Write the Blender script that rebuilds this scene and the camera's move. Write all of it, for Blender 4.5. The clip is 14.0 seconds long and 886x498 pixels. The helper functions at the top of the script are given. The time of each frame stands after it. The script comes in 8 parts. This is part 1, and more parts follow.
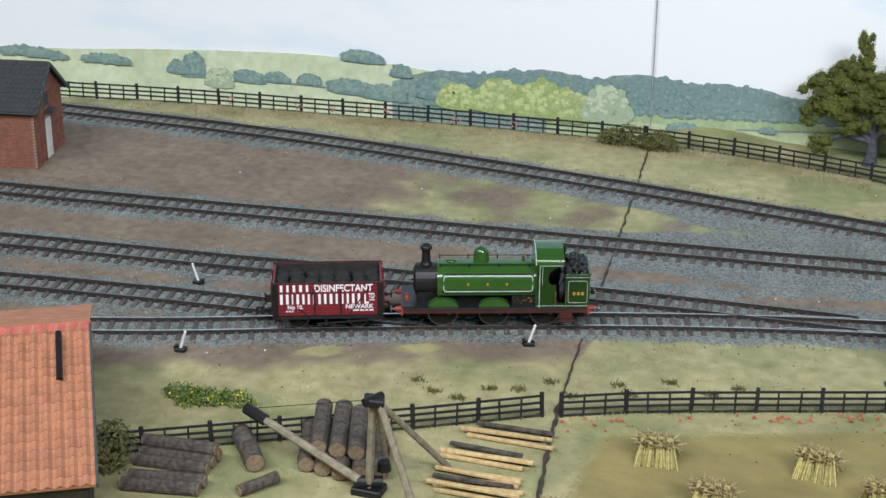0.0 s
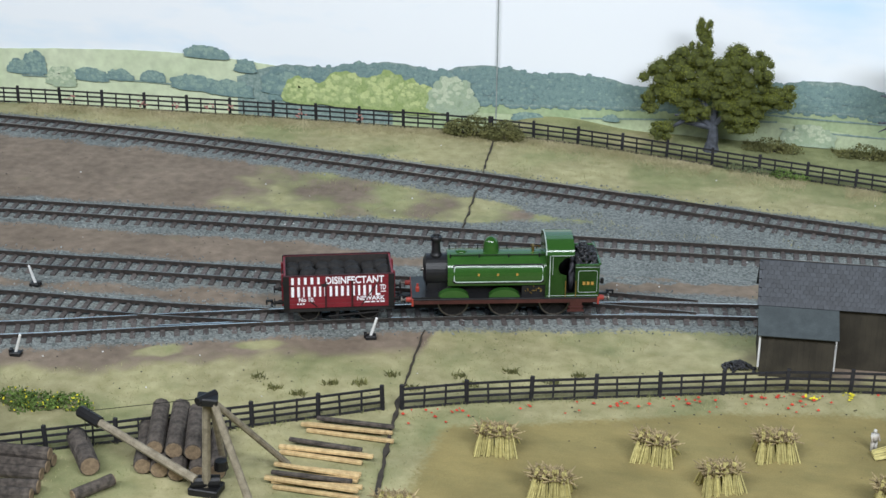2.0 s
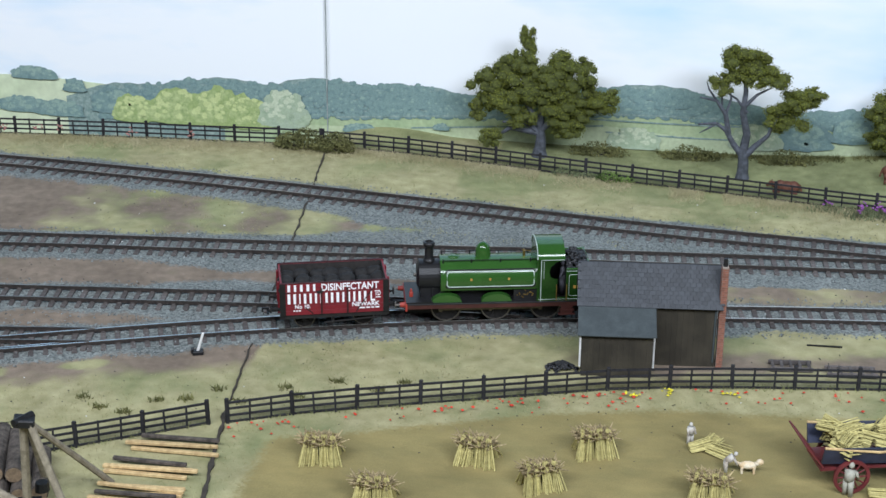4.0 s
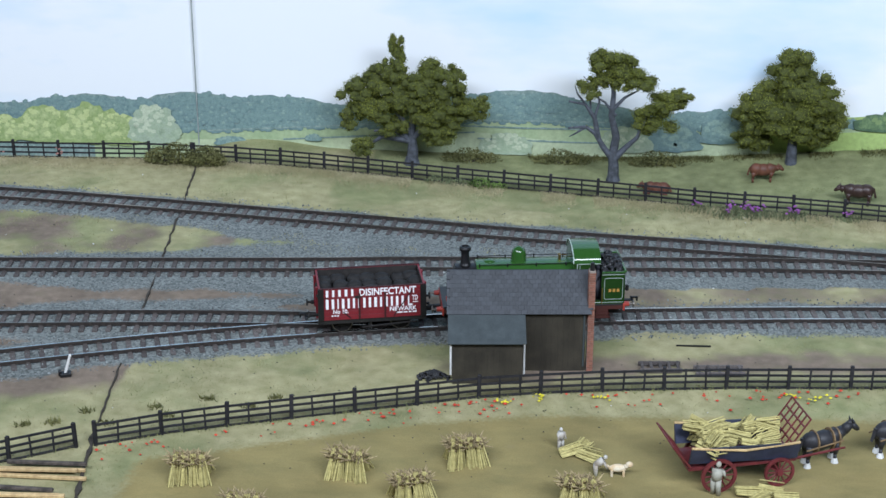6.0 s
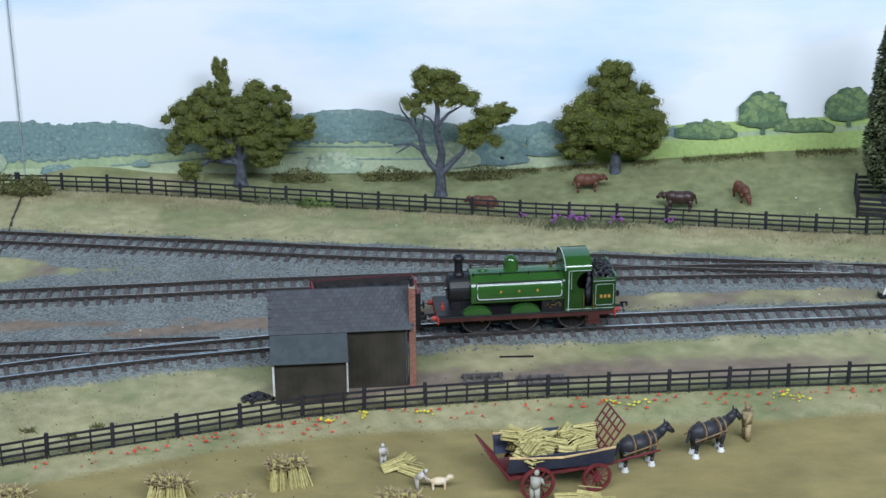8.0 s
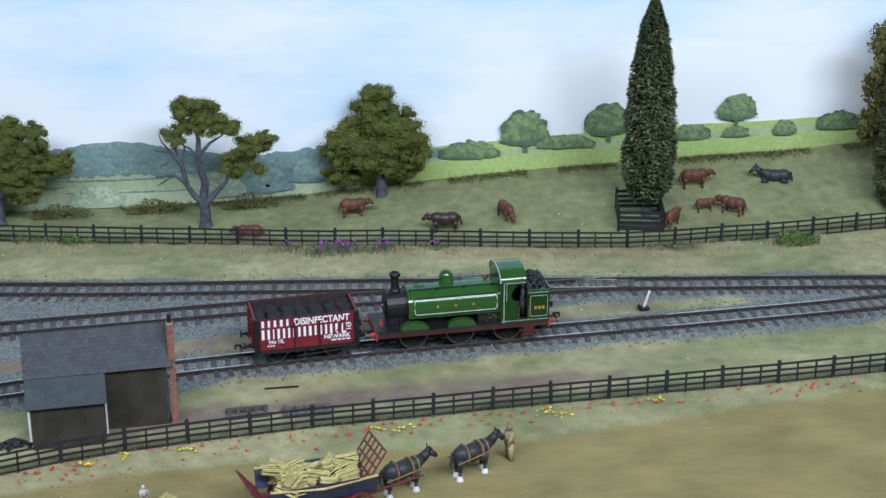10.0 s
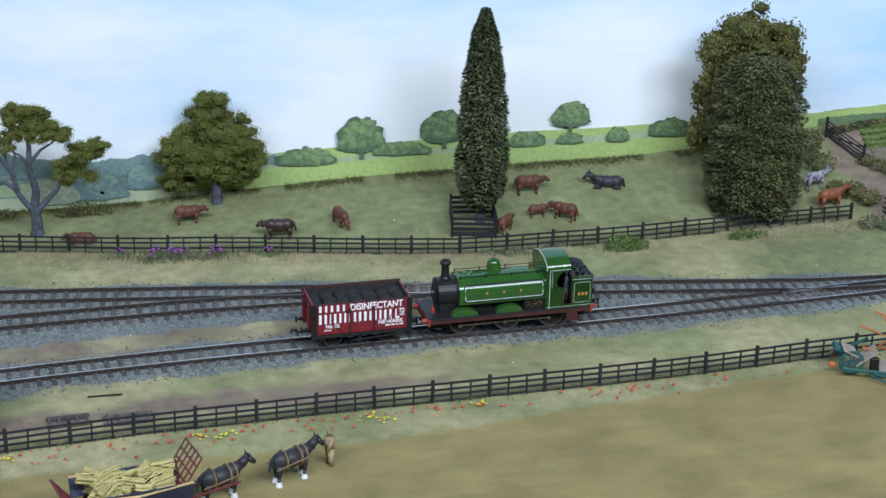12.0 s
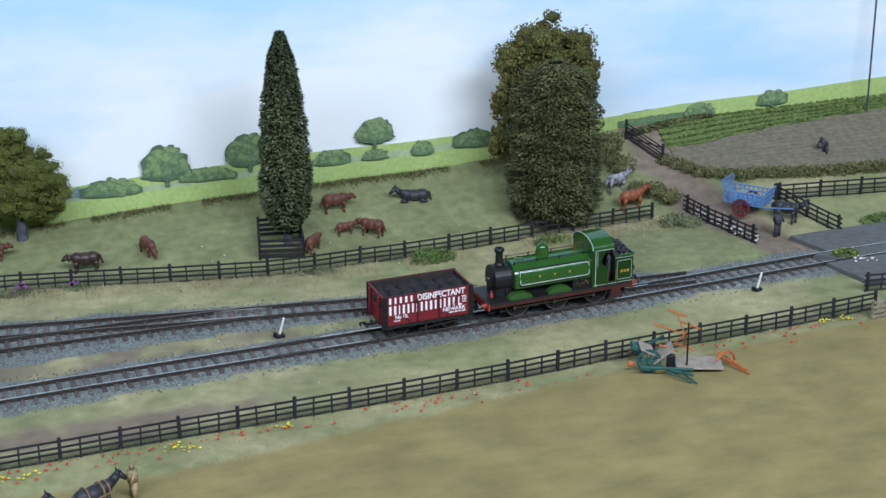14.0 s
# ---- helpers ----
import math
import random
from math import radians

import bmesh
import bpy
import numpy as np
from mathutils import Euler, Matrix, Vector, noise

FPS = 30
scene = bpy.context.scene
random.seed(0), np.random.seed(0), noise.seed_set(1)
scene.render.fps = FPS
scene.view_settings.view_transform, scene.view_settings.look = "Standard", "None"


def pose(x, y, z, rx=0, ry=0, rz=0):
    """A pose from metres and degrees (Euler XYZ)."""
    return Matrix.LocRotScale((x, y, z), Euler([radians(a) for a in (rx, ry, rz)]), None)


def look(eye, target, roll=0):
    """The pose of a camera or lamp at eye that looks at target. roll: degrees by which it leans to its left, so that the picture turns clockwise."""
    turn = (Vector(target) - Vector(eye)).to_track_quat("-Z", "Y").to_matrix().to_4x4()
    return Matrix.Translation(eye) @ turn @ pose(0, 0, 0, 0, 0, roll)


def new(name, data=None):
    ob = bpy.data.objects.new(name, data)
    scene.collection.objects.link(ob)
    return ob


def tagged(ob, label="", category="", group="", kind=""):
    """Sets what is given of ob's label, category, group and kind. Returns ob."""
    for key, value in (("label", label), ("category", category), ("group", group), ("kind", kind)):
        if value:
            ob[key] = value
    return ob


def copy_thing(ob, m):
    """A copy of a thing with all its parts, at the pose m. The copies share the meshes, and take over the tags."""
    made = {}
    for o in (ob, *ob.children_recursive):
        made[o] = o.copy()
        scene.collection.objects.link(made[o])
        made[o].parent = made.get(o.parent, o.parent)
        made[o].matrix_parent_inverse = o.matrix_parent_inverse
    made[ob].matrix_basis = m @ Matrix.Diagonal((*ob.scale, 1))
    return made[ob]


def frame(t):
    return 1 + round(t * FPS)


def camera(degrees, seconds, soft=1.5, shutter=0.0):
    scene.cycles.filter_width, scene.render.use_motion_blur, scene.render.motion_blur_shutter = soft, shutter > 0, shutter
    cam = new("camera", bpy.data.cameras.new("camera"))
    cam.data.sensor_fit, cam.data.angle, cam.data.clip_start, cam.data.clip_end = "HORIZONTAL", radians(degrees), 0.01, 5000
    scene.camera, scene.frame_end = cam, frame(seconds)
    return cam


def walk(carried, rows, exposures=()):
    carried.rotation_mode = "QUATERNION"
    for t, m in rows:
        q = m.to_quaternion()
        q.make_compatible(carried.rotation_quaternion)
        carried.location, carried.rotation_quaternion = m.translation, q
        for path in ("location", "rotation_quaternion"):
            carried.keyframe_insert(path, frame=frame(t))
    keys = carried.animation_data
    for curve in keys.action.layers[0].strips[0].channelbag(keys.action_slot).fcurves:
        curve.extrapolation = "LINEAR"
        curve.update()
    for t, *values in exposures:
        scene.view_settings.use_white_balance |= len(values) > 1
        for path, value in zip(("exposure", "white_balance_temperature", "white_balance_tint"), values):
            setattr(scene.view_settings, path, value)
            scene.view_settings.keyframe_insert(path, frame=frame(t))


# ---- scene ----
cam = camera(29.25, 14.0, 1.5)

# the camera and its way
PATH = [
    (0, (-0.0688, -0.8638, 0.4302), (-0.3632, 0.0074, 0.0373), 0.30),
    (0.5, (-0.0650, -0.8619, 0.4290), (-0.3434, 0.0140, 0.0350), 0.40),
    (1, (-0.0609, -0.8596, 0.4299), (-0.3235, 0.0221, 0.0379), 0.50),
    (1.5, (-0.0565, -0.8572, 0.4294), (-0.3024, 0.0291, 0.0370), 0.40),
    (2, (-0.0499, -0.8548, 0.4284), (-0.2739, 0.0359, 0.0328), 0.60),
    (2.5, (-0.0436, -0.8561, 0.4290), (-0.2525, 0.0383, 0.0336), 0.60),
    (3, (-0.0340, -0.8549, 0.4297), (-0.2256, 0.0435, 0.0345), 0.30),
    (3.5, (-0.0276, -0.8576, 0.4313), (-0.1986, 0.0462, 0.0389), 0.50),
    (3.7, (-0.0253, -0.8578, 0.4312), (-0.1877, 0.0484, 0.0408), 0.50),
    (5.8, (-0.0086, -0.8519, 0.4342), (-0.1026, 0.0653, 0.0471), 0.10),
    (6, (-0.0063, -0.8522, 0.4344), (-0.0964, 0.0657, 0.0478), 0.10),
    (6.5, (-0.0001, -0.8520, 0.4351), (-0.0686, 0.0682, 0.0497), -0.00),
    (7, (0.0058, -0.8545, 0.4372), (-0.0422, 0.0680, 0.0542), -0.00),
    (7.5, (0.0107, -0.8568, 0.4370), (-0.0218, 0.0670, 0.0556), -0.00),
    (8, (0.0226, -0.8549, 0.4368), (0.0086, 0.0711, 0.0593), -0.30),
    (8.5, (0.0326, -0.8493, 0.4380), (0.0511, 0.0773, 0.0625), -0.40),
    (9, (0.0365, -0.8454, 0.4395), (0.0885, 0.0808, 0.0661), -0.30),
    (9.2, (0.0370, -0.8450, 0.4395), (0.1040, 0.0810, 0.0680), -0.30),
    (11.5, (0.0746, -0.8621, 0.4434), (0.2176, 0.0579, 0.0784), 0.90),
    (12, (0.0781, -0.8599, 0.4430), (0.2516, 0.0552, 0.0790), 1.20),
    (12.5, (0.0860, -0.8646, 0.4473), (0.2845, 0.0456, 0.0837), 0.80),
    (13, (0.0934, -0.8705, 0.4483), (0.3124, 0.0355, 0.0863), 0.40),
    (13.5, (0.1023, -0.8732, 0.4503), (0.3384, 0.0294, 0.0902), 0.00),
    (14, (0.1126, -0.8761, 0.4543), (0.3670, 0.0217, 0.0949), -0.40),
]
walk(cam, [(t, look(eye, target, roll)) for t, eye, target, roll in PATH], [(0.0, -0.08, 6650, 13), (2.0, -0.08, 6500, 13), (4.0, -0.08, 6200, 14), (6.0, -0.14, 5950, 14), (14.0, -0.25, 5900, 13)])

# ---- light: hall lamps above the layout ----
world = bpy.data.worlds.new("hall_air")
scene.world = world
world.use_nodes = True
world.node_tree.nodes["Background"].inputs[0].default_value = (0.80, 0.90, 1.0, 1)
world.node_tree.nodes["Background"].inputs[1].default_value = 0.25


def hall_lamp(eye, target, size, size_y, power, colour):
    data = bpy.data.lights.new("hall_lamp", "AREA")
    data.shape, data.size, data.size_y, data.energy, data.color = "RECTANGLE", size, size_y, power, colour
    ob = new("hall_lamp", data)
    ob.matrix_world = look(eye, target)
    return ob


hall_lamp((0.95, -1.30, 1.28), (0.95, 0.15, 0), 1.1, 0.34, 38.0, (0.88, 0.95, 1.0))
hall_lamp((-0.85, -1.5, 1.75), (-0.85, 0.15, 0), 2.6, 0.42, 67.0, (0.88, 0.95, 1.0))

# ---- materials ----


def mat(name, c1, c2=None, scale=250.0, rough=0.8, metal=0.0, bump=0.25, fine=1500.0, vary=0.0, spec=0.4, deep=0.0004, contrast=0.55):
    m = bpy.data.materials.new(name)
    m.use_nodes = True
    nt = m.node_tree
    bs = nt.nodes["Principled BSDF"]
    co = nt.nodes.new("ShaderNodeTexCoord")
    n1 = nt.nodes.new("ShaderNodeTexNoise")
    n1.inputs["Scale"].default_value, n1.inputs["Detail"].default_value = scale, 5
    nt.links.new(co.outputs["Object"], n1.inputs["Vector"])
    ramp = nt.nodes.new("ShaderNodeValToRGB")
    c2 = c2 or tuple(v * 0.72 for v in c1)
    ramp.color_ramp.elements[0].color, ramp.color_ramp.elements[1].color = (*c2, 1), (*c1, 1)
    ramp.color_ramp.elements[0].position, ramp.color_ramp.elements[1].position = 0.5 - contrast / 4, 0.5 + contrast / 4
    nt.links.new(n1.outputs["Fac"], ramp.inputs["Fac"])
    n2 = nt.nodes.new("ShaderNodeTexNoise")
    n2.inputs["Scale"].default_value, n2.inputs["Detail"].default_value = fine, 3
    nt.links.new(co.outputs["Object"], n2.inputs["Vector"])
    grain = nt.nodes.new("ShaderNodeMapRange")
    grain.inputs["To Min"].default_value, grain.inputs["To Max"].default_value = 0.72, 1.28
    nt.links.new(n2.outputs["Fac"], grain.inputs["Value"])
    mul = nt.nodes.new("ShaderNodeMix")
    mul.data_type, mul.blend_type = "RGBA", "MULTIPLY"
    mul.inputs["Factor"].default_value = 1.0
    nt.links.new(ramp.outputs["Color"], mul.inputs["A"])
    nt.links.new(grain.outputs["Result"], mul.inputs["B"])
    out = mul.outputs["Result"]
    if vary:
        info = nt.nodes.new("ShaderNodeObjectInfo")
        geo = nt.nodes.new("ShaderNodeNewGeometry")
        add = nt.nodes.new("ShaderNodeMath")
        nt.links.new(info.outputs["Random"], add.inputs[0])
        nt.links.new(geo.outputs["Random Per Island"], add.inputs[1])
        fr = nt.nodes.new("ShaderNodeMath")
        fr.operation = "FRACT"
        nt.links.new(add.outputs[0], fr.inputs[0])
        rng = nt.nodes.new("ShaderNodeMapRange")
        rng.inputs["To Min"].default_value, rng.inputs["To Max"].default_value = 1 - vary, 1 + vary
        nt.links.new(fr.outputs[0], rng.inputs["Value"])
        mv = nt.nodes.new("ShaderNodeMix")
        mv.data_type, mv.blend_type = "RGBA", "MULTIPLY"
        mv.inputs["Factor"].default_value = 1.0
        nt.links.new(out, mv.inputs["A"])
        nt.links.new(rng.outputs["Result"], mv.inputs["B"])
        out = mv.outputs["Result"]
    nt.links.new(out, bs.inputs["Base Color"])
    bs.inputs["Roughness"].default_value, bs.inputs["Metallic"].default_value = rough, metal
    bs.inputs["Specular IOR Level"].default_value = spec
    if bump:
        b = nt.nodes.new("ShaderNodeBump")
        b.inputs["Strength"].default_value, b.inputs["Distance"].default_value = bump, deep
        nt.links.new(n2.outputs["Fac"], b.inputs["Height"])
        nt.links.new(b.outputs["Normal"], bs.inputs["Normal"])
    return m


BLACKWOOD = mat("tarred_timber", (0.022, 0.021, 0.024), (0.010, 0.010, 0.012), 300, 0.75, vary=0.25)
RAIL = mat("rail_side_rust", (0.055, 0.044, 0.038), (0.032, 0.027, 0.025), 400, 0.6, 0.3)
RAILSHINE = mat("polished_rail_top", (0.86, 0.85, 0.84), (0.55, 0.53, 0.51), 18, 0.16, 1.0, bump=0.02)
LOGEND = mat("log_end", (0.29, 0.21, 0.13), (0.19, 0.135, 0.085), 420, 0.85)
JOINTM = mat("joint_line", (0.34, 0.38, 0.37), None, 120, 0.8)
RODSTEEL = mat("rod_steel", (0.20, 0.165, 0.125), (0.13, 0.105, 0.08), 200, 0.45, 0.5, bump=0.03)
RAILTOP = mat("rail_top_steel", (0.40, 0.36, 0.32), (0.18, 0.16, 0.14), 25, 0.30, 1.0, bump=0.05)
SLEEPER = mat("sleeper", (0.120, 0.104, 0.098), (0.080, 0.070, 0.066), 500, 0.9, vary=0.3)
RED = mat("wagon_red_paint", (0.185, 0.014, 0.022), (0.150, 0.011, 0.018), 120, 0.5, bump=0.08)
REDDARK = mat("wagon_dark_red", (0.050, 0.010, 0.012), None, 120, 0.6, bump=0.1)
BEAMRED = mat("buffer_beam_red", (0.34, 0.045, 0.030), (0.26, 0.03, 0.022), 120, 0.45, bump=0.05)
FRAMEBROWN = mat("loco_frame_brown", (0.066, 0.020, 0.017), (0.045, 0.014, 0.012), 150, 0.5, bump=0.05)
BLACK = mat("black_paint", (0.012, 0.012, 0.013), (0.007, 0.007, 0.008), 200, 0.5, bump=0.08)
SMOKE = mat("smokebox_black", (0.014, 0.014, 0.016), (0.009, 0.009, 0.010), 200, 0.42, bump=0.06)
UNDER = mat("underframe_black", (0.015, 0.013, 0.012), (0.008, 0.007, 0.007), 300, 0.75)
TYRE = mat("wheel_tyre_steel", (0.20, 0.18, 0.16), None, 200, 0.4, 0.8, bump=0.03)
GREEN = mat("loco_apple_green", (0.030, 0.094, 0.018), (0.024, 0.080, 0.015), 60, 0.14, bump=0.0, spec=0.7)
LINING = mat("white_lining", (0.52, 0.62, 0.56), None, 200, 0.5, bump=0.02)
LETTER = mat("white_letters", (0.86, 0.86, 0.88), (0.80, 0.80, 0.84), 200, 0.6, bump=0.02)
GOLD = mat("gilt_letters", (0.42, 0.24, 0.05), None, 200, 0.4, bump=0.02)
BRASS = mat("brass", (0.45, 0.30, 0.10), None, 200, 0.35, 0.9, bump=0.02)
COAL = mat("coal", (0.035, 0.035, 0.038), (0.015, 0.015, 0.017), 600, 0.42, bump=0.5, vary=0.3)
SACK = mat("dark_sacking", (0.020, 0.019, 0.019), (0.012, 0.011, 0.011), 500, 0.8, bump=0.5)
WINTER = mat("wagon_inside", (0.030, 0.026, 0.024), (0.017, 0.015, 0.014), 300, 0.85)
WHITE = mat("white_paint", (0.75, 0.75, 0.73), (0.6, 0.6, 0.58), 200, 0.5)
SLATE = mat("slate", (0.056, 0.062, 0.072), (0.038, 0.043, 0.050), 60, 0.5, vary=0.2, spec=0.22)
FELT = mat("roofing_felt", (0.066, 0.080, 0.084), (0.052, 0.063, 0.067), 160, 0.6, spec=0.2)
DARKROOF = mat("dark_slate_roof", (0.045, 0.047, 0.052), (0.03, 0.032, 0.036), 150, 0.6, vary=0.12)
PLANK = mat("creosoted_boards", (0.046, 0.039, 0.027), (0.027, 0.023, 0.016), 90, 0.7, vary=0.05)
BRICK = mat("red_brick", (0.30, 0.115, 0.070), (0.20, 0.075, 0.05), 220, 0.9, vary=0.16)
BRICKP = mat("orange_brick", (0.29, 0.125, 0.085), (0.19, 0.085, 0.06), 220, 0.9, vary=0.22)
MORTAR = mat("mortar", (0.30, 0.25, 0.21), None, 400, 0.95)
TILE = mat("clay_pantile", (0.50, 0.225, 0.125), (0.38, 0.165, 0.095), 130, 0.75, vary=0.13)
RIDGE = mat("red_ridge_tile", (0.52, 0.13, 0.10), None, 200, 0.7)
OAK = mat("weathered_pole", (0.30, 0.26, 0.19), (0.20, 0.17, 0.12), 260, 0.85)
BARK = mat("log_bark", (0.130, 0.108, 0.090), (0.055, 0.046, 0.040), 320, 0.95, bump=0.9, deep=0.001)
CUTWOOD = mat("cut_wood", (0.60, 0.44, 0.22), (0.45, 0.31, 0.15), 420, 0.8, vary=0.15)
STRAW = mat("straw", (0.52, 0.46, 0.19), (0.37, 0.32, 0.12), 500, 0.85, bump=0.5, vary=0.22)
STRAWHEAD = mat("straw_ears", (0.38, 0.30, 0.16), (0.24, 0.185, 0.10), 900, 0.9, bump=0.8, vary=0.3)
COWBROWN = mat("brown_cow", (0.14, 0.052, 0.03), (0.085, 0.034, 0.02), 260, 0.55, bump=0.1)
COWDARK = mat("dark_cow", (0.055, 0.032, 0.026), (0.035, 0.02, 0.016), 260, 0.4, bump=0.1)
HORSEBLK = mat("black_horse", (0.035, 0.036, 0.042), (0.022, 0.022, 0.026), 260, 0.5, bump=0.1)
HORSEGREY = mat("dapple_grey_horse", (0.42, 0.42, 0.44), (0.10, 0.10, 0.12), 420, 0.6, bump=0.1)
HORSEBAY = mat("bay_horse", (0.26, 0.085, 0.035), (0.18, 0.06, 0.025), 260, 0.5, bump=0.1)
HARNESS = mat("harness_leather", (0.24, 0.16, 0.08), None, 260, 0.6)
BLUE = mat("cart_blue", (0.13, 0.24, 0.45), (0.10, 0.19, 0.38), 200, 0.6)
NAVY = mat("waggon_navy", (0.035, 0.042, 0.075), None, 200, 0.5)
MAROON = mat("waggon_maroon", (0.16, 0.030, 0.032), (0.11, 0.02, 0.022), 200, 0.5)
TEAL = mat("binder_green", (0.03, 0.11, 0.10), (0.02, 0.075, 0.07), 200, 0.5)
ORANGE = mat("binder_orange", (0.50, 0.15, 0.04), (0.40, 0.11, 0.03), 200, 0.6)
CANVAS = mat("binder_canvas", (0.34, 0.29, 0.24), (0.26, 0.22, 0.18), 260, 0.9)
FIGURE = mat("figure_grey", (0.42, 0.41, 0.34), None, 300, 0.7)
FIGDARK = mat("figure_dark", (0.06, 0.06, 0.07), (0.03, 0.03, 0.04), 200, 0.7)
FIGPALE = mat("figure_pale", (0.62, 0.62, 0.58), (0.35, 0.30, 0.24), 200, 0.7)
DOG = mat("dog_tan", (0.62, 0.45, 0.25), (0.72, 0.65, 0.5), 300, 0.8)
TRUNK = mat("painted_trunk", (0.090, 0.100, 0.122), (0.042, 0.047, 0.055), 260, 0.85, bump=0.6)
LEAFA = mat("foliage_olive", (0.185, 0.205, 0.042), (0.118, 0.136, 0.028), 60, 0.95, vary=0.24, spec=0.1)
LEAFB = mat("foliage_conifer", (0.135, 0.160, 0.080), (0.060, 0.076, 0.034), 90, 0.8, vary=0.42, spec=0.2)
LEAFC = mat("foliage_deep", (0.145, 0.152, 0.065), (0.062, 0.070, 0.030), 45, 0.85, vary=0.42, spec=0.2)
LEAFD = mat("foliage_autumn_top", (0.165, 0.150, 0.046), (0.082, 0.075, 0.024), 50, 0.85, vary=0.38, spec=0.2)
LEAFE = mat("bush_bright", (0.13, 0.20, 0.045), (0.07, 0.12, 0.025), 120, 0.9, vary=0.4)
LEAFF = mat("bush_grey_green", (0.17, 0.20, 0.10), (0.10, 0.12, 0.06), 120, 0.9, vary=0.3)
LEAFG = mat("bush_brown_green", (0.158, 0.155, 0.055), (0.090, 0.094, 0.032), 120, 0.9, vary=0.26)
GRASSA = mat("straw_grass", (0.40, 0.37, 0.205), (0.30, 0.285, 0.145), 26, 0.95, bump=0, vary=0.10, spec=0.05)
GRASSB = mat("green_grass", (0.265, 0.272, 0.120), (0.200, 0.212, 0.092), 26, 0.95, bump=0, vary=0.12, spec=0.05)
DRYGRASS = mat("dry_grass", (0.52, 0.46, 0.29), (0.36, 0.325, 0.18), 40, 0.95, bump=0, vary=0.22, spec=0.05)
POPPY = mat("poppy_red", (0.62, 0.06, 0.03), None, 300, 0.7, bump=0, vary=0.2)
YELLOWF = mat("yellow_flower", (0.75, 0.66, 0.04), None, 300, 0.7, bump=0, vary=0.15)
PURPLE = mat("purple_flower", (0.30, 0.10, 0.34), None, 300, 0.7, bump=0, vary=0.2)
PINKF = mat("pink_weed", (0.40, 0.20, 0.17), None, 300, 0.8, bump=0, vary=0.2)
ROADM = mat("crossing_asphalt", (0.13, 0.13, 0.125), (0.10, 0.10, 0.098), 200, 0.9)
LANEM = mat("lane_earth", (0.21, 0.165, 0.115), (0.14, 0.115, 0.08), 160, 0.95, bump=0.6)
PLOUGHM = mat("ploughed_soil", (0.23, 0.195, 0.14), (0.15, 0.14, 0.09), 220, 0.95, bump=0.9, deep=0.0015)
CROPG = mat("root_crop_leaves", (0.16, 0.21, 0.06), (0.08, 0.12, 0.03), 300, 0.9, bump=0.9, deep=0.0015, vary=0.3)
CRACKM = mat("joint_dark_gap", (0.055, 0.046, 0.036), None, 300, 0.95)
HALLWALL = mat("hall_wall", (0.34, 0.34, 0.33), (0.30, 0.30, 0.29), 2, 0.9, fine=60)
HALLFLOOR = mat("hall_floor", (0.18, 0.165, 0.145), (0.14, 0.13, 0.115), 2, 0.5, fine=60)

# darker than the leaves: the shade deep inside a crown, put into the colour
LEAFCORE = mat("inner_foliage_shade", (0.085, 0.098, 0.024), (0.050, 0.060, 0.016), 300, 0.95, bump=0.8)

# ---- mesh helpers ----


def part(name, bm, material, parent=None, label="", smooth=False):
    me = bpy.data.meshes.new(name)
    bm.to_mesh(me)
    bm.free()
    me.materials.append(material)
    if smooth:
        for p in me.polygons:
            p.use_smooth = True
    ob = new(name, me)
    ob.parent = parent
    if label:
        ob["label"] = label
    return ob


def shared(name, me, parent, m):
    ob = new(name, me)
    ob.parent = parent
    ob.matrix_basis = m
    return ob


def thing(name, m, label, category, group="", kind=""):
    ob = new(name)
    ob.empty_display_size = 0.01
    ob.matrix_world = m
    return tagged(ob, label, category, group, kind)


def box(bm, c, s, m=None, bevel=0.0):
    r = bmesh.ops.create_cube(bm, size=1.0)
    vs = r["verts"]
    mm = Matrix.Translation(c) @ (m or Matrix()) @ Matrix.Diagonal((*s, 1))
    bmesh.ops.transform(bm, matrix=mm, verts=vs)
    if bevel:
        es = list({e for v in vs for e in v.link_edges})
        bmesh.ops.bevel(bm, geom=es, offset=bevel, segments=1, affect="EDGES")
    return bm


def rod(bm, a, b, r0, r1=None, seg=8, caps=True):
    a, b = Vector(a), Vector(b)
    d = b - a
    r1 = r0 if r1 is None else r1
    q = d.to_track_quat("Z", "Y").to_matrix().to_4x4()
    r = bmesh.ops.create_cone(bm, cap_ends=caps, segments=seg, radius1=r0, radius2=max(r1, 1e-6), depth=d.length)
    bmesh.ops.transform(bm, matrix=Matrix.Translation((a + b) / 2) @ q, verts=r["verts"])
    return bm


def ball(bm, c, s, sub=2, rough=0.0, freq=200.0, m=None):
    r = bmesh.ops.create_icosphere(bm, subdivisions=sub, radius=1.0)
    mm = Matrix.Translation(c) @ (m or Matrix()) @ Matrix.Diagonal((*s, 1))
    bmesh.ops.transform(bm, matrix=mm, verts=r["verts"])
    if rough:
        for v in r["verts"]:
            d = v.co - Vector(c)
            v.co = Vector(c) + d * (1 + rough * noise.noise(v.co * freq))
    return bm


def lathe(bm, profile, seg=16, m=None):
    rings = []
    for r, z in profile:
        ring = []
        for i in range(seg):
            a = 2 * math.pi * i / seg
            p = Vector((r * math.cos(a), r * math.sin(a), z))
            ring.append(bm.verts.new(m @ p if m else p))
        rings.append(ring)
    for a, b in zip(rings, rings[1:]):
        for i in range(seg):
            bm.faces.new((a[i], a[(i + 1) % seg], b[(i + 1) % seg], b[i]))
    bm.faces.new(rings[0][::-1])
    bm.faces.new(rings[-1])
    return bm


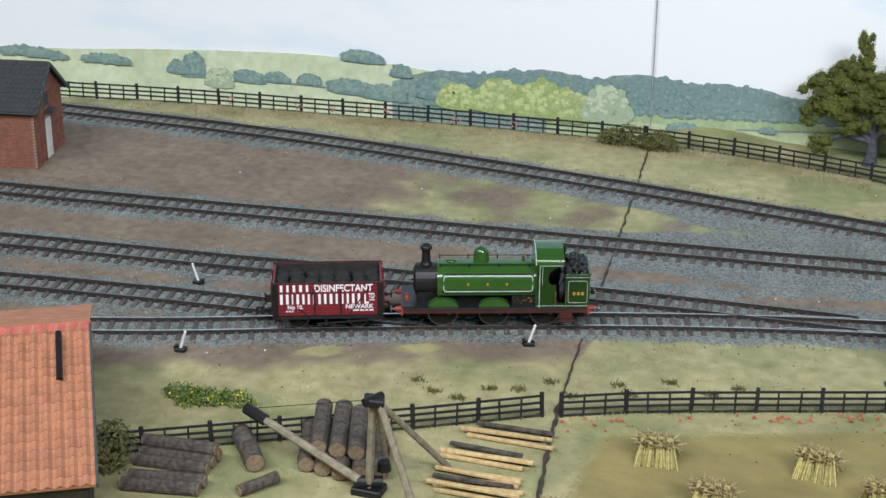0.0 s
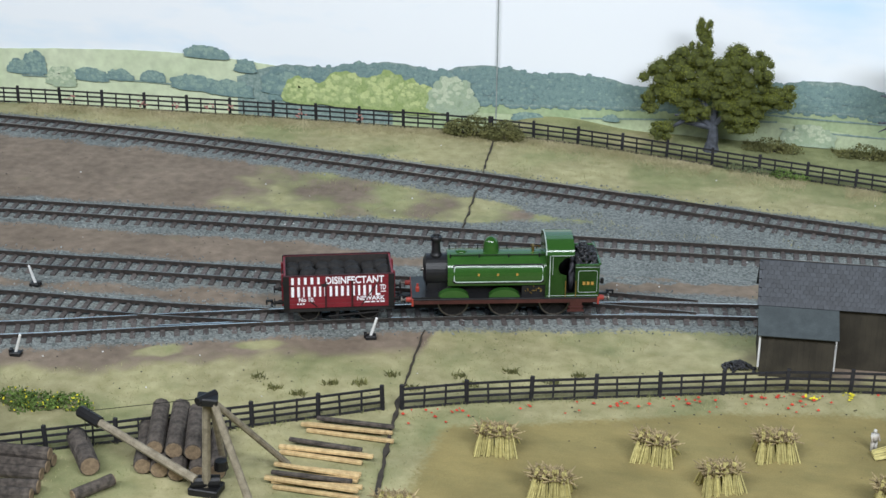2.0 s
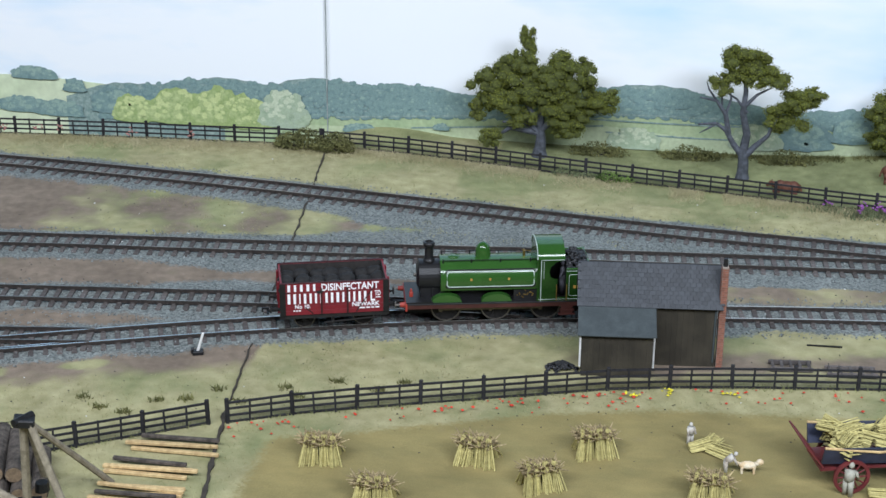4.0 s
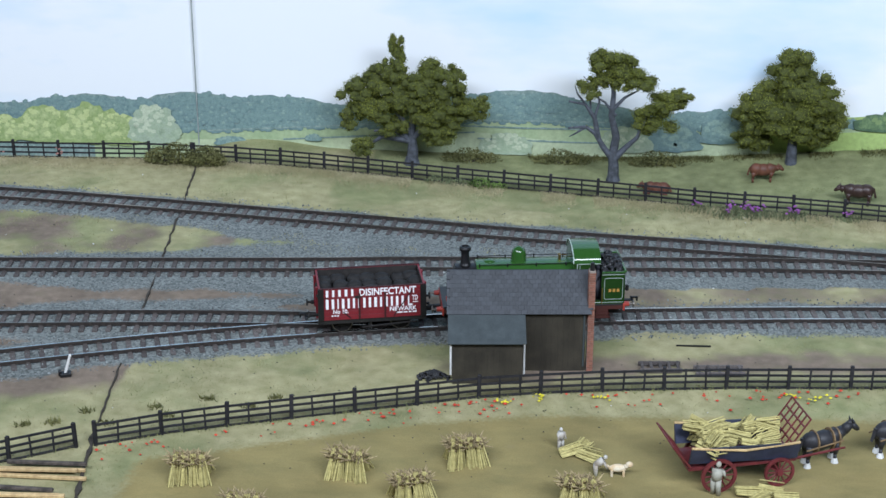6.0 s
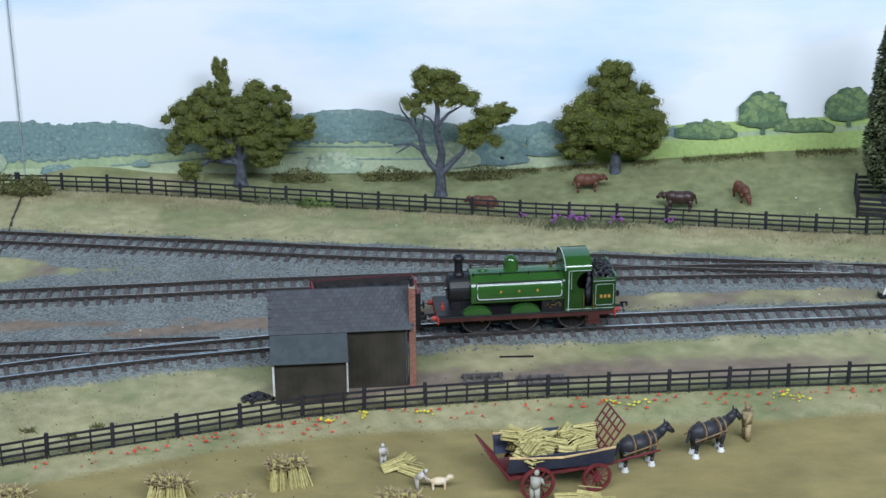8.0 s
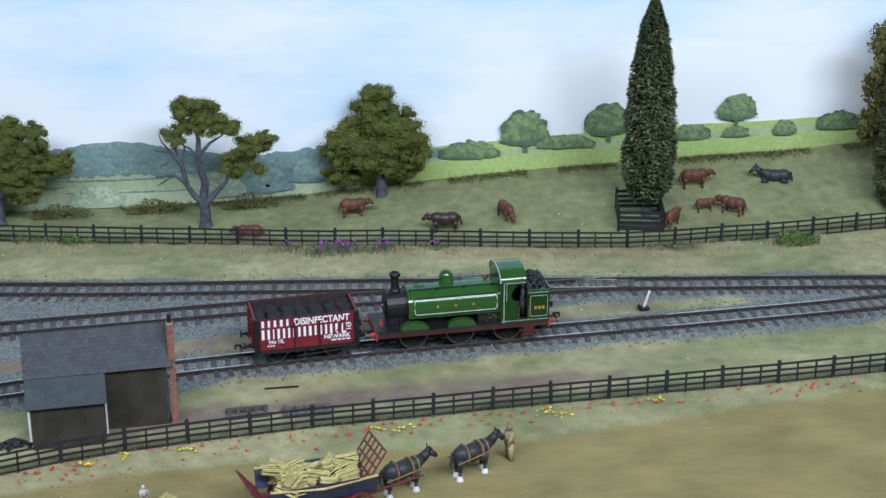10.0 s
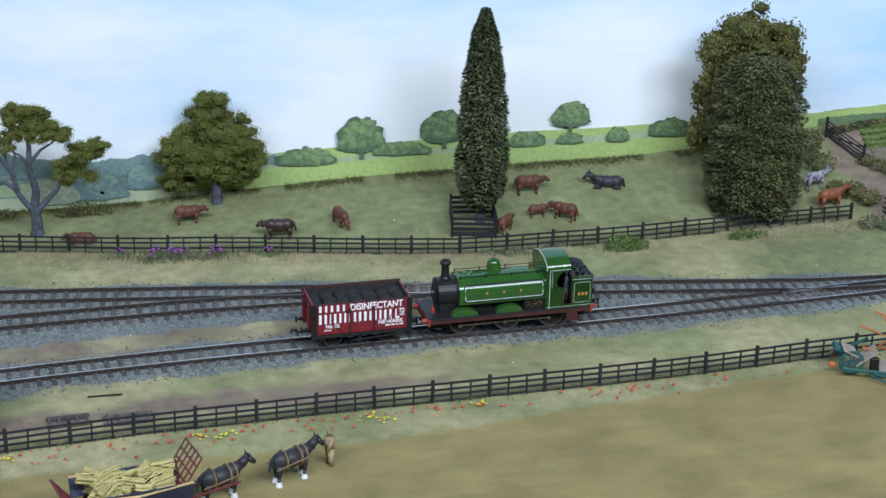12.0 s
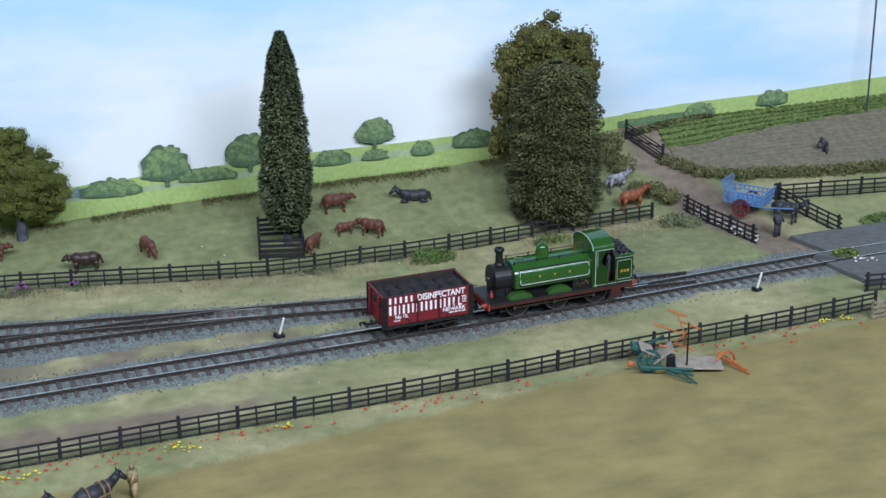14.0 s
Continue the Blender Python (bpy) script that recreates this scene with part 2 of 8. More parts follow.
def prism(bm, outline, x0, x1):
    """A slab between x0 and x1 whose section (y, z) is the outline."""
    a = [bm.verts.new((x0, y, z)) for y, z in outline]
    b = [bm.verts.new((x1, y, z)) for y, z in outline]
    n = len(outline)
    bm.faces.new(a[::-1])
    bm.faces.new(b)
    for i in range(n):
        bm.faces.new((a[i], a[(i + 1) % n], b[(i + 1) % n], b[i]))
    bmesh.ops.recalc_face_normals(bm, faces=bm.faces[:])
    return bm


def B():
    return bmesh.new()


def curve_at(points):
    """A smooth y(x) through control points."""
    xs, ys = [float(p[0]) for p in points], [float(p[1]) for p in points]
    slope = [float(v) for v in np.gradient(np.array(ys), np.array(xs))]

    def f(x):
        x = float(x)
        if x <= xs[0]:
            return ys[0] + slope[0] * (x - xs[0])
        if x >= xs[-1]:
            return ys[-1] + slope[-1] * (x - xs[-1])
        i = 0
        while xs[i + 1] < x:
            i += 1
        h = xs[i + 1] - xs[i]
        u = (x - xs[i]) / h
        return ((1 + 2 * u) * (1 - u) ** 2 * ys[i] + u * (1 - u) ** 2 * h * slope[i] + u * u * (3 - 2 * u) * ys[i + 1] + u * u * (u - 1) * h * slope[i + 1])

    return f


# ---- the plan: lines of the layout ----
BACK = 0.37
main_line = curve_at([(-1.0, -0.30), (-0.75, -0.175), (-0.6, -0.109), (-0.5, -0.0745), (-0.4, -0.0345), (-0.3, 0.003), (-0.2, 0.035), (-0.1, 0.060), (0, 0.0778), (0.1, 0.091), (0.2, 0.1008), (0.3, 0.1095), (0.4, 0.119), (0.5, 0.130), (0.6, 0.1425), (0.7, 0.154), (0.8, 0.1625), (1.0, 0.176)])
track_a = curve_at([(-1.0, 0.245), (-0.72, 0.2525), (-0.62, 0.2538), (-0.52, 0.2505), (-0.44, 0.2445), (-0.35, 0.2365), (-0.26, 0.2265), (-0.17, 0.2165), (-0.06, 0.2035), (0.09, 0.1915), (0.26, 0.1745), (0.38, 0.1638), (0.45, 0.156), (0.52, 0.149), (0.60, 0.147)])
track_b = curve_at([(-1.0, 0.06), (-0.67, 0.0875), (-0.59, 0.0965), (-0.5, 0.1065), (-0.4, 0.117), (-0.3, 0.1265), (-0.2, 0.137), (-0.12, 0.1465), (0.0, 0.158), (0.09, 0.166), (0.18, 0.171), (0.27, 0.1735)])
track_c = curve_at([(-1.0, -0.04), (-0.66, 0.004), (-0.59, 0.0118), (-0.51, 0.020), (-0.45, 0.0275), (-0.36, 0.038), (-0.264, 0.049), (-0.19, 0.0545), (-0.12, 0.0585)])
track_d = curve_at([(-1.0, -0.10), (-0.63, -0.052), (-0.557, -0.0425), (-0.52, -0.038), (-0.475, -0.0335), (-0.42, -0.0285), (-0.36, -0.0195)])
fence_front = curve_at([(-0.262, -0.102), (-0.222, -0.0835), (-0.19, -0.0715), (-0.128, -0.050), (-0.064, -0.028), (0, -0.0145), (0.066, -0.0045), (0.133, 0.002), (0.2, 0.009), (0.27, 0.015), (0.34, 0.021), (0.41, 0.0285), (0.48, 0.0385), (0.552, 0.047), (0.624, 0.055), (0.69, 0.065)])
fence_yard = curve_at([(-0.52, -0.245), (-0.439, -0.2), (-0.351, -0.1515), (-0.266, -0.1015)])
fence_back = curve_at([(-1.0, 0.26), (-0.85, 0.279), (-0.746, 0.293), (-0.676, 0.304), (-0.606, 0.311), (-0.536, 0.318), (-0.467, 0.324), (-0.396, 0.328), (-0.333, 0.332), (-0.26, 0.3285), (-0.192, 0.318), (-0.126, 0.305), (-0.058, 0.2935), (0.01, 0.2825), (0.077, 0.2715), (0.142, 0.2645), (0.212, 0.2535), (0.281, 0.244), (0.317, 0.241), (0.35, 0.2445), (0.42, 0.249), (0.492, 0.259), (0.563, 0.267), (0.636, 0.276)])
field_edge = curve_at([(-0.26, -0.116), (-0.2332, -0.1119), (-0.15, -0.082), (-0.0734, -0.0538), (0.05, -0.040), (0.2023, -0.028), (0.2783, -0.0154), (0.37, 0.002), (0.4611, 0.0175), (0.6529, 0.0458), (0.8, 0.06)])
crest = curve_at([(-1.0, -0.085), (-0.9, -0.077), (-0.75, -0.062), (-0.6, -0.047), (-0.45, -0.037), (-0.35, -0.028), (-0.30, 0.0), (-0.2, 0.0), (-0.05, 0.0), (0.07, 0.004), (0.17, 0.012), (0.24, 0.017), (0.3, 0.020), (0.38, 0.0238), (0.45, 0.026), (0.51, 0.030), (0.56, 0.036), (0.61, 0.044), (0.68, 0.048), (0.75, 0.050), (0.85, 0.052), (1.0, 0.053)])


def ground_z(x, y):
    fb = fence_back(x) if x < 0.636 else 0.276 - (min(x, 0.70) - 0.636) * 1.1
    if y <= fb:
        return 0.0
    u = min((y - fb) / (BACK - fb), 1.0) if BACK - fb > 0.004 else 0.0
    return crest(x) * (0.65 * u + 0.35 * u * u)


def nz(x, y, s, seed=0.0):
    return noise.noise(Vector((x * s, y * s, seed)))


# ---- the hall, closed all round ----
def hall():
    bm = B()
    box(bm, (0, 0, -1.05), (9, 9, 0.1))
    tagged(part("floor", bm, HALLFLOOR), "brown hall floor below the layout", "floor", kind="structure")
    bm = B()
    box(bm, (0, 0, 3.25), (9, 9, 0.1))
    tagged(part("ceiling", bm, HALLWALL), "pale hall ceiling", "ceiling", kind="structure")
    for nm, c, s in (("wall_north", (0, 4.4, 1.1), (8.6, 0.1, 4.2)), ("wall_south", (0, -4.4, 1.1), (8.6, 0.1, 4.2)), ("wall_east", (4.4, 0, 1.1), (0.1, 8.6, 4.2)), ("wall_west", (-4.4, 0, 1.1), (0.1, 8.6, 4.2))):
        bm = B()
        box(bm, c, s)
        tagged(part(nm, bm, HALLWALL), "plain pale painted hall wall", "wall", kind="structure")


hall()


# ---- scenic ground: one sheet with its surfaces ----
def ground():
    xs, ys = np.arange(-1.25, 1.25, 0.005), np.arange(-0.46, BACK + 0.0001, 0.005)
    ys[-1] = BACK
    verts, att = [], {k: [] for k in ("earth", "ballast", "crop", "green", "lush")}

    def soft(d, w):
        return min(1.0, max(0.0, 0.5 - d / w))

    for y in ys:
        for x in xs:
            n = nz(x, y, 30) + 0.5 * nz(x, y, 90, 3)
            n2 = nz(x, y, 14, 7)
            z = ground_z(x, y) + 0.0006 * nz(x, y, 60, 5)
            dist = 9.0
            for f, lo, hi in LINES:
                if lo <= x <= hi:
                    dist = min(dist, abs(y - f(x)))
            wide = 0.0225
            if -0.36 < x < 0.45 and main_line(x) + 0.045 < y < track_a(x):
                wide = 0.027 + 0.016 * min(1, (x + 0.36) / 0.2)
            z += 0.0007 * soft(dist - 0.021, 0.008)
            bal = soft(dist - wide - 0.006 * n - 0.006 * n2, 0.012)
            m, a, bb = main_line(x), track_a(x), track_b(x)
            e = 0.0
            if x < 0.30:
                if m < y < (a if x < -0.25 else bb):
                    e = soft(-(0.10 - x * 0.6) - 0.3 * n, 0.5) if x > -0.1 else 1.0
                    if x > -0.47 and y > bb:
                        e *= max(soft((x + 0.44) - 0.05 * n, 0.10), min(0.9, max(0.0, 0.42 + 0.8 * n + 0.5 * n2)))
            if x < -0.27 and y <= m:
                e = max(e, soft((m - 0.050 + 0.012 * n2) - y - 0.010 * n, 0.022))
            for cx, cy in ((-0.410, -0.072), (-0.357, -0.049)):
                e *= 1 - soft(math.hypot((x - cx) / 0.014, (y - cy - 0.4 * (x - cx)) / 0.0075) - 0.9 - 0.3 * n, 0.5)
            if 0.36 > x > -0.14:
                ln = fence_front(x) + 0.030 if x > -0.03 else 0.004
                e = max(e, 0.85 * soft(abs(y - ln) - 0.013 - 0.010 * n2 - 0.005 * n, 0.014) * soft(abs(x - 0.09) - 0.17, 0.08))
            if x > 0.60 and y > 0.14:
                cx = 0.645 + max(0, 0.30 - y) * 0.32 if y < 0.33 else 0.637
                e = max(e, soft(abs(x - cx) - 0.020 - 0.004 * n, 0.014))
            c = 0.0
            c = soft(y - field_edge(x) - 0.003 * n, 0.010) * soft(-0.236 - x + 0.003 * n, 0.012)
            gr = min(1.0, max(0.0, 0.25 + 0.35 * min(1.0, max(0.0, (x + 0.1) / 0.4)) + 1.1 * n2 + 0.5 * n + (0.6 if (-0.2 < x < 0.6 and bb + 0.1 < y) else 0.5 if (x < 0.2 and bb < y < a) else 0)))
            lu = soft(-(y - fence_back(min(x, 0.63)) - 0.006), 0.012) if x > -0.18 else 0.0
            if 0.52 < x < 0.66 and 0.17 < y < 0.26:
                lu = max(lu, 0.8)
            for k, v in zip(("earth", "ballast", "crop", "green", "lush"), (e, bal, c, gr, lu)):
                att[k].append(v)
            verts.append((x, y, z))
    w, h = len(xs), len(ys)
    faces = [(j * w + i, j * w + i + 1, (j + 1) * w + i + 1, (j + 1) * w + i) for j in range(h - 1) for i in range(w - 1)]
    me = bpy.data.meshes.new("ground")
    me.from_pydata(verts, [], faces)
    for k, v in att.items():
        me.attributes.new(k, "FLOAT", "POINT").data.foreach_set("value", v)
    for p in me.polygons:
        p.use_smooth = True
    m = bpy.data.materials.new("scenic_ground")
    m.use_nodes = True
    nt = m.node_tree
    bs = nt.nodes["Principled BSDF"]
    co = nt.nodes.new("ShaderNodeTexCoord")

    def tex(scale, detail=4):
        n = nt.nodes.new("ShaderNodeTexNoise")
        n.inputs["Scale"].default_value, n.inputs["Detail"].default_value = scale, detail
        nt.links.new(co.outputs["Object"], n.inputs["Vector"])
        return n.outputs["Fac"]

    def two(c1, c2, fac, lo=0.35, hi=0.65):
        r = nt.nodes.new("ShaderNodeValToRGB")
        r.color_ramp.elements[0].position, r.color_ramp.elements[1].position = lo, hi
        r.color_ramp.elements[0].color, r.color_ramp.elements[1].color = (*c1, 1), (*c2, 1)
        nt.links.new(fac, r.inputs["Fac"])
        return r.outputs["Color"]

    def over(a, b, fac):
        x = nt.nodes.new("ShaderNodeMix")
        x.data_type = "RGBA"
        nt.links.new(fac, x.inputs["Factor"])
        nt.links.new(a, x.inputs["A"])
        nt.links.new(b, x.inputs["B"])
        return x.outputs["Result"]

    def attr(name, jitter, lo=0.08, hi=0.92):
        a = nt.nodes.new("ShaderNodeAttribute")
        a.attribute_name = name
        s = nt.nodes.new("ShaderNodeMath")
        s.operation = "MULTIPLY_ADD"
        nt.links.new(jitter, s.inputs[0])
        s.inputs[1].default_value = 1.1
        s.inputs[2].default_value = -0.55
        t = nt.nodes.new("ShaderNodeMath")
        nt.links.new(a.outputs["Fac"], t.inputs[0])
        nt.links.new(s.outputs[0], t.inputs[1])
        r = nt.nodes.new("ShaderNodeMapRange")
        r.interpolation_type = "SMOOTHSTEP"
        r.inputs["From Min"].default_value, r.inputs["From Max"].default_value = lo, hi
        nt.links.new(t.outputs[0], r.inputs["Value"])
        return r.outputs["Result"]

    mid, small, tiny = tex(70), tex(420), tex(1500, 2)
    soft_a, soft_b = tex(110, 9), tex(85, 9)
    straw = two((0.255, 0.240, 0.115), (0.445, 0.405, 0.235), soft_a, 0.2, 0.8)
    green = two((0.165, 0.182, 0.080), (0.320, 0.322, 0.165), soft_b, 0.2, 0.8)
    lush = two((0.135, 0.150, 0.068), (0.285, 0.300, 0.150), tex(120, 8), 0.15, 0.85)
    earth = two((0.132, 0.104, 0.080), (0.282, 0.220, 0.166), tex(140, 8), 0.15, 0.85)
    rows = nt.nodes.new("ShaderNodeMapping")
    rows.inputs["Scale"].default_value = (0.5, 1.0, 1.0)
    rows.inputs["Rotation"].default_value = (0, 0, -0.2)
    nt.links.new(co.outputs["Object"], rows.inputs["Vector"])
    streak = nt.nodes.new("ShaderNodeTexNoise")
    streak.inputs["Scale"].default_value, streak.inputs["Detail"].default_value, streak.inputs["Roughness"].default_value = 60, 9, 0.62
    nt.links.new(rows.outputs["Vector"], streak.inputs["Vector"])
    crop = two((0.180, 0.160, 0.070), (0.345, 0.272, 0.112), streak.outputs["Fac"], 0.12, 0.88)
    vor = nt.nodes.new("ShaderNodeTexVoronoi")
    vor.inputs["Scale"].default_value = 900
    nt.links.new(co.outputs["Object"], vor.inputs["Vector"])
    sep = nt.nodes.new("ShaderNodeSeparateColor")
    nt.links.new(vor.outputs["Color"], sep.inputs["Color"])
    stones = two((0.100, 0.112, 0.108), (0.245, 0.264, 0.252), sep.outputs["Red"], 0.0, 1.0)
    col = over(straw, green, attr("green", mid))
    col = over(col, lush, attr("lush", small))
    col = over(col, crop, attr("crop", small))
    col = over(col, earth, attr("earth", mid))
    bal = attr("ballast", small, 0.25, 0.75)
    col = over(col, stones, bal)
    grain = nt.nodes.new("ShaderNodeMapRange")
    grain.inputs["To Min"].default_value, grain.inputs["To Max"].default_value = 0.80, 1.20
    nt.links.new(tiny, grain.inputs["Value"])
    mul = nt.nodes.new("ShaderNodeMix")
    mul.data_type, mul.blend_type = "RGBA", "MULTIPLY"
    mul.inputs["Factor"].default_value = 1.0
    nt.links.new(col, mul.inputs["A"])
    nt.links.new(grain.outputs["Result"], mul.inputs["B"])
    broad = nt.nodes.new("ShaderNodeMapRange")
    broad.inputs["From Min"].default_value, broad.inputs["From Max"].default_value = 0.3, 0.7
    broad.inputs["To Min"].default_value, broad.inputs["To Max"].default_value = 0.84, 1.14
    nt.links.new(tex(24, 6), broad.inputs["Value"])
    blotch = nt.nodes.new("ShaderNodeMix")
    blotch.data_type, blotch.blend_type = "RGBA", "MULTIPLY"
    blotch.inputs["Factor"].default_value = 1.0
    nt.links.new(mul.outputs["Result"], blotch.inputs["A"])
    nt.links.new(broad.outputs["Result"], blotch.inputs["B"])
    nt.links.new(blotch.outputs["Result"], bs.inputs["Base Color"])
    bs.inputs["Roughness"].default_value = 0.95
    bs.inputs["Specular IOR Level"].default_value = 0.15
    hm = nt.nodes.new("ShaderNodeMix")
    hm.data_type = "FLOAT"
    nt.links.new(bal, hm.inputs["Factor"])
    nt.links.new(tiny, hm.inputs["A"])
    nt.links.new(vor.outputs["Distance"], hm.inputs["B"])
    bp = nt.nodes.new("ShaderNodeBump")
    bp.inputs["Strength"].default_value, bp.inputs["Distance"].default_value = 0.45, 0.0005
    nt.links.new(hm.outputs["Result"], bp.inputs["Height"])
    nt.links.new(bp.outputs["Normal"], bs.inputs["Normal"])
    me.materials.append(m)
    tagged(new("ground", me), "model landscape of straw grass, earth, grey ballast and stubble", "ground", kind="structure")
    bm = B()
    box(bm, (0, -0.1025, -0.032), (2.5, 0.715, 0.05))
    tagged(part("baseboard", bm, PLANK), "timber baseboard under the model landscape", "baseboard", kind="structure")


LINES = ((main_line, -1.25, 1.25), (track_a, -1.25, 0.60), (track_b, -1.25, 0.27), (track_c, -1.25, -0.12), (track_d, -1.25, -0.36))
ground()


# ---- tracks ----
def track(f, x0, x1, lift, label, head=None):
    tr = thing("railway_track", Matrix(), label, "railway track", "tracks of the yard", "structure")
    xs = np.linspace(x0, x1, int((x1 - x0) / 0.006) + 2)
    pts = [Vector((x, f(x), 0)) for x in xs]
    nor = []
    for i in range(len(pts)):
        d = (pts[min(i + 1, len(pts) - 1)] - pts[max(i - 1, 0)]).normalized()
        nor.append(Vector((-d.y, d.x, 0)))
    for side in (-1, 1):
        for nm, w, z0, z1, mt in (("rail", 0.00034, 0.0014, 0.0036, RAIL), ("rail_head", 0.00035, 0.0036, 0.0040, head or RAILTOP)):
            bm = B()
            prev = None
            for p, n in zip(pts, nor):
                c = p + n * side * 0.00855 + Vector((0, 0, lift))
                ring = [bm.verts.new(c + n * a + Vector((0, 0, z))) for a, z in ((-w, z0), (w, z0), (w, z1), (-w, z1))]
                if prev:
                    for i in range(4):
                        bm.faces.new((prev[i], prev[(i + 1) % 4], ring[(i + 1) % 4], ring[i]))
                prev = ring
            bmesh.ops.recalc_face_normals(bm, faces=bm.faces[:])
            part(nm, bm, mt, tr)
    seg = [0.0]
    for a, b in zip(pts, pts[1:]):
        seg.append(seg[-1] + (b - a).length)
    for k, s in enumerate(np.arange(0.004, seg[-1], 0.0082)):
        x = float(np.interp(s, seg, xs))
        d = math.atan2(f(x + 0.003) - f(x - 0.003), 0.006)
        shared("sleeper", SLEEPER_MESH, tr, Matrix.Translation((x, f(x), 0.0007 + lift)) @ pose(0, 0, 0, 0, 0, math.degrees(d) + random.uniform(-1.5, 1.5)))
    return tr


bm = B()
box(bm, (0, 0, 0), (0.0031, 0.0305, 0.0014), None, 0.0002)
for s in (-1, 1):
    box(bm, (0, s * 0.00855, 0.0009), (0.0020, 0.0022, 0.0007))
tmp = part("sleeper_form", bm, SLEEPER)
SLEEPER_MESH = tmp.data
bpy.data.objects.remove(tmp)
track(main_line, -1.0, 1.1, 0.0, "running line with bright worn rails on brown sleepers", RAILSHINE)
track(track_a, -1.0, 0.585, 0.00012, "curved rear siding with rusty rails on brown sleepers")
track(track_b, -0.95, 0.27, 0.00024, "middle siding with rusty rails on brown sleepers")
track(track_c, -0.9, -0.125, 0.00036, "inner siding joining the running line")
track(track_d, -0.9, -0.365, 0.00048, "short siding joining the running line at points")


# check rails and blades at the points
def point_rails():
    for f, x, off, ln in ((main_line, -0.165, -0.0062, 0.05), (main_line, -0.17, 0.0112, 0.045), (main_line, -0.42, -0.0062, 0.05), (track_a, 0.235, -0.0062, 0.05), (track_a, 0.24, 0.0062, 0.05), (main_line, 0.50, 0.0062, 0.05)):
        bm = B()
        a, b = Vector((x, f(x) + off, 0.0025)), Vector((x + ln, f(x + ln) + off, 0.0025))
        d = b - a
        box(bm, (a + b) / 2, (d.length, 0.0008, 0.0022), pose(0, 0, 0, 0, 0, math.degrees(math.atan2(d.y, d.x))))
        tagged(part("check_rail", bm, RAILSHINE), "short steel check rail at the points", "rail", "check rails")


point_rails()


# ---- fences ----
def fence(f, x0, x1, label, step=0.0344, zf=None):
    zf = zf or (lambda x: 0.0)
    xs = np.linspace(x0, x1, 400)
    ys = [f(x) for x in xs]
    s = np.concatenate([[0], np.cumsum(np.hypot(np.diff(xs), np.diff(ys)))])
    fe = thing("fence", Matrix(), label, "fence", "lineside fences")
    n = int(s[-1] / step)

    def at(k):
        x = float(np.interp(k * step, s, xs))
        return Vector((x, f(x), zf(x)))

    for k in range(n + 1):
        p = at(k)
        shared("post", POST_MESH, fe, Matrix.Translation(p) @ pose(0, 0, 0, random.uniform(-2, 2), random.uniform(-2, 2), random.uniform(-8, 8)))
        if k == n:
            break
        q = at(k + 1)
        d = q - p
        ang = math.degrees(math.atan2(d.y, d.x))
        tilt = -math.degrees(math.asin(max(-1, min(1, d.z / d.length))))
        for u in (1 / 3, 2 / 3):
            shared("upright", UPRIGHT_MESH, fe, Matrix.Translation(p + d * u) @ pose(0, 0, 0, 0, random.uniform(-2, 2), ang))
        for z in (0.0008, 0.0045, 0.0083, 0.0120):
            shared("fence_rail", FRAIL_MESH, fe, Matrix.Translation(p + d / 2 + Vector((0, 0, z + random.uniform(-0.0002, 0.0002)))) @ pose(0, 0, 0, 0, tilt + random.uniform(-0.5, 0.5), ang) @ Matrix.Diagonal((d.length / step, 1, 1, 1)))
    return fe


def form(name, c, s, material, bevel=0.0):
    bm = B()
    box(bm, c, s, None, bevel)
    ob = part(name, bm, material)
    me = ob.data
    bpy.data.objects.remove(ob)
    return me


POST_MESH = form("post_form", (0, 0, 0.0070), (0.0021, 0.0019, 0.0150), BLACKWOOD, 0.0003)
UPRIGHT_MESH = form("upright_form", (0, -0.0005, 0.0064), (0.0010, 0.0008, 0.0132), BLACKWOOD)
FRAIL_MESH = form("fence_rail_form", (0, 0, 0), (0.0346, 0.0008, 0.0012), BLACKWOOD)


# ---- printed backscene board ----
def flat(name, pts, z_front, material, parent):
    bm = B()
    vs = [bm.verts.new((x, BACK + 0.001 - z_front, z)) for x, z in pts]
    mid = bm.verts.new((sum(x for x, z in pts) / len(pts), BACK + 0.001 - z_front, sum(z for x, z in pts) / len(pts)))
    for a, b in zip(vs, vs[1:] + vs[:1]):
        bm.faces.new((a, b, mid))
    bmesh.ops.recalc_face_normals(bm, faces=bm.faces[:])
    return part(name, bm, material, parent)


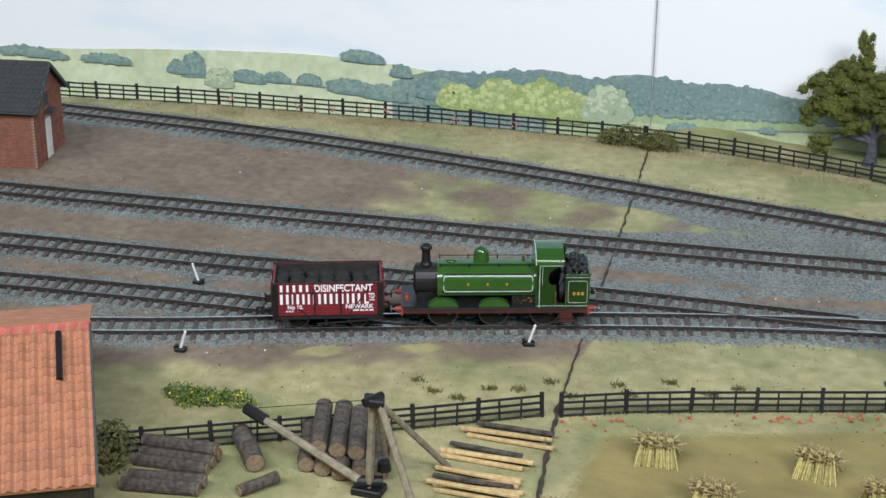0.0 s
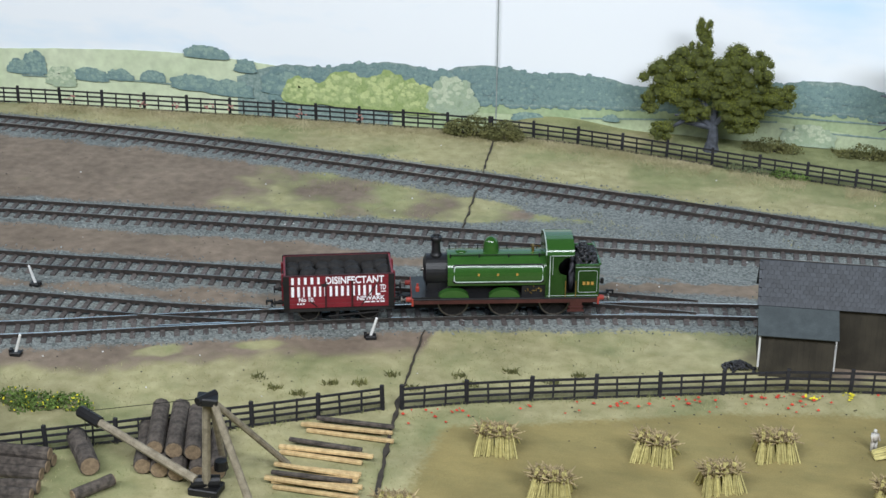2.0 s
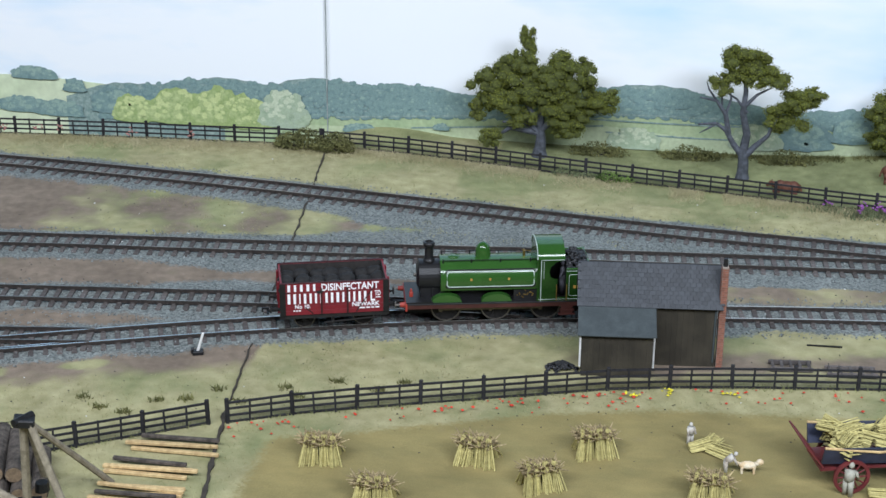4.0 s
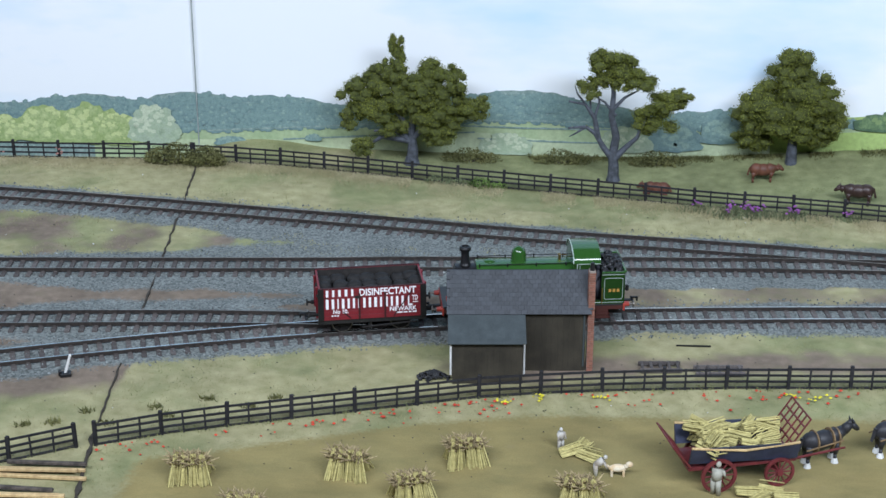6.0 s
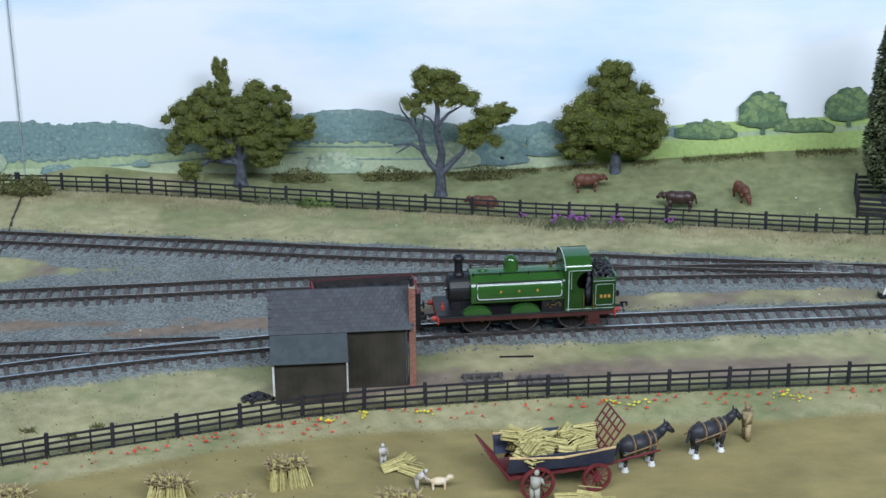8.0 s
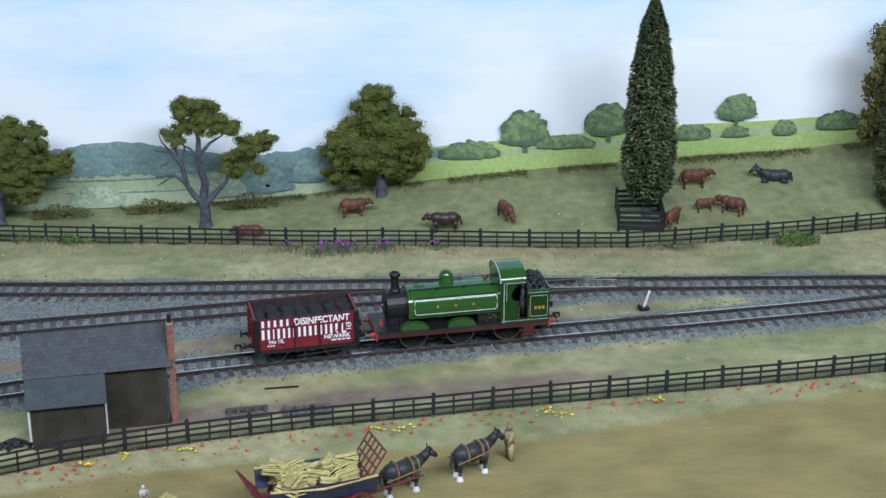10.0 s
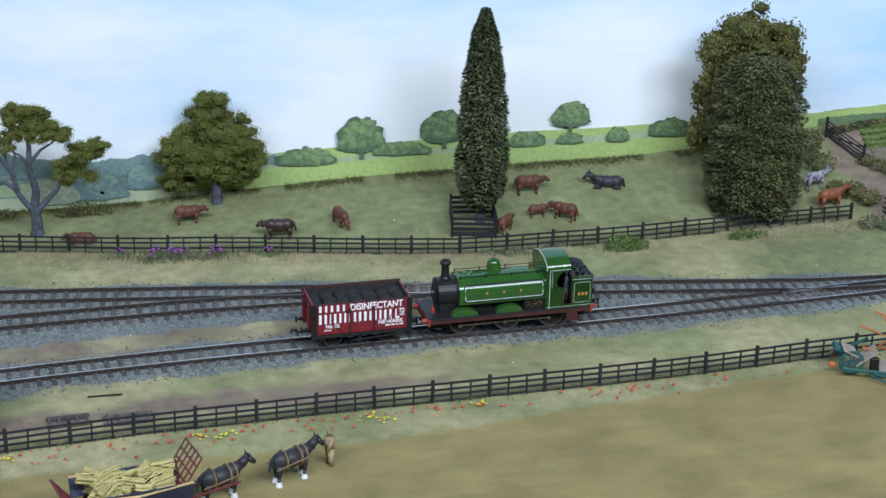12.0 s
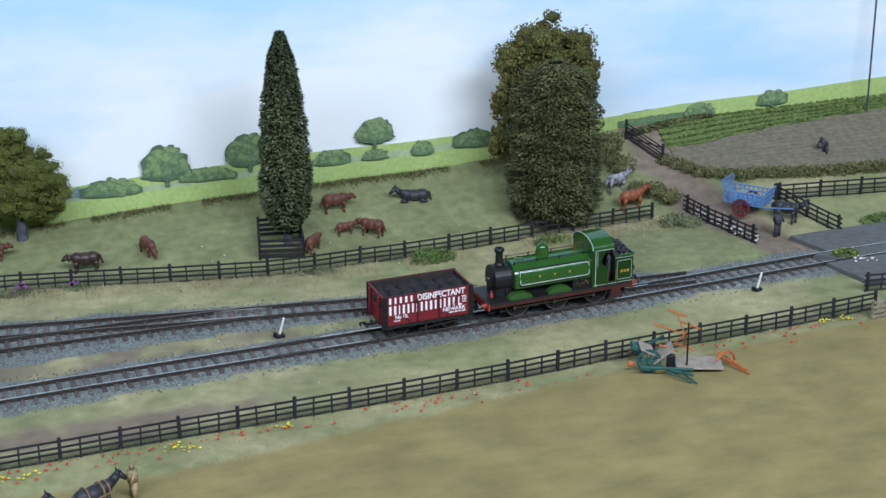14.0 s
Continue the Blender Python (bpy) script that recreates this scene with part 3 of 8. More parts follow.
def backscene():
    sky = bpy.data.materials.new("printed_sky")
    sky.use_nodes = True
    nt = sky.node_tree
    bs = nt.nodes["Principled BSDF"]
    co = nt.nodes.new("ShaderNodeTexCoord")
    mp = nt.nodes.new("ShaderNodeMapping")
    mp.inputs["Scale"].default_value = (2.2, 1, 7.0)
    n = nt.nodes.new("ShaderNodeTexNoise")
    n.inputs["Scale"].default_value, n.inputs["Detail"].default_value, n.inputs["Roughness"].default_value = 1.4, 5, 0.55
    sepp = nt.nodes.new("ShaderNodeSeparateXYZ")
    nt.links.new(co.outputs["Object"], mp.inputs["Vector"])
    nt.links.new(mp.outputs["Vector"], n.inputs["Vector"])
    nt.links.new(co.outputs["Object"], sepp.inputs["Vector"])
    hi = nt.nodes.new("ShaderNodeMapRange")
    hi.inputs["From Min"].default_value, hi.inputs["From Max"].default_value = 0.05, 0.19
    hi.inputs["To Min"].default_value, hi.inputs["To Max"].default_value = -0.12, 0.24
    nt.links.new(sepp.outputs["Z"], hi.inputs["Value"])
    ad = nt.nodes.new("ShaderNodeMath")
    nt.links.new(n.outputs["Fac"], ad.inputs[0])
    nt.links.new(hi.outputs["Result"], ad.inputs[1])
    r = nt.nodes.new("ShaderNodeValToRGB")
    r.color_ramp.elements[0].position, r.color_ramp.elements[1].position = 0.42, 0.68
    r.color_ramp.elements[0].color, r.color_ramp.elements[1].color = (0.86, 0.89, 0.92, 1), (0.50, 0.72, 0.92, 1)
    nt.links.new(ad.outputs[0], r.inputs["Fac"])
    nt.links.new(r.outputs["Color"], bs.inputs["Base Color"])
    bs.inputs["Roughness"].default_value = 0.5
    bs.inputs["Specular IOR Level"].default_value = 0.2
    bd = thing("backdrop", Matrix(), "printed backscene board with pale sky and green hills", "backdrop", kind="structure")
    bm = B()
    box(bm, (0.05, BACK + 0.008, 0.21), (2.5, 0.012, 0.56))
    part("sky_board", bm, sky, bd)

    def print_mat(name, c1, c2, s=60, fine=260):
        return mat(name, c1, c2, s, 0.6, bump=0, fine=fine, spec=0.2, contrast=0.9)

    field = print_mat("printed_pale_field", (0.63, 0.68, 0.50), (0.53, 0.61, 0.41), 22, 120)
    wood = print_mat("printed_far_wood", (0.33, 0.41, 0.38), (0.13, 0.21, 0.20), 300, 900)
    meadow = print_mat("printed_meadow", (0.43, 0.51, 0.31), (0.31, 0.41, 0.24), 50, 300)
    bright = print_mat("printed_bright_field", (0.43, 0.55, 0.19), (0.36, 0.48, 0.17), 26, 300)
    hedge = print_mat("printed_hedge", (0.19, 0.28, 0.14), (0.09, 0.15, 0.08), 330, 1100)
    yellow = print_mat("printed_lime_tree", (0.48, 0.55, 0.27), (0.24, 0.33, 0.13), 330, 1100)
    pale = print_mat("printed_pale_tree", (0.42, 0.50, 0.36), (0.30, 0.39, 0.27), 190, 600)

    wood_deep = print_mat("printed_wood_shade", (0.20, 0.29, 0.29), (0.13, 0.21, 0.22), 300, 900)
    wood_mid = print_mat("printed_wood_mid", (0.23, 0.33, 0.31), (0.16, 0.25, 0.25), 300, 900)
    wood_lit = print_mat("printed_wood_light", (0.29, 0.39, 0.34), (0.22, 0.32, 0.29), 300, 900)
    hedge_deep = print_mat("printed_hedge_shade", (0.12, 0.19, 0.11), (0.07, 0.12, 0.075), 330, 1100)
    hedge_lit = print_mat("printed_hedge_light", (0.25, 0.34, 0.15), (0.18, 0.26, 0.12), 330, 1100)
    yellow_deep = print_mat("printed_lime_shade", (0.36, 0.45, 0.19), (0.27, 0.35, 0.14), 330, 1100)
    yellow_lit = print_mat("printed_lime_light", (0.55, 0.62, 0.30), (0.46, 0.53, 0.24), 330, 1100)
    pale_deep = print_mat("printed_pale_shade", (0.40, 0.48, 0.36), (0.33, 0.41, 0.30), 190, 900)
    pale_lit = print_mat("printed_pale_light", (0.55, 0.61, 0.46), (0.46, 0.53, 0.38), 190, 900)
    tones = {wood: (wood_deep, wood_mid, wood_lit), hedge: (hedge_deep, hedge, hedge_lit), yellow: (yellow_deep, yellow, yellow_lit), pale: (pale_deep, pale, pale_lit)}
    rc = random.Random(17)

    def lobes(name, spots, material):
        """Small uneven leafy touches of the print: (x, z, radius, depth)."""
        verts, faces = [], []
        for x, z, r, d in spots:
            k = len(verts)
            n = 9
            verts.append((x, BACK + 0.001 - d, z))
            for q in range(n):
                a = 2 * math.pi * q / n
                w = r * rc.uniform(0.68, 1.15)
                verts.append((x + w * math.cos(a), BACK + 0.001 - d, z + 0.78 * w * math.sin(a)))
            faces += [(k, k + 1 + q, k + 1 + (q + 1) % n) for q in range(n)]
        me = bpy.data.meshes.new(name)
        me.from_pydata(verts, [], faces)
        me.materials.append(material)
        ob = new(name, me)
        ob.parent = bd

    def woodland(pts, low, rows, size, lift):
        """Tree crowns heaped from the skyline down to the hedge line."""
        f, g = curve_at(pts), curve_at(low)
        sets = ([], [], [])
        depth = lift
        for j in range(rows):
            u = j / rows
            x = pts[0][0]
            while x < pts[-1][0]:
                z = f(x) * (1 - u) + g(x) * u - 0.6 * size + rc.gauss(0, size * 0.3)
                if z > g(x) - size:
                    r = size * rc.uniform(0.6, 1.3)
                    sets[0].append((x, z, r, depth))
                    sets[1].append((x + 0.15 * r, z + 0.25 * r, r * 0.74, depth + 3e-6))
                    if rc.random() < 0.08 + 0.22 * u:
                        sets[2].append((x + rc.uniform(-0.3, 0.4) * r, z + 0.45 * r, r * rc.uniform(0.25, 0.45), depth + 6e-6))
                    depth += 4e-7
                x += size * rc.uniform(0.7, 1.5)
            depth += 8e-6
        for nm, sp, mt in zip(("printed_crown_shade", "printed_crown", "printed_crown_light"), sets, tones[wood]):
            lobes(nm, sp, mt)

    def ridge(name, pts, bottom, lift, material, rough, freq):
        f = curve_at(pts)
        out = []
        for x in np.arange(pts[0][0], pts[-1][0], 0.003):
            out.append((x, f(x) + rough * abs(nz(x, 0.3, freq, lift * 999)) + 0.4 * rough * nz(x, 0.7, freq * 3, lift * 777)))
        bm = B()
        prev = None
        for x, z in out:
            ring = [bm.verts.new((x, BACK + 0.001 - lift, min(bottom, z - 0.001))), bm.verts.new((x, BACK + 0.001 - lift, z))]
            if prev:
                bm.faces.new((prev[0], ring[0], ring[1], prev[1]))
            prev = ring
        part(name, bm, material, bd)

    ridge("printed_hill", ((-1.15, 0.0), (-0.9, 0.008), (-0.83, 0.0125), (-0.75, 0.020), (-0.66, 0.027), (-0.6, 0.030), (-0.53, 0.029), (-0.49, 0.026), (-0.40, 0.018)), -0.06, 0.0004, field, 0.0005, 60)
    ridge("printed_wood", ((-0.53, 0.015), (-0.50, 0.024), (-0.45, 0.030), (-0.39, 0.0365), (-0.365, 0.034), (-0.32, 0.041), (-0.29, 0.0385), (-0.25, 0.0405), (-0.205, 0.035), (-0.16, 0.038), (-0.11, 0.046), (-0.043, 0.049), (0.0, 0.040), (0.06, 0.037), (0.085, 0.040), (0.12, 0.037), (0.17, 0.036), (0.2, 0.036)), -0.05, 0.0006, wood, 0.0035, 45)
    woodland(((-0.50, 0.024), (-0.45, 0.030), (-0.39, 0.0365), (-0.365, 0.034), (-0.32, 0.041), (-0.29, 0.0385), (-0.25, 0.0405), (-0.205, 0.035), (-0.16, 0.038), (-0.11, 0.046), (-0.043, 0.049), (0.0, 0.040), (0.06, 0.037), (0.085, 0.040), (0.12, 0.037), (0.17, 0.036), (0.2, 0.036)), ((-0.50, 0.0), (-0.40, 0.006), (-0.33, 0.010), (-0.21, 0.018), (-0.094, 0.026), (0.05, 0.027), (0.2, 0.035)), 9, 0.0034, 0.00062)
    ridge("printed_meadow", ((-0.40, 0.008), (-0.33, 0.011), (-0.27, 0.0125), (-0.21, 0.019), (-0.15, 0.024), (-0.094, 0.0265), (-0.03, 0.028), (0.05, 0.028), (0.12, 0.032), (0.2, 0.036)), -0.02, 0.0008, meadow, 0.0006, 40)
    lower = print_mat("printed_lower_field", (0.50, 0.57, 0.38), (0.40, 0.48, 0.30), 34, 300)
    ridge("printed_lower_meadow", ((-0.34, 0.003), (-0.25, 0.006), (-0.1, 0.017), (-0.04, 0.012), (0.1, 0.016), (0.2, 0.02)), -0.02, 0.0010, lower, 0.0006, 40)
    ridge("printed_hill", ((0.10, 0.030), (0.168, 0.0375), (0.255, 0.043), (0.316, 0.046), (0.37, 0.0485), (0.43, 0.0495), (0.5, 0.052), (0.6, 0.0545), (0.67, 0.0605), (0.77, 0.064), (0.855, 0.069), (1.1, 0.078)), 0.0, 0.0009, bright, 0.0005, 50)
    ridge("printed_hedge", ((0.16, 0.029), (0.3, 0.0375), (0.42, 0.043), (0.5, 0.047), (0.58, 0.050)), 0.026, 0.0011, meadow, 0.0008, 70)
    ridge("printed_near_field", ((0.12, 0.022), (0.17, 0.026), (0.24, 0.030), (0.3, 0.033), (0.38, 0.0365), (0.45, 0.039), (0.51, 0.042), (0.62, 0.05)), 0.0, 0.0013, bright, 0.0004, 50)
    ridge("printed_far_hedge", ((0.62, 0.0565), (0.67, 0.0595), (0.72, 0.0612), (0.8, 0.0645), (0.9, 0.069), (1.1, 0.077)), 0.05, 0.0007, hedge, 0.0012, 60)
    ridge("printed_field_hedge", ((0.615, 0.0505), (0.66, 0.0535), (0.70, 0.0545)), 0.045, 0.0016, hedge, 0.0015, 120)

    for pts in (((-0.31, 0.0115), (-0.2, 0.0195), (-0.094, 0.0268), (0.0, 0.0285)), ((-0.10, 0.0125), (-0.03, 0.0118), (0.05, 0.0140), (0.12, 0.019)), ((-0.72, 0.0), (-0.62, 0.004), (-0.52, 0.003)), ((-0.25, 0.0065), (-0.17, 0.0125), (-0.10, 0.0175)), ((-0.16, 0.0225), (-0.05, 0.022), (0.06, 0.0245))):
        f = curve_at(pts)
        bm = B()
        prev = None
        for x in np.arange(pts[0][0], pts[-1][0], 0.002):
            ring = [bm.verts.new((x, BACK - 0.0004, f(x) - 0.0008)), bm.verts.new((x, BACK - 0.0004, f(x) + 0.0004 + 0.0011 * abs(nz(x, 0.2, 130, 8))))]
            if prev:
                bm.faces.new((prev[0], ring[0], ring[1], prev[1]))
            prev = ring
        part("printed_hedgerow", bm, wood, bd)

    def blob(cx, z0, z1, w, material, k, trunk=False):
        out, n = [], 36
        hgt = z1 - z0
        foot = z0 + hgt * (0.30 if trunk else 0.14)
        for i in range(n):
            a = math.pi - 2 * math.pi * i / n
            rr = 1 + 0.24 * nz(math.cos(a) * 2 + cx * 37, math.sin(a) * 2, 1.3, k) + 0.14 * nz(math.cos(a) * 7, math.sin(a) * 7 + cx * 11, 1.0, k + 5)
            up = math.sin(a)
            out.append((cx + 0.5 * w * math.cos(a) * rr, foot + (z1 - foot) * up ** 0.8 * rr * 0.95 if up >= 0 else foot + 0.14 * hgt * up * rr))
        if trunk:
            flat("printed_trunk", [(cx - 0.05 * w, z0), (cx + 0.05 * w, z0), (cx + 0.04 * w, foot), (cx - 0.04 * w, foot)], 0.00158 + 0.00005 * k, tones[material][0], bd)
        depth = 0.0016 + 0.00005 * k
        flat("printed_tree", out, depth, tones[material][0], bd)
        touch = ([], [])
        base = z0 + hgt * (0.24 if trunk else 0.06)
        for q in range(110):
            u, v = rc.uniform(-0.92, 0.92), rc.uniform(0.05, 0.90) ** 0.8
            if u * u + v * v > 0.92:
                continue
            r = 0.052 * (w + hgt) * rc.uniform(0.5, 1.2)
            px, pz = cx + 0.5 * w * u, base + (z0 + hgt - base) * v * 0.95
            touch[0].append((px, pz, r, depth + 1e-5 + q * 1e-7))
            if rc.random() < 0.15 + 0.4 * v:
                touch[1].append((px + 0.2 * r, pz + 0.3 * r, r * 0.72, depth + 2e-5 + q * 1e-7))
        lobes("printed_leafage", touch[0], tones[material][1])
        lobes("printed_leafage", touch[1], tones[material][2])

    k = 0
    for cx, z0, z1, w, mt, tr in ((-0.707, 0.001, 0.023, 0.022, wood, 0), (-0.722, 0.001, 0.014, 0.022, wood, 0), (-0.658, 0.0, 0.012, 0.033, wood, 0), (-0.684, -0.007, 0.012, 0.028, pale, 0), (-0.632, 0.003, 0.013, 0.026, wood, 0), (-0.602, 0.004, 0.015, 0.022, wood, 0), (-0.565, 0.0, 0.014, 0.045, wood, 0), (-0.535, -0.002, 0.012, 0.04, wood, 0), (-0.49, 0.003, 0.024, 0.04, wood, 0), (-0.522, 0.019, 0.031, 0.019, wood, 0), (-0.556, 0.028, 0.039, 0.040, wood, 0), (-0.474, -0.003, 0.021, 0.036, yellow, 0), (-0.438, -0.003, 0.028, 0.048, yellow, 0), (-0.402, -0.003, 0.031, 0.052, yellow, 0), (-0.380, -0.003, 0.025, 0.036, yellow, 0), (-0.351, 0.0, 0.033, 0.042, pale, 0),
                                (-0.862, 0.003, 0.011, 0.07, wood, 0), (-0.79, 0.004, 0.0125, 0.05, wood, 0), (-0.078, 0.0, 0.018, 0.042, pale, 0), (0.043, 0.007, 0.032, 0.05, wood, 0), (0.012, 0.005, 0.026, 0.04, pale, 0), (0.082, 0.014, 0.037, 0.028, wood, 0), (-0.226, 0.006, 0.012, 0.013, wood, 0), (-0.291, 0.0, 0.008, 0.026, wood, 0),
                                (0.203, 0.028, 0.043, 0.044, hedge, 0), (0.246, 0.032, 0.066, 0.036, hedge, 1), (0.277, 0.034, 0.045, 0.045, hedge, 0), (0.31, 0.038, 0.070, 0.036, hedge, 1), (0.375, 0.037, 0.050, 0.030, hedge, 0), (0.41, 0.048, 0.073, 0.030, hedge, 1), (0.41, 0.038, 0.047, 0.022, hedge, 0), (0.449, 0.038, 0.051, 0.018, hedge, 0), (0.491, 0.041, 0.057, 0.034, hedge, 0), (0.687, 0.049, 0.062, 0.028, hedge, 0), (0.753, 0.051, 0.067, 0.028, hedge, 1)):
        blob(cx, z0, z1, w, mt, k, bool(tr))
        k += 1
    bm = B()
    box(bm, (-0.3165, BACK - 0.0002, 0.20), (0.0008, 0.0010, 0.54))
    part("board_joint", bm, JOINTM, bd, "grey vertical joint line in the board")


backscene()
fence(fence_yard, -0.54, -0.262, "black tarred post and rail fence beside the timber yard")
fence(fence_front, -0.2605, 0.70, "long black tarred post and rail fence along the cornfield")
fence(fence_back, -0.995, -0.3100, "black tarred post and rail fence against the backscene", zf=lambda x: ground_z(x, fence_back(x)))
fence(fence_back, -0.3130, 0.638, "long black tarred post and rail fence around the pasture", zf=lambda x: ground_z(x, fence_back(x)))


# ---- the train ----
def words(text, size, material, parent, x, z, y, width=None, name="lettering"):
    """A word on a side that faces the yard: x its left end, z its foot."""
    cu = bpy.data.curves.new(name, "FONT")
    cu.body, cu.size, cu.extrude, cu.offset = text, size, 0.00008, size * 0.022
    ob = bpy.data.objects.new(name, cu)
    scene.collection.objects.link(ob)
    me = bpy.data.meshes.new_from_object(ob.evaluated_get(bpy.context.evaluated_depsgraph_get()))
    bpy.data.objects.remove(ob)
    co = np.array([v.co for v in me.vertices])
    k = width / (co[:, 0].max() - co[:, 0].min()) if width else 1.0
    me.transform(Matrix.Translation((x - co[:, 0].min() * k, y, z)) @ pose(0, 0, 0, 90) @ Matrix.Diagonal((k, 1, 1, 1)))
    me.materials.append(material)
    o = new(name, me)
    o.parent = parent
    return o


def bars(widths, h, material, parent, x, z, y, gap, name="lettering_bar"):
    """Plain bars, one for each letter that stands there."""
    bm = B()
    for w in widths:
        if w > 0:
            box(bm, (x + w / 2, y, z + h / 2), (w, 0.00016, h))
        x += abs(w) + gap
    return part(name, bm, material, parent)


def wheelset(parent, x, r, spokes, name="wheelset"):
    bm = B()
    for s in (-1, 1):
        rod(bm, (0, s * 0.0071, 0), (0, s * 0.0084, 0), r * 1.08, r * 1.02, 28)
        for i in range(spokes):
            a = 2 * math.pi * i / spokes
            box(bm, (0.55 * r * math.cos(a), s * 0.0088, 0.55 * r * math.sin(a)), (r * 0.72, 0.0006, 0.0009), Matrix.Rotation(-a, 4, "Y"))
        rod(bm, (0, s * 0.0084, 0), (0, s * 0.0096, 0), r * 0.24, r * 0.2, 12)
        if spokes > 8:
            box(bm, (r * 0.30, s * 0.0089, 0), (r * 0.45, 0.0008, r * 0.35))
    rod(bm, (0, -0.0075, 0), (0, 0.0075, 0), 0.0012, None, 8)
    w = part(name, bm, UNDER, parent)
    for s in (-1, 1):
        bm = B()
        a, b = [], []
        for i in range(28):
            t = 2 * math.pi * i / 28
            for lst, rr, yy in ((a, r, 0.0086), (b, r * 0.92, 0.0086)):
                lst.append(bm.verts.new((rr * math.cos(t), s * (yy + 0.0003), rr * math.sin(t))))
        for i in range(28):
            bm.faces.new((a[i], a[(i + 1) % 28], b[(i + 1) % 28], b[i]))
        bmesh.ops.recalc_face_normals(bm, faces=bm.faces[:])
        bmesh.ops.solidify(bm, geom=bm.faces[:], thickness=0.0005)
        part("tyre", bm, TYRE, w)
    w.location = (x, 0, r)
    return w


def buffer(parent, x, y, z, d, material):
    bm = B()
    rod(bm, (x, y, z), (x + d * 0.0035, y, z), 0.0014, 0.0011, 12)
    rod(bm, (x + d * 0.0035, y, z), (x + d * 0.0052, y, z), 0.0007, None, 8)
    rod(bm, (x + d * 0.0052, y, z), (x + d * 0.0060, y, z), 0.0021, 0.0020, 14)
    return part("buffer", bm, material, parent)


def coupling(parent, x, z, d):
    bm = B()
    box(bm, (x + d * 0.0035, 0, z), (0.007, 0.0022, 0.0008))
    box(bm, (x + d * 0.0072, 0, z), (0.0012, 0.009, 0.0008))
    box(bm, (x + d * 0.0085, 0.001, z + 0.0012), (0.004, 0.0012, 0.0010))
    box(bm, (x + d * 0.0102, 0.001, z + 0.0002), (0.0010, 0.0012, 0.0026))
    return part("coupling_hook", bm, BLACK, parent, "black coupling hook")


def make_wagon():
    wg = thing("open_wagon", Matrix(), "dark red open coal wagon with white lettering, filled with black sacks", "wagon")
    L, W, z0, z1 = 0.0620, 0.0155, 0.0108, 0.0305
    for s in (-1, 1):
        ends = B()
        box(ends, (s * (L / 2 - 0.0005), 0, (z0 + z1) / 2), (0.0010, 2 * W - 0.002, z1 - z0))
        part("end_panel", ends, RED, wg)
        for yy in (-0.0085, 0.0085):
            bm = B()
            box(bm, (s * (L / 2 + 0.0007), yy, (z0 + z1) / 2 - 0.001), (0.0014, 0.0022, z1 - z0), None, 0.0003)
            part("end_stanchion", bm, RED, wg)
        for yy in (-1, 1):
            bm = B()
            box(bm, (s * (L / 2 - 0.0012), yy * (W - 0.0002), (z0 + z1) / 2), (0.0034, 0.0010, z1 - z0 + 0.0002))
            part("corner_plate", bm, BLACK, wg, "black iron corner plate")
    n = 7
    h = (z1 - z0) / n
    for s in (-1, 1):
        for i in range(n):
            bm = B()
            box(bm, (0, s * (W - 0.0006), z0 + h * (i + 0.5)), (L - 0.002, 0.0012, h - 0.00015), None, 0.0001)
            part("side_plank", bm, RED, wg)
        bm = B()
        box(bm, (0, s * (W - 0.0005), z1 + 0.00025), (L, 0.0012, 0.0005))
        part("top_capping", bm, REDDARK, wg)
        bm = B()
        box(bm, (0, s * (W - 0.0015), z0 - 0.0012), (L + 0.001, 0.002, 0.0026))
        part("sole_bar", bm, UNDER, wg)
        for dx in (-0.0075, 0.0075):
            bm = B()
            box(bm, (dx, s * (W + 0.0002), z0 + 0.0085), (0.0011, 0.0004, 0.016))
            part("door_strap", bm, REDDARK, wg)
        bm = B()
        rod(bm, (-0.0125, s * (W + 0.0002), z0 + 0.0008), (-0.0170, s * (W + 0.0002), z0 + 0.0050), 0.0003, None, 6)
        part("side_brace", bm, BLACK, wg)
        bm = B()
        rod(bm, (0.0125, s * (W + 0.0002), z0 + 0.0008), (0.0230, s * (W + 0.0002), z0 + 0.0165), 0.0003, None, 6)
        part("side_brace", bm, BLACK, wg)
        for dx in (-0.0175, 0.0175):
            bm = B()
            prism(bm, [(-0.003, 0.0), (0.003, 0.0), (0.0012, -0.0045), (-0.0012, -0.0045)], -0.0006, 0.0006)
            bmesh.ops.transform(bm, matrix=Matrix.Translation((dx, s * 0.0112, z0 - 0.001)) @ pose(0, 0, 0, 0, 0, 90), verts=bm.verts[:])
            part("axle_guard", bm, UNDER, wg)
            bm = B()
            for q in range(3):
                box(bm, (dx, s * 0.0122, z0 - 0.0014 - 0.0006 * q), (0.0130 - 0.003 * q, 0.0014, 0.0005))
            part("leaf_spring", bm, UNDER, wg)
        bm = B()
        rod(bm, (-0.006, s * 0.0135, 0.0045), (0.026, s * 0.0140, 0.0068), 0.0005, None, 6)
        box(bm, (-0.001, s * 0.0130, 0.0065), (0.0016, 0.001, 0.0065))
        part("brake_lever", bm, UNDER, wg, "dark iron brake lever")
        for d in (-1, 1):
            buffer(wg, d * (L / 2), s * 0.0088, z0 + 0.0015, d, UNDER)
    bm = B()
    box(bm, (0, 0, z0 + 0.0006), (L - 0.002, 2 * W - 0.003, 0.0012))
    part("floor_board", bm, WINTER, wg)
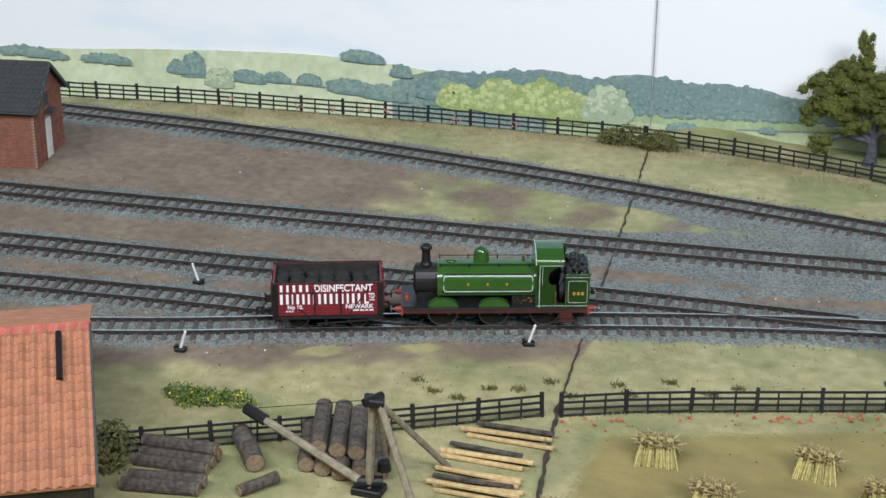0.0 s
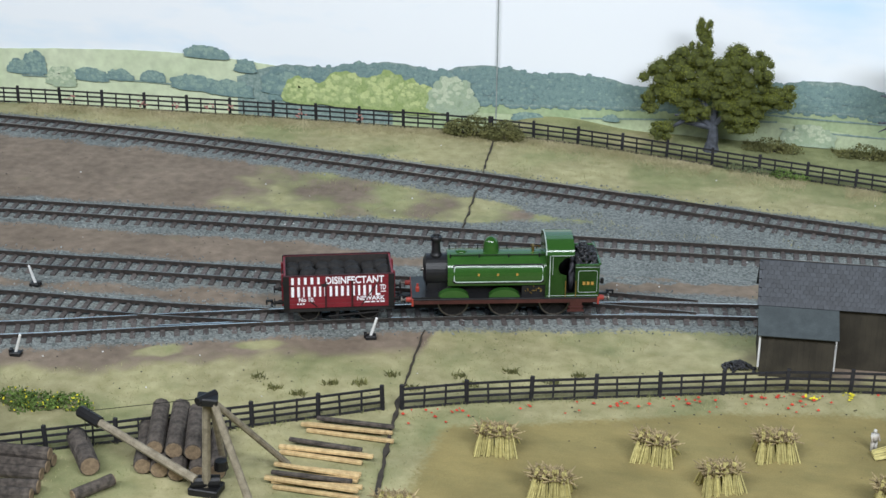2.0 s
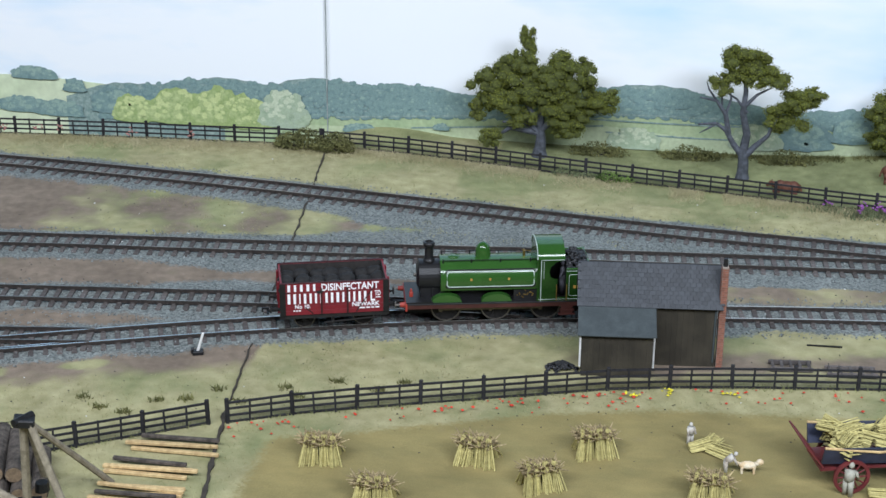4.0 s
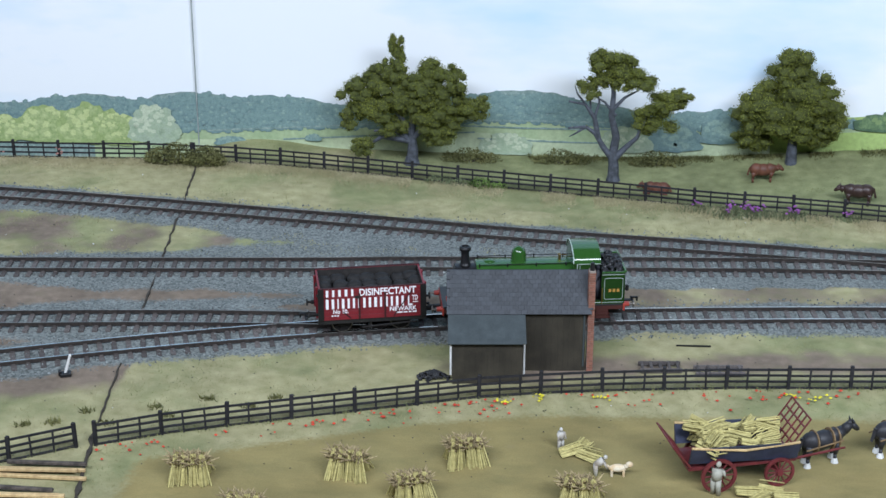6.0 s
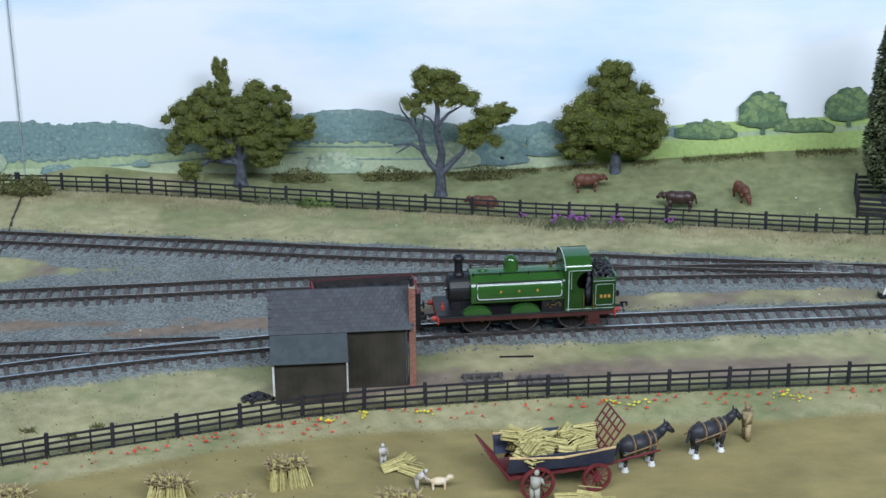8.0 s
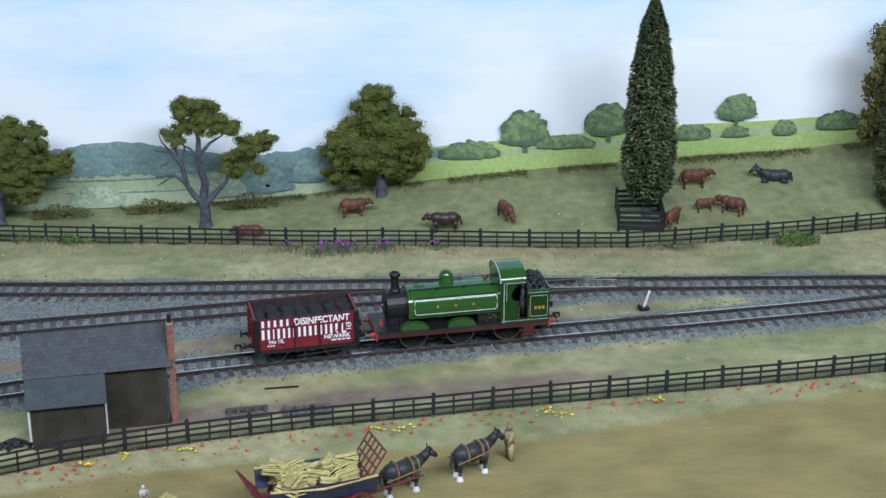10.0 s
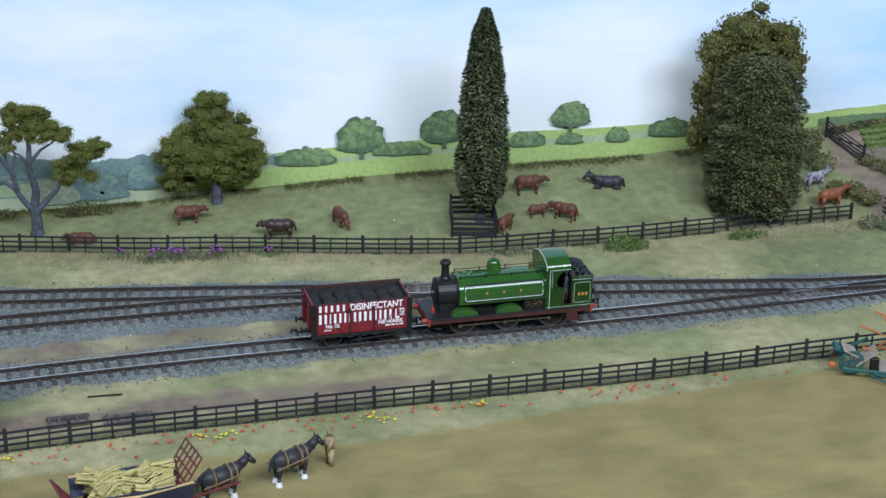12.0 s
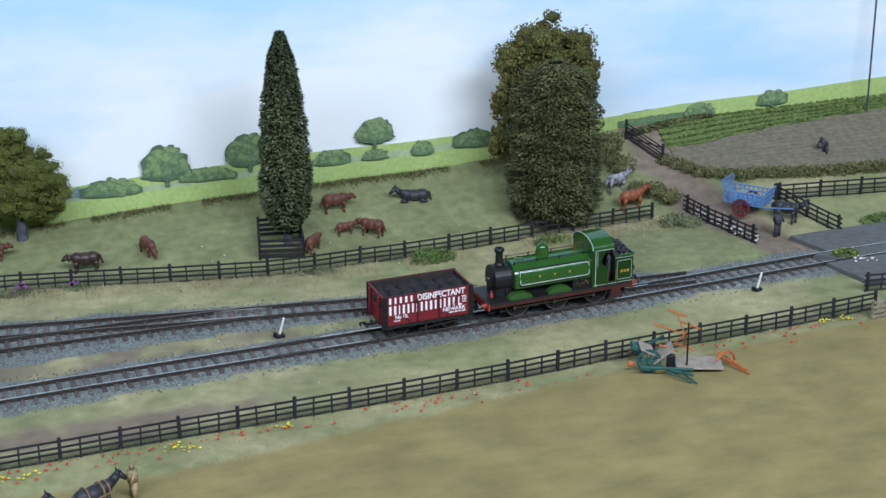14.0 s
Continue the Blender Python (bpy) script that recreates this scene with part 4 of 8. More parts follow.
    for s in (-1, 1):
        bm = B()
        box(bm, (0, s * (W - 0.0015), (z0 + z1) / 2 + 0.001), (L - 0.003, 0.0004, z1 - z0 - 0.0022))
        part("inner_lining", bm, WINTER, wg)
        bm = B()
        box(bm, (s * (L / 2 - 0.0012), 0, (z0 + z1) / 2 + 0.001), (0.0004, 2 * W - 0.0038, z1 - z0 - 0.0024))
        part("inner_lining", bm, WINTER, wg)
    bm = B()
    box(bm, (0, 0, 0.0085), (L - 0.004, 0.017, 0.0022))
    part("underframe", bm, UNDER, wg)
    coupling(wg, -L / 2, 0.0075, -1)
    coupling(wg, L / 2, 0.0075, 1)
    rnd = random.Random(4)
    for i in range(7):
        for j in range(3):
            bm = B()
            ball(bm, (-0.0265 + i * 0.0088 + rnd.uniform(-0.001, 0.001), -0.0095 + j * 0.0095 + rnd.uniform(-0.001, 0.001), z1 - 0.0058 + rnd.uniform(-0.0008, 0.0012)), (0.0052, 0.0054, 0.0036), 2, 0.25, 260, pose(0, 0, 0, 0, 0, rnd.uniform(-30, 30)))
            part("sack", bm, SACK, wg, "black filled sack", True)
    bm = B()
    box(bm, (0, 0, z1 - 0.0105), (L - 0.003, 2 * W - 0.0035, 0.004))
    part("load_bed", bm, COAL, wg)
    y = -W - 0.00012
    bars((0.0015, 0.0013, 0.0015, 0.0016, 0.0013), 0.0042, LETTER, wg, -0.0269, z0 + 0.0149, y, 0.0022)
    words("DISINFECTANT", 0.0060, LETTER, wg, -0.0074, z0 + 0.0149, y, 0.0330)
    bars((0.0016, 0.0015, 0.0008, 0.0015, 0.0013, 0.0012, 0.0012), 0.0062, LETTER, wg, -0.0270, z0 + 0.0072, y, 0.0018)
    bars((0.0014, 0.0014, 0.0016, 0.0012, 0.0015, 0.0012, 0.0014, 0.0014), 0.0062, LETTER, wg, -0.0053, z0 + 0.0072, y, 0.0018)
    words("L", 0.0088, LETTER, wg, 0.0208, z0 + 0.0072, y, 0.0026)
    words("TD", 0.0044, LETTER, wg, 0.0232, z0 + 0.0104, y, 0.0034)
    bars((0.0030,), 0.0005, LETTER, wg, 0.0236, z0 + 0.0090, y, 0.0)
    words("No 10.", 0.0035, LETTER, wg, -0.0228, z0 + 0.0042, y, 0.0088)
    words("NEWARK", 0.0036, LETTER, wg, 0.0102, z0 + 0.0042, y, 0.0158)
    bars((0.0010, 0.0010, 0.0010), 0.0008, LETTER, wg, -0.0238, z0 + 0.0024, y, 0.0006)
    bars((0.0036, 0.0022, 0.0016, 0.0024), 0.0008, LETTER, wg, 0.0140, z0 + 0.0026, y, 0.0007)
    wheels = [wheelset(wg, d * 0.0172, 0.0062, 8) for d in (-1, 1)]
    return wg, wheels


def make_loco():
    lo = thing("tank_locomotive", Matrix(), "apple green saddle-tank steam locomotive with white lining and black smokebox", "locomotive")
    F0, F1, H = -0.054, 0.054, 0.0135  # ends and footplate height

    def X(a):
        return a - 0.054

    bm = B()
    box(bm, (0, 0, H), (F1 - F0, 0.0312, 0.0010), None, 0.0002)
    part("footplate", bm, BLACK, lo)
    for s in (-1, 1):
        bm = B()
        box(bm, (0, s * 0.0152, H - 0.0014), (F1 - F0, 0.0008, 0.0024))
        part("valance", bm, FRAMEBROWN, lo, "red-brown frame edge")
        bm = B()
        box(bm, (0.0, s * 0.0062, H - 0.0048), (F1 - F0 - 0.004, 0.0010, 0.0085))
        part("main_frame", bm, UNDER, lo)
        bm = B()
        box(bm, (X(0.0945), s * 0.0150, H - 0.0050), (0.0070, 0.0010, 0.0052))
        box(bm, (X(0.0945), s * 0.0150, H - 0.0078), (0.0098, 0.0018, 0.0010))
        box(bm, (X(0.0945), s * 0.0150, H - 0.0055), (0.0086, 0.0020, 0.0008))
        part("cab_step", bm, FRAMEBROWN, lo)
    for d, x in ((-1, F0), (1, F1)):
        bm = B()
        box(bm, (x - d * 0.0006, 0, H - 0.0016), (0.0012, 0.0316, 0.0046), None, 0.0002)
        part("buffer_beam", bm, BEAMRED, lo, "red buffer beam")
        for s in (-1, 1):
            bf = buffer(lo, x, s * 0.0118, H - 0.0012, d, TYRE)
            bm = B()
            rod(bm, (x, s * 0.0118, H - 0.0012), (x + d * 0.0030, s * 0.0118, H - 0.0012), 0.0017, 0.0014, 12)
            part("buffer_housing", bm, BEAMRED, bf)
        coupling(lo, x, H - 0.0040, d)
    # front upper platform and sandbox
    bm = B()
    box(bm, (X(0.0085), 0, H + 0.0008), (0.016, 0.030, 0.0012))
    box(bm, (X(0.0165), 0, H + 0.0040), (0.0010, 0.017, 0.007))
    part("front_platform", bm, SMOKE, lo)
    # smokebox
    zc, r = 0.0262, 0.0094
    bm = B()
    rod(bm, (X(0.0085), 0, zc), (X(0.0212), 0, zc), r, None, 32)
    rod(bm, (X(0.0072), 0, zc), (X(0.0085), 0, zc), r * 0.62, r * 0.93, 28)
    box(bm, (X(0.0150), 0, H + 0.0045), (0.0120, 0.0150, 0.0090), None, 0.0004)
    part("smokebox", bm, SMOKE, lo, "matt black smokebox")
    bm = B()
    rod(bm, (X(0.0060), 0, zc), (X(0.0075), 0, zc), 0.0011, None, 10)
    rod(bm, (X(0.0062), -0.0002, zc), (X(0.0058), -0.0040, zc + 0.0014), 0.0003, None, 6)
    rod(bm, (X(0.0062), 0.0, zc), (X(0.0058), 0.0034, zc - 0.0024), 0.0003, None, 6)
    part("door_handle", bm, TYRE, lo)
    bm = B()
    lathe(bm, [(0.0044, 0.0), (0.0031, 0.0014), (0.0026, 0.003), (0.0024, 0.0088), (0.0027, 0.0095), (0.0034, 0.0101), (0.0035, 0.0114), (0.0030, 0.0123), (0.0022, 0.0125), (0.0020, 0.0112)], 24, Matrix.Translation((X(0.0146), 0, zc + r - 0.0010)))
    part("chimney", bm, SMOKE, lo, "black chimney with a rolled rim", True)
    # saddle tank
    def tank_y(z):
        return 0.0130 * (1 - max(0.0, (z - 0.0268) / 0.0106) ** 2.1) ** (1 / 2.1)

    outline = []
    for i in range(25):
        a = math.pi * i / 24
        outline.append((math.copysign(0.0130 * abs(math.cos(a)) ** (2 / 2.1), math.cos(a)), 0.0268 + 0.0106 * math.sin(a) ** (2 / 2.1)))
    outline = [(0.0124, 0.0206), (0.0129, 0.0212)] + outline + [(-0.0129, 0.0212), (-0.0124, 0.0206)]
    bm = B()
    prism(bm, outline, X(0.0208), X(0.0775))
    bm.normal_update()
    for ed in bm.edges:
        ed.smooth = not any(abs(q.normal.x) > 0.5 for q in ed.link_faces)
    tank = part("saddle_tank", bm, GREEN, lo, "glossy apple green saddle tank")
    for p in tank.data.polygons:
        p.use_smooth = abs(p.normal.x) < 0.5
    bm = B()
    rod(bm, (X(0.021), 0, 0.0235), (X(0.077), 0, 0.0235), 0.0088, None, 24)
    box(bm, (X(0.049), 0, 0.0170), (0.055, 0.013, 0.0065))
    part("boiler", bm, BLACK, lo)
    for s in (-1, 1):
        # lined panel on the tank side
        x0, x1, za, zb = X(0.0245), X(0.0752), 0.0234, 0.0322
        frame_lines = (((x0 + 0.001, zb), (x1 - 0.001, zb)), ((x0 + 0.001, za), (x1 - 0.001, za)), ((x0, za + 0.001), (x0, zb - 0.001)), ((x1, za + 0.001), (x1, zb - 0.001)), ((x0, zb - 0.001), (x0 + 0.001, zb)), ((x1, zb - 0.001), (x1 - 0.001, zb)), ((x0, za + 0.001), (x0 + 0.001, za)), ((x1, za + 0.001), (x1 - 0.001, za)))
        for nm, grow, r, lift, mt, lab in (("panel_border", 0.0006, 0.00062, -0.0003, SMOKE, "dark border of the lined panel"), ("panel_lining", 0.0, 0.00027, 0.0002, LINING, "white lining panel")):
            bm = B()
            cx, cz = (x0 + x1) / 2, (za + zb) / 2
            for a, b in frame_lines:
                ends = []
                for px, pz in (a, b):
                    qx, qz = px + math.copysign(grow, px - cx), pz + math.copysign(grow, pz - cz)
                    ends.append((qx, s * (tank_y(qz) + lift), qz))
                rod(bm, ends[0], ends[1], r, None, 5)
            part(nm, bm, mt, lo, lab)
        bm = B()
        for k, xx in enumerate((0.0385, 0.0495, 0.0605)):
            box(bm, (X(xx), s * 0.01300, 0.0278), (0.0012, 0.0004, 0.0014))
        part("gilt_mark", bm, GOLD, lo, "small gilt marks of tank lettering")
        # splashers
        for a in (0.0242, 0.0534):
            bm = B()
            arc = [(X(a) + 0.0090 * math.cos(math.radians(t)), H + 0.0052 * math.sin(math.radians(t))) for t in range(0, 181, 15)]
            va = [bm.verts.new((x, s * 0.0098, z)) for x, z in arc]
            vb = [bm.verts.new((x, s * 0.0140, z)) for x, z in arc]
            bm.faces.new(va)
            bm.faces.new(vb[::-1])
            for i in range(len(arc) - 1):
                bm.faces.new((va[i], va[i + 1], vb[i + 1], vb[i]))
            bmesh.ops.recalc_face_normals(bm, faces=bm.faces[:])
            part("splasher", bm, GREEN, lo, "green wheel splasher")
        rnd = random.Random(3)
        for i in range(9):
            p = (X(0.0655 + 0.0012 * i), s * 0.0125, H + 0.003 + rnd.uniform(0, 0.004))
            bm = B()
            rod(bm, p, (p[0] + rnd.uniform(-0.002, 0.002), p[1], p[2] + rnd.uniform(-0.002, 0.002)), 0.00035, None, 5)
            part("pipe_fitting", bm, BRASS, lo, "small brass fitting")
        bm = B()
        box(bm, (X(0.0705), s * 0.0095, H + 0.0035), (0.014, 0.006, 0.0068))
        part("firebox_side", bm, BLACK, lo)
        bm = B()
        rod(bm, (X(0.0225), s * 0.0068, 0.0375), (X(0.0765), s * 0.0068, 0.0375), 0.00025, None, 6)
        for a in (0.0225, 0.0390, 0.0560, 0.0735):
            rod(bm, (X(a), s * 0.0068, 0.0345), (X(a), s * 0.0068, 0.0382), 0.0004, None, 6)
        part("handrail", bm, BLACK, lo)
    bm = B()
    lathe(bm, [(0.0052, 0), (0.0046, 0.0012), (0.0044, 0.0055), (0.0040, 0.0075), (0.0029, 0.0092), (0.0014, 0.0101), (0.0003, 0.0104)], 24, Matrix.Translation((X(0.0462), 0, 0.0358)))
    part("dome", bm, GREEN, lo, "polished green dome", True)
    bm = B()
    lathe(bm, [(0.0034, 0), (0.0034, 0.0009), (0.0030, 0.0014), (0.0005, 0.0016)], 18, Matrix.Translation((X(0.0290), 0, 0.0366)))
    part("tank_filler", bm, GREEN, lo, "green tank filler lid", True)
    bm = B()
    for dy in (-0.0012, 0.0012):
        rod(bm, (X(0.0705), dy, 0.036), (X(0.0705), dy, 0.0405), 0.0008, 0.0006, 8)
    rod(bm, (X(0.069), 0, 0.0405), (X(0.0745), 0, 0.0398), 0.0003, None, 6)
    part("safety_valve", bm, BRASS, lo, "brass safety valves")
    # cab
    c0, c1 = X(0.0770), X(0.0945)
    for s in (-1, 1):
        bm = B()
        outline = [(X(0.0770), H), (X(0.1075), H), (X(0.1075), 0.0338), (X(0.0936), 0.0338), (X(0.0936), H + 0.003), (X(0.0886), H + 0.003), (X(0.0886), 0.0278), (X(0.0850), 0.0286), (X(0.0837), 0.0316), (X(0.0846), 0.0352), (X(0.0874), 0.0382), (X(0.0925), 0.0396), (X(0.0925), 0.0405), (X(0.0770), 0.0405)]
        va = [bm.verts.new((x, s * 0.0148, z)) for x, z in outline]
        bm.faces.new(va)
        ext = bmesh.ops.solidify(bm, geom=bm.faces[:], thickness=0.0007)
        bmesh.ops.recalc_face_normals(bm, faces=bm.faces[:])
        part("cab_side", bm, GREEN, lo, "green cab side with a cut-out doorway")
        bm = B()
        box(bm, (X(0.0790), s * 0.0150, 0.0268), (0.00038, 0.0004, 0.0262))
        box(bm, (X(0.0860), s * 0.0150, 0.0400), (0.0130, 0.0004, 0.00038))
        for a, b in (((0.0962, 0.0304), (0.1056, 0.0304)), ((0.0962, 0.0170), (0.1056, 0.0170)), ((0.0955, 0.0177), (0.0955, 0.0297)), ((0.1063, 0.0177), (0.1063, 0.0297)), ((0.0955, 0.0297), (0.0962, 0.0304)), ((0.1056, 0.0304), (0.1063, 0.0297)), ((0.0955, 0.0177), (0.0962, 0.0170)), ((0.1056, 0.0170), (0.1063, 0.0177)), ((0.0775, 0.0150), (0.1070, 0.0150)), ((0.0938, 0.0326), (0.1073, 0.0326)), ((0.0806, 0.0280), (0.0806, 0.0390))):
            rod(bm, (X(a[0]), s * 0.01490, a[1]), (X(b[0]), s * 0.01490, b[1]), 0.00014, None, 4)
        part("cab_lining", bm, LINING, lo, "white lining on the cab")
        bm = B()
        for k in range(3):
            box(bm, (X(0.0988 + 0.0024 * k), s * 0.01495, 0.0226), (0.0015, 0.0003, 0.0019))
        part("number_bar", bm, GOLD, lo, "plain gilt bars on the bunker side")
        for a in (0.0882, 0.0941):
            bm = B()
            rod(bm, (X(a), s * 0.0154, H + 0.001), (X(a), s * 0.0154, 0.0245), 0.0003, None, 6)
            part("hand_pole", bm, BRASS, lo)
    bm = B()
    roof = []
    for i in range(13):
        a = math.radians(180 - 15 * i)
        roof.append((0.0152 * math.cos(a), 0.0402 + 0.0076 * math.sin(a)))
    prism(bm, roof + [(y * 0.95, z - 0.0007) for y, z in roof[::-1]], X(0.0766), X(0.0928))
    bm.normal_update()
    for ed in bm.edges:
        ed.smooth = ed.calc_face_angle(0.0) < 0.7
    part("cab_roof", bm, GREEN, lo, "rounded green cab roof", True)
    bm = B()
    prism(bm, [(0.0146, H), (0.0146, 0.0402)] + [(y * 0.95, z - 0.0008) for y, z in roof[::-1]][::1] + [(-0.0146, 0.0402), (-0.0146, H)], X(0.0768), X(0.0776))
    part("cab_front", bm, GREEN, lo, "green cab front sheet")
    bm = B()
    for i in range(12):
        a, b = roof[i], roof[i + 1]
        rod(bm, (X(0.0768), a[0], a[1] + 0.0001), (X(0.0768), b[0], b[1] + 0.0001), 0.0003, None, 5)
    part("roof_lining", bm, LINING, lo)
    # bunker
    bm = B()
    box(bm, (X(0.1072), 0, (H + 0.0350) / 2), (0.0008, 0.0296, 0.0350 - H))
    part("bunker_back", bm, GREEN, lo)
    bm = B()
    box(bm, (X(0.0944), 0, (H + 0.033) / 2), (0.0008, 0.0280, 0.033 - H))
    part("bunker_front", bm, BLACK, lo)
    bm = B()
    for s in (-1, 1):
        box(bm, (X(0.1006), s * 0.0151, 0.0342), (0.0140, 0.0012, 0.0010), None, 0.0003)
    box(bm, (X(0.1076), 0, 0.0348), (0.0014, 0.0316, 0.0012), None, 0.0003)
    part("bunker_rim", bm, GREEN, lo)
    rnd = random.Random(8)
    bm = B()
    for i in range(150):
        u, v = rnd.random(), rnd.uniform(-1, 1)
        z = 0.0325 + 0.0085 * (1 - v * v) * (1 - abs(u - 0.45)) * rnd.uniform(0.6, 1.0)
        ball(bm, (X(0.0945 + 0.0122 * u), 0.0132 * v, z), (rnd.uniform(0.0010, 0.0020), rnd.uniform(0.0010, 0.0018), rnd.uniform(0.0008, 0.0014)), 1, 0.5, 700)
    part("bunker_coal", bm, COAL, lo, "heaped black coal")
    bm = B()
    for s in (-1, 1):
        rod(bm, (X(0.1078), s * 0.0105, 0.0215), (X(0.1098), s * 0.0105, 0.0215), 0.0008, None, 8)
        box(bm, (X(0.1098), s * 0.0105, 0.0222), (0.0018, 0.002, 0.0036), None, 0.0004)
    part("lamp_iron", bm, BLACK, lo)
    bm = B()
    ball(bm, (X(0.0925), -0.0072, 0.0295), (0.0017, 0.0024, 0.0038), 2)
    ball(bm, (X(0.0922), -0.0074, 0.0348), (0.0014, 0.0014, 0.0017), 2)
    rod(bm, (X(0.0925), -0.0074, 0.0150), (X(0.0925), -0.0072, 0.0275), 0.0016, 0.0018, 10)
    rod(bm, (X(0.0925), -0.0092, 0.0305), (X(0.0905), -0.0108, 0.0268), 0.0007, None, 8)
    part("crew_figure", bm, FIGDARK, lo, "plain dark toy figure in the cab", True)
    bm = B()
    box(bm, (X(0.0870), 0, H + 0.0005), (0.0180, 0.0280, 0.0008))
    box(bm, (X(0.0790), 0, 0.0250), (0.0020, 0.0200, 0.0190))
    # added black sheet over the far doorway, painting the cab's inside as shaded
    box(bm, (X(0.0868), 0.0138, 0.0270), (0.0185, 0.0006, 0.0260))
    part("cab_floor", bm, BLACK, lo, "black cab floor and front, with an added black panel as shade")
    bm = B()
    box(bm, (X(0.0035), -0.0125, H + 0.0058), (0.0022, 0.0022, 0.0032), None, 0.0004)
    rod(bm, (X(0.0035), -0.0125, H + 0.0074), (X(0.0035), -0.0125, H + 0.0092), 0.0006, None, 8)
    part("head_lamp", bm, BEAMRED, lo, "small red and black head lamp")
    wheels = [wheelset(lo, X(a), 0.0090, 14) for a in (0.0242, 0.0534, 0.0828)]
    rods = []
    for s in (-1, 1):
        bm = B()
        box(bm, (0, s * 0.0104, 0), (0.0600, 0.0006, 0.0012), None, 0.0001)
        for dx in (-0.0292, 0.0, 0.0294):
            rod(bm, (dx, s * 0.0100, 0), (dx, s * 0.0111, 0), 0.0013, None, 10)
        rods.append(part("coupling_rod", bm, RODSTEEL, lo, "brown steel coupling rod"))
    return lo, wheels, rods


LOCO, LOCO_WHEELS, LOCO_RODS = make_loco()
WAGON, WAGON_WHEELS = make_wagon()


# ---- buildings ----
def tiles(parent, m, nx, ny, w, h, material, name="tile", curve=False, t=0.0007):
    """Rows of roof tiles on a slope: m places the slope, x along the eaves, y up the slope."""
    bm = B()
    if curve:
        outline = [(w * (i / 6 - 0.5), 0.0009 * math.sin(2 * math.pi * i / 6)) for i in range(7)]
        va = [bm.verts.new((x, 0, z + 0.0005)) for x, z in outline]
        vb = [bm.verts.new((x, h * 1.12, z)) for x, z in outline]
        vc = [bm.verts.new((x, 0, z - 0.0003)) for x, z in outline]
        for i in range(6):
            bm.faces.new((va[i], va[i + 1], vb[i + 1], vb[i]))
            bm.faces.new((vc[i], vc[i + 1], va[i + 1], va[i]))
    else:
        box(bm, (0, h * 0.5, t * 0.5), (w * 0.97, h * 1.05, t), pose(0, 0, 0, -3))
    tmpo = part(name, bm, material)
    me = tmpo.data
    bpy.data.objects.remove(tmpo)
    for j in range(ny):
        for i in range(nx):
            shared(name, me, parent, m @ Matrix.Translation((w * (i + 0.5 + (0.5 * (j % 2) if not curve else 0)), h * j, random.uniform(0, 0.00012))))


def slope(a, up, along):
    """A pose whose x runs along and y up a roof slope from the corner a."""
    ax, ay = Vector(along).normalized(), Vector(up).normalized()
    az = ax.cross(ay).normalized()
    m = Matrix((ax, ay, az)).transposed().to_4x4()
    return Matrix.Translation(a) @ m


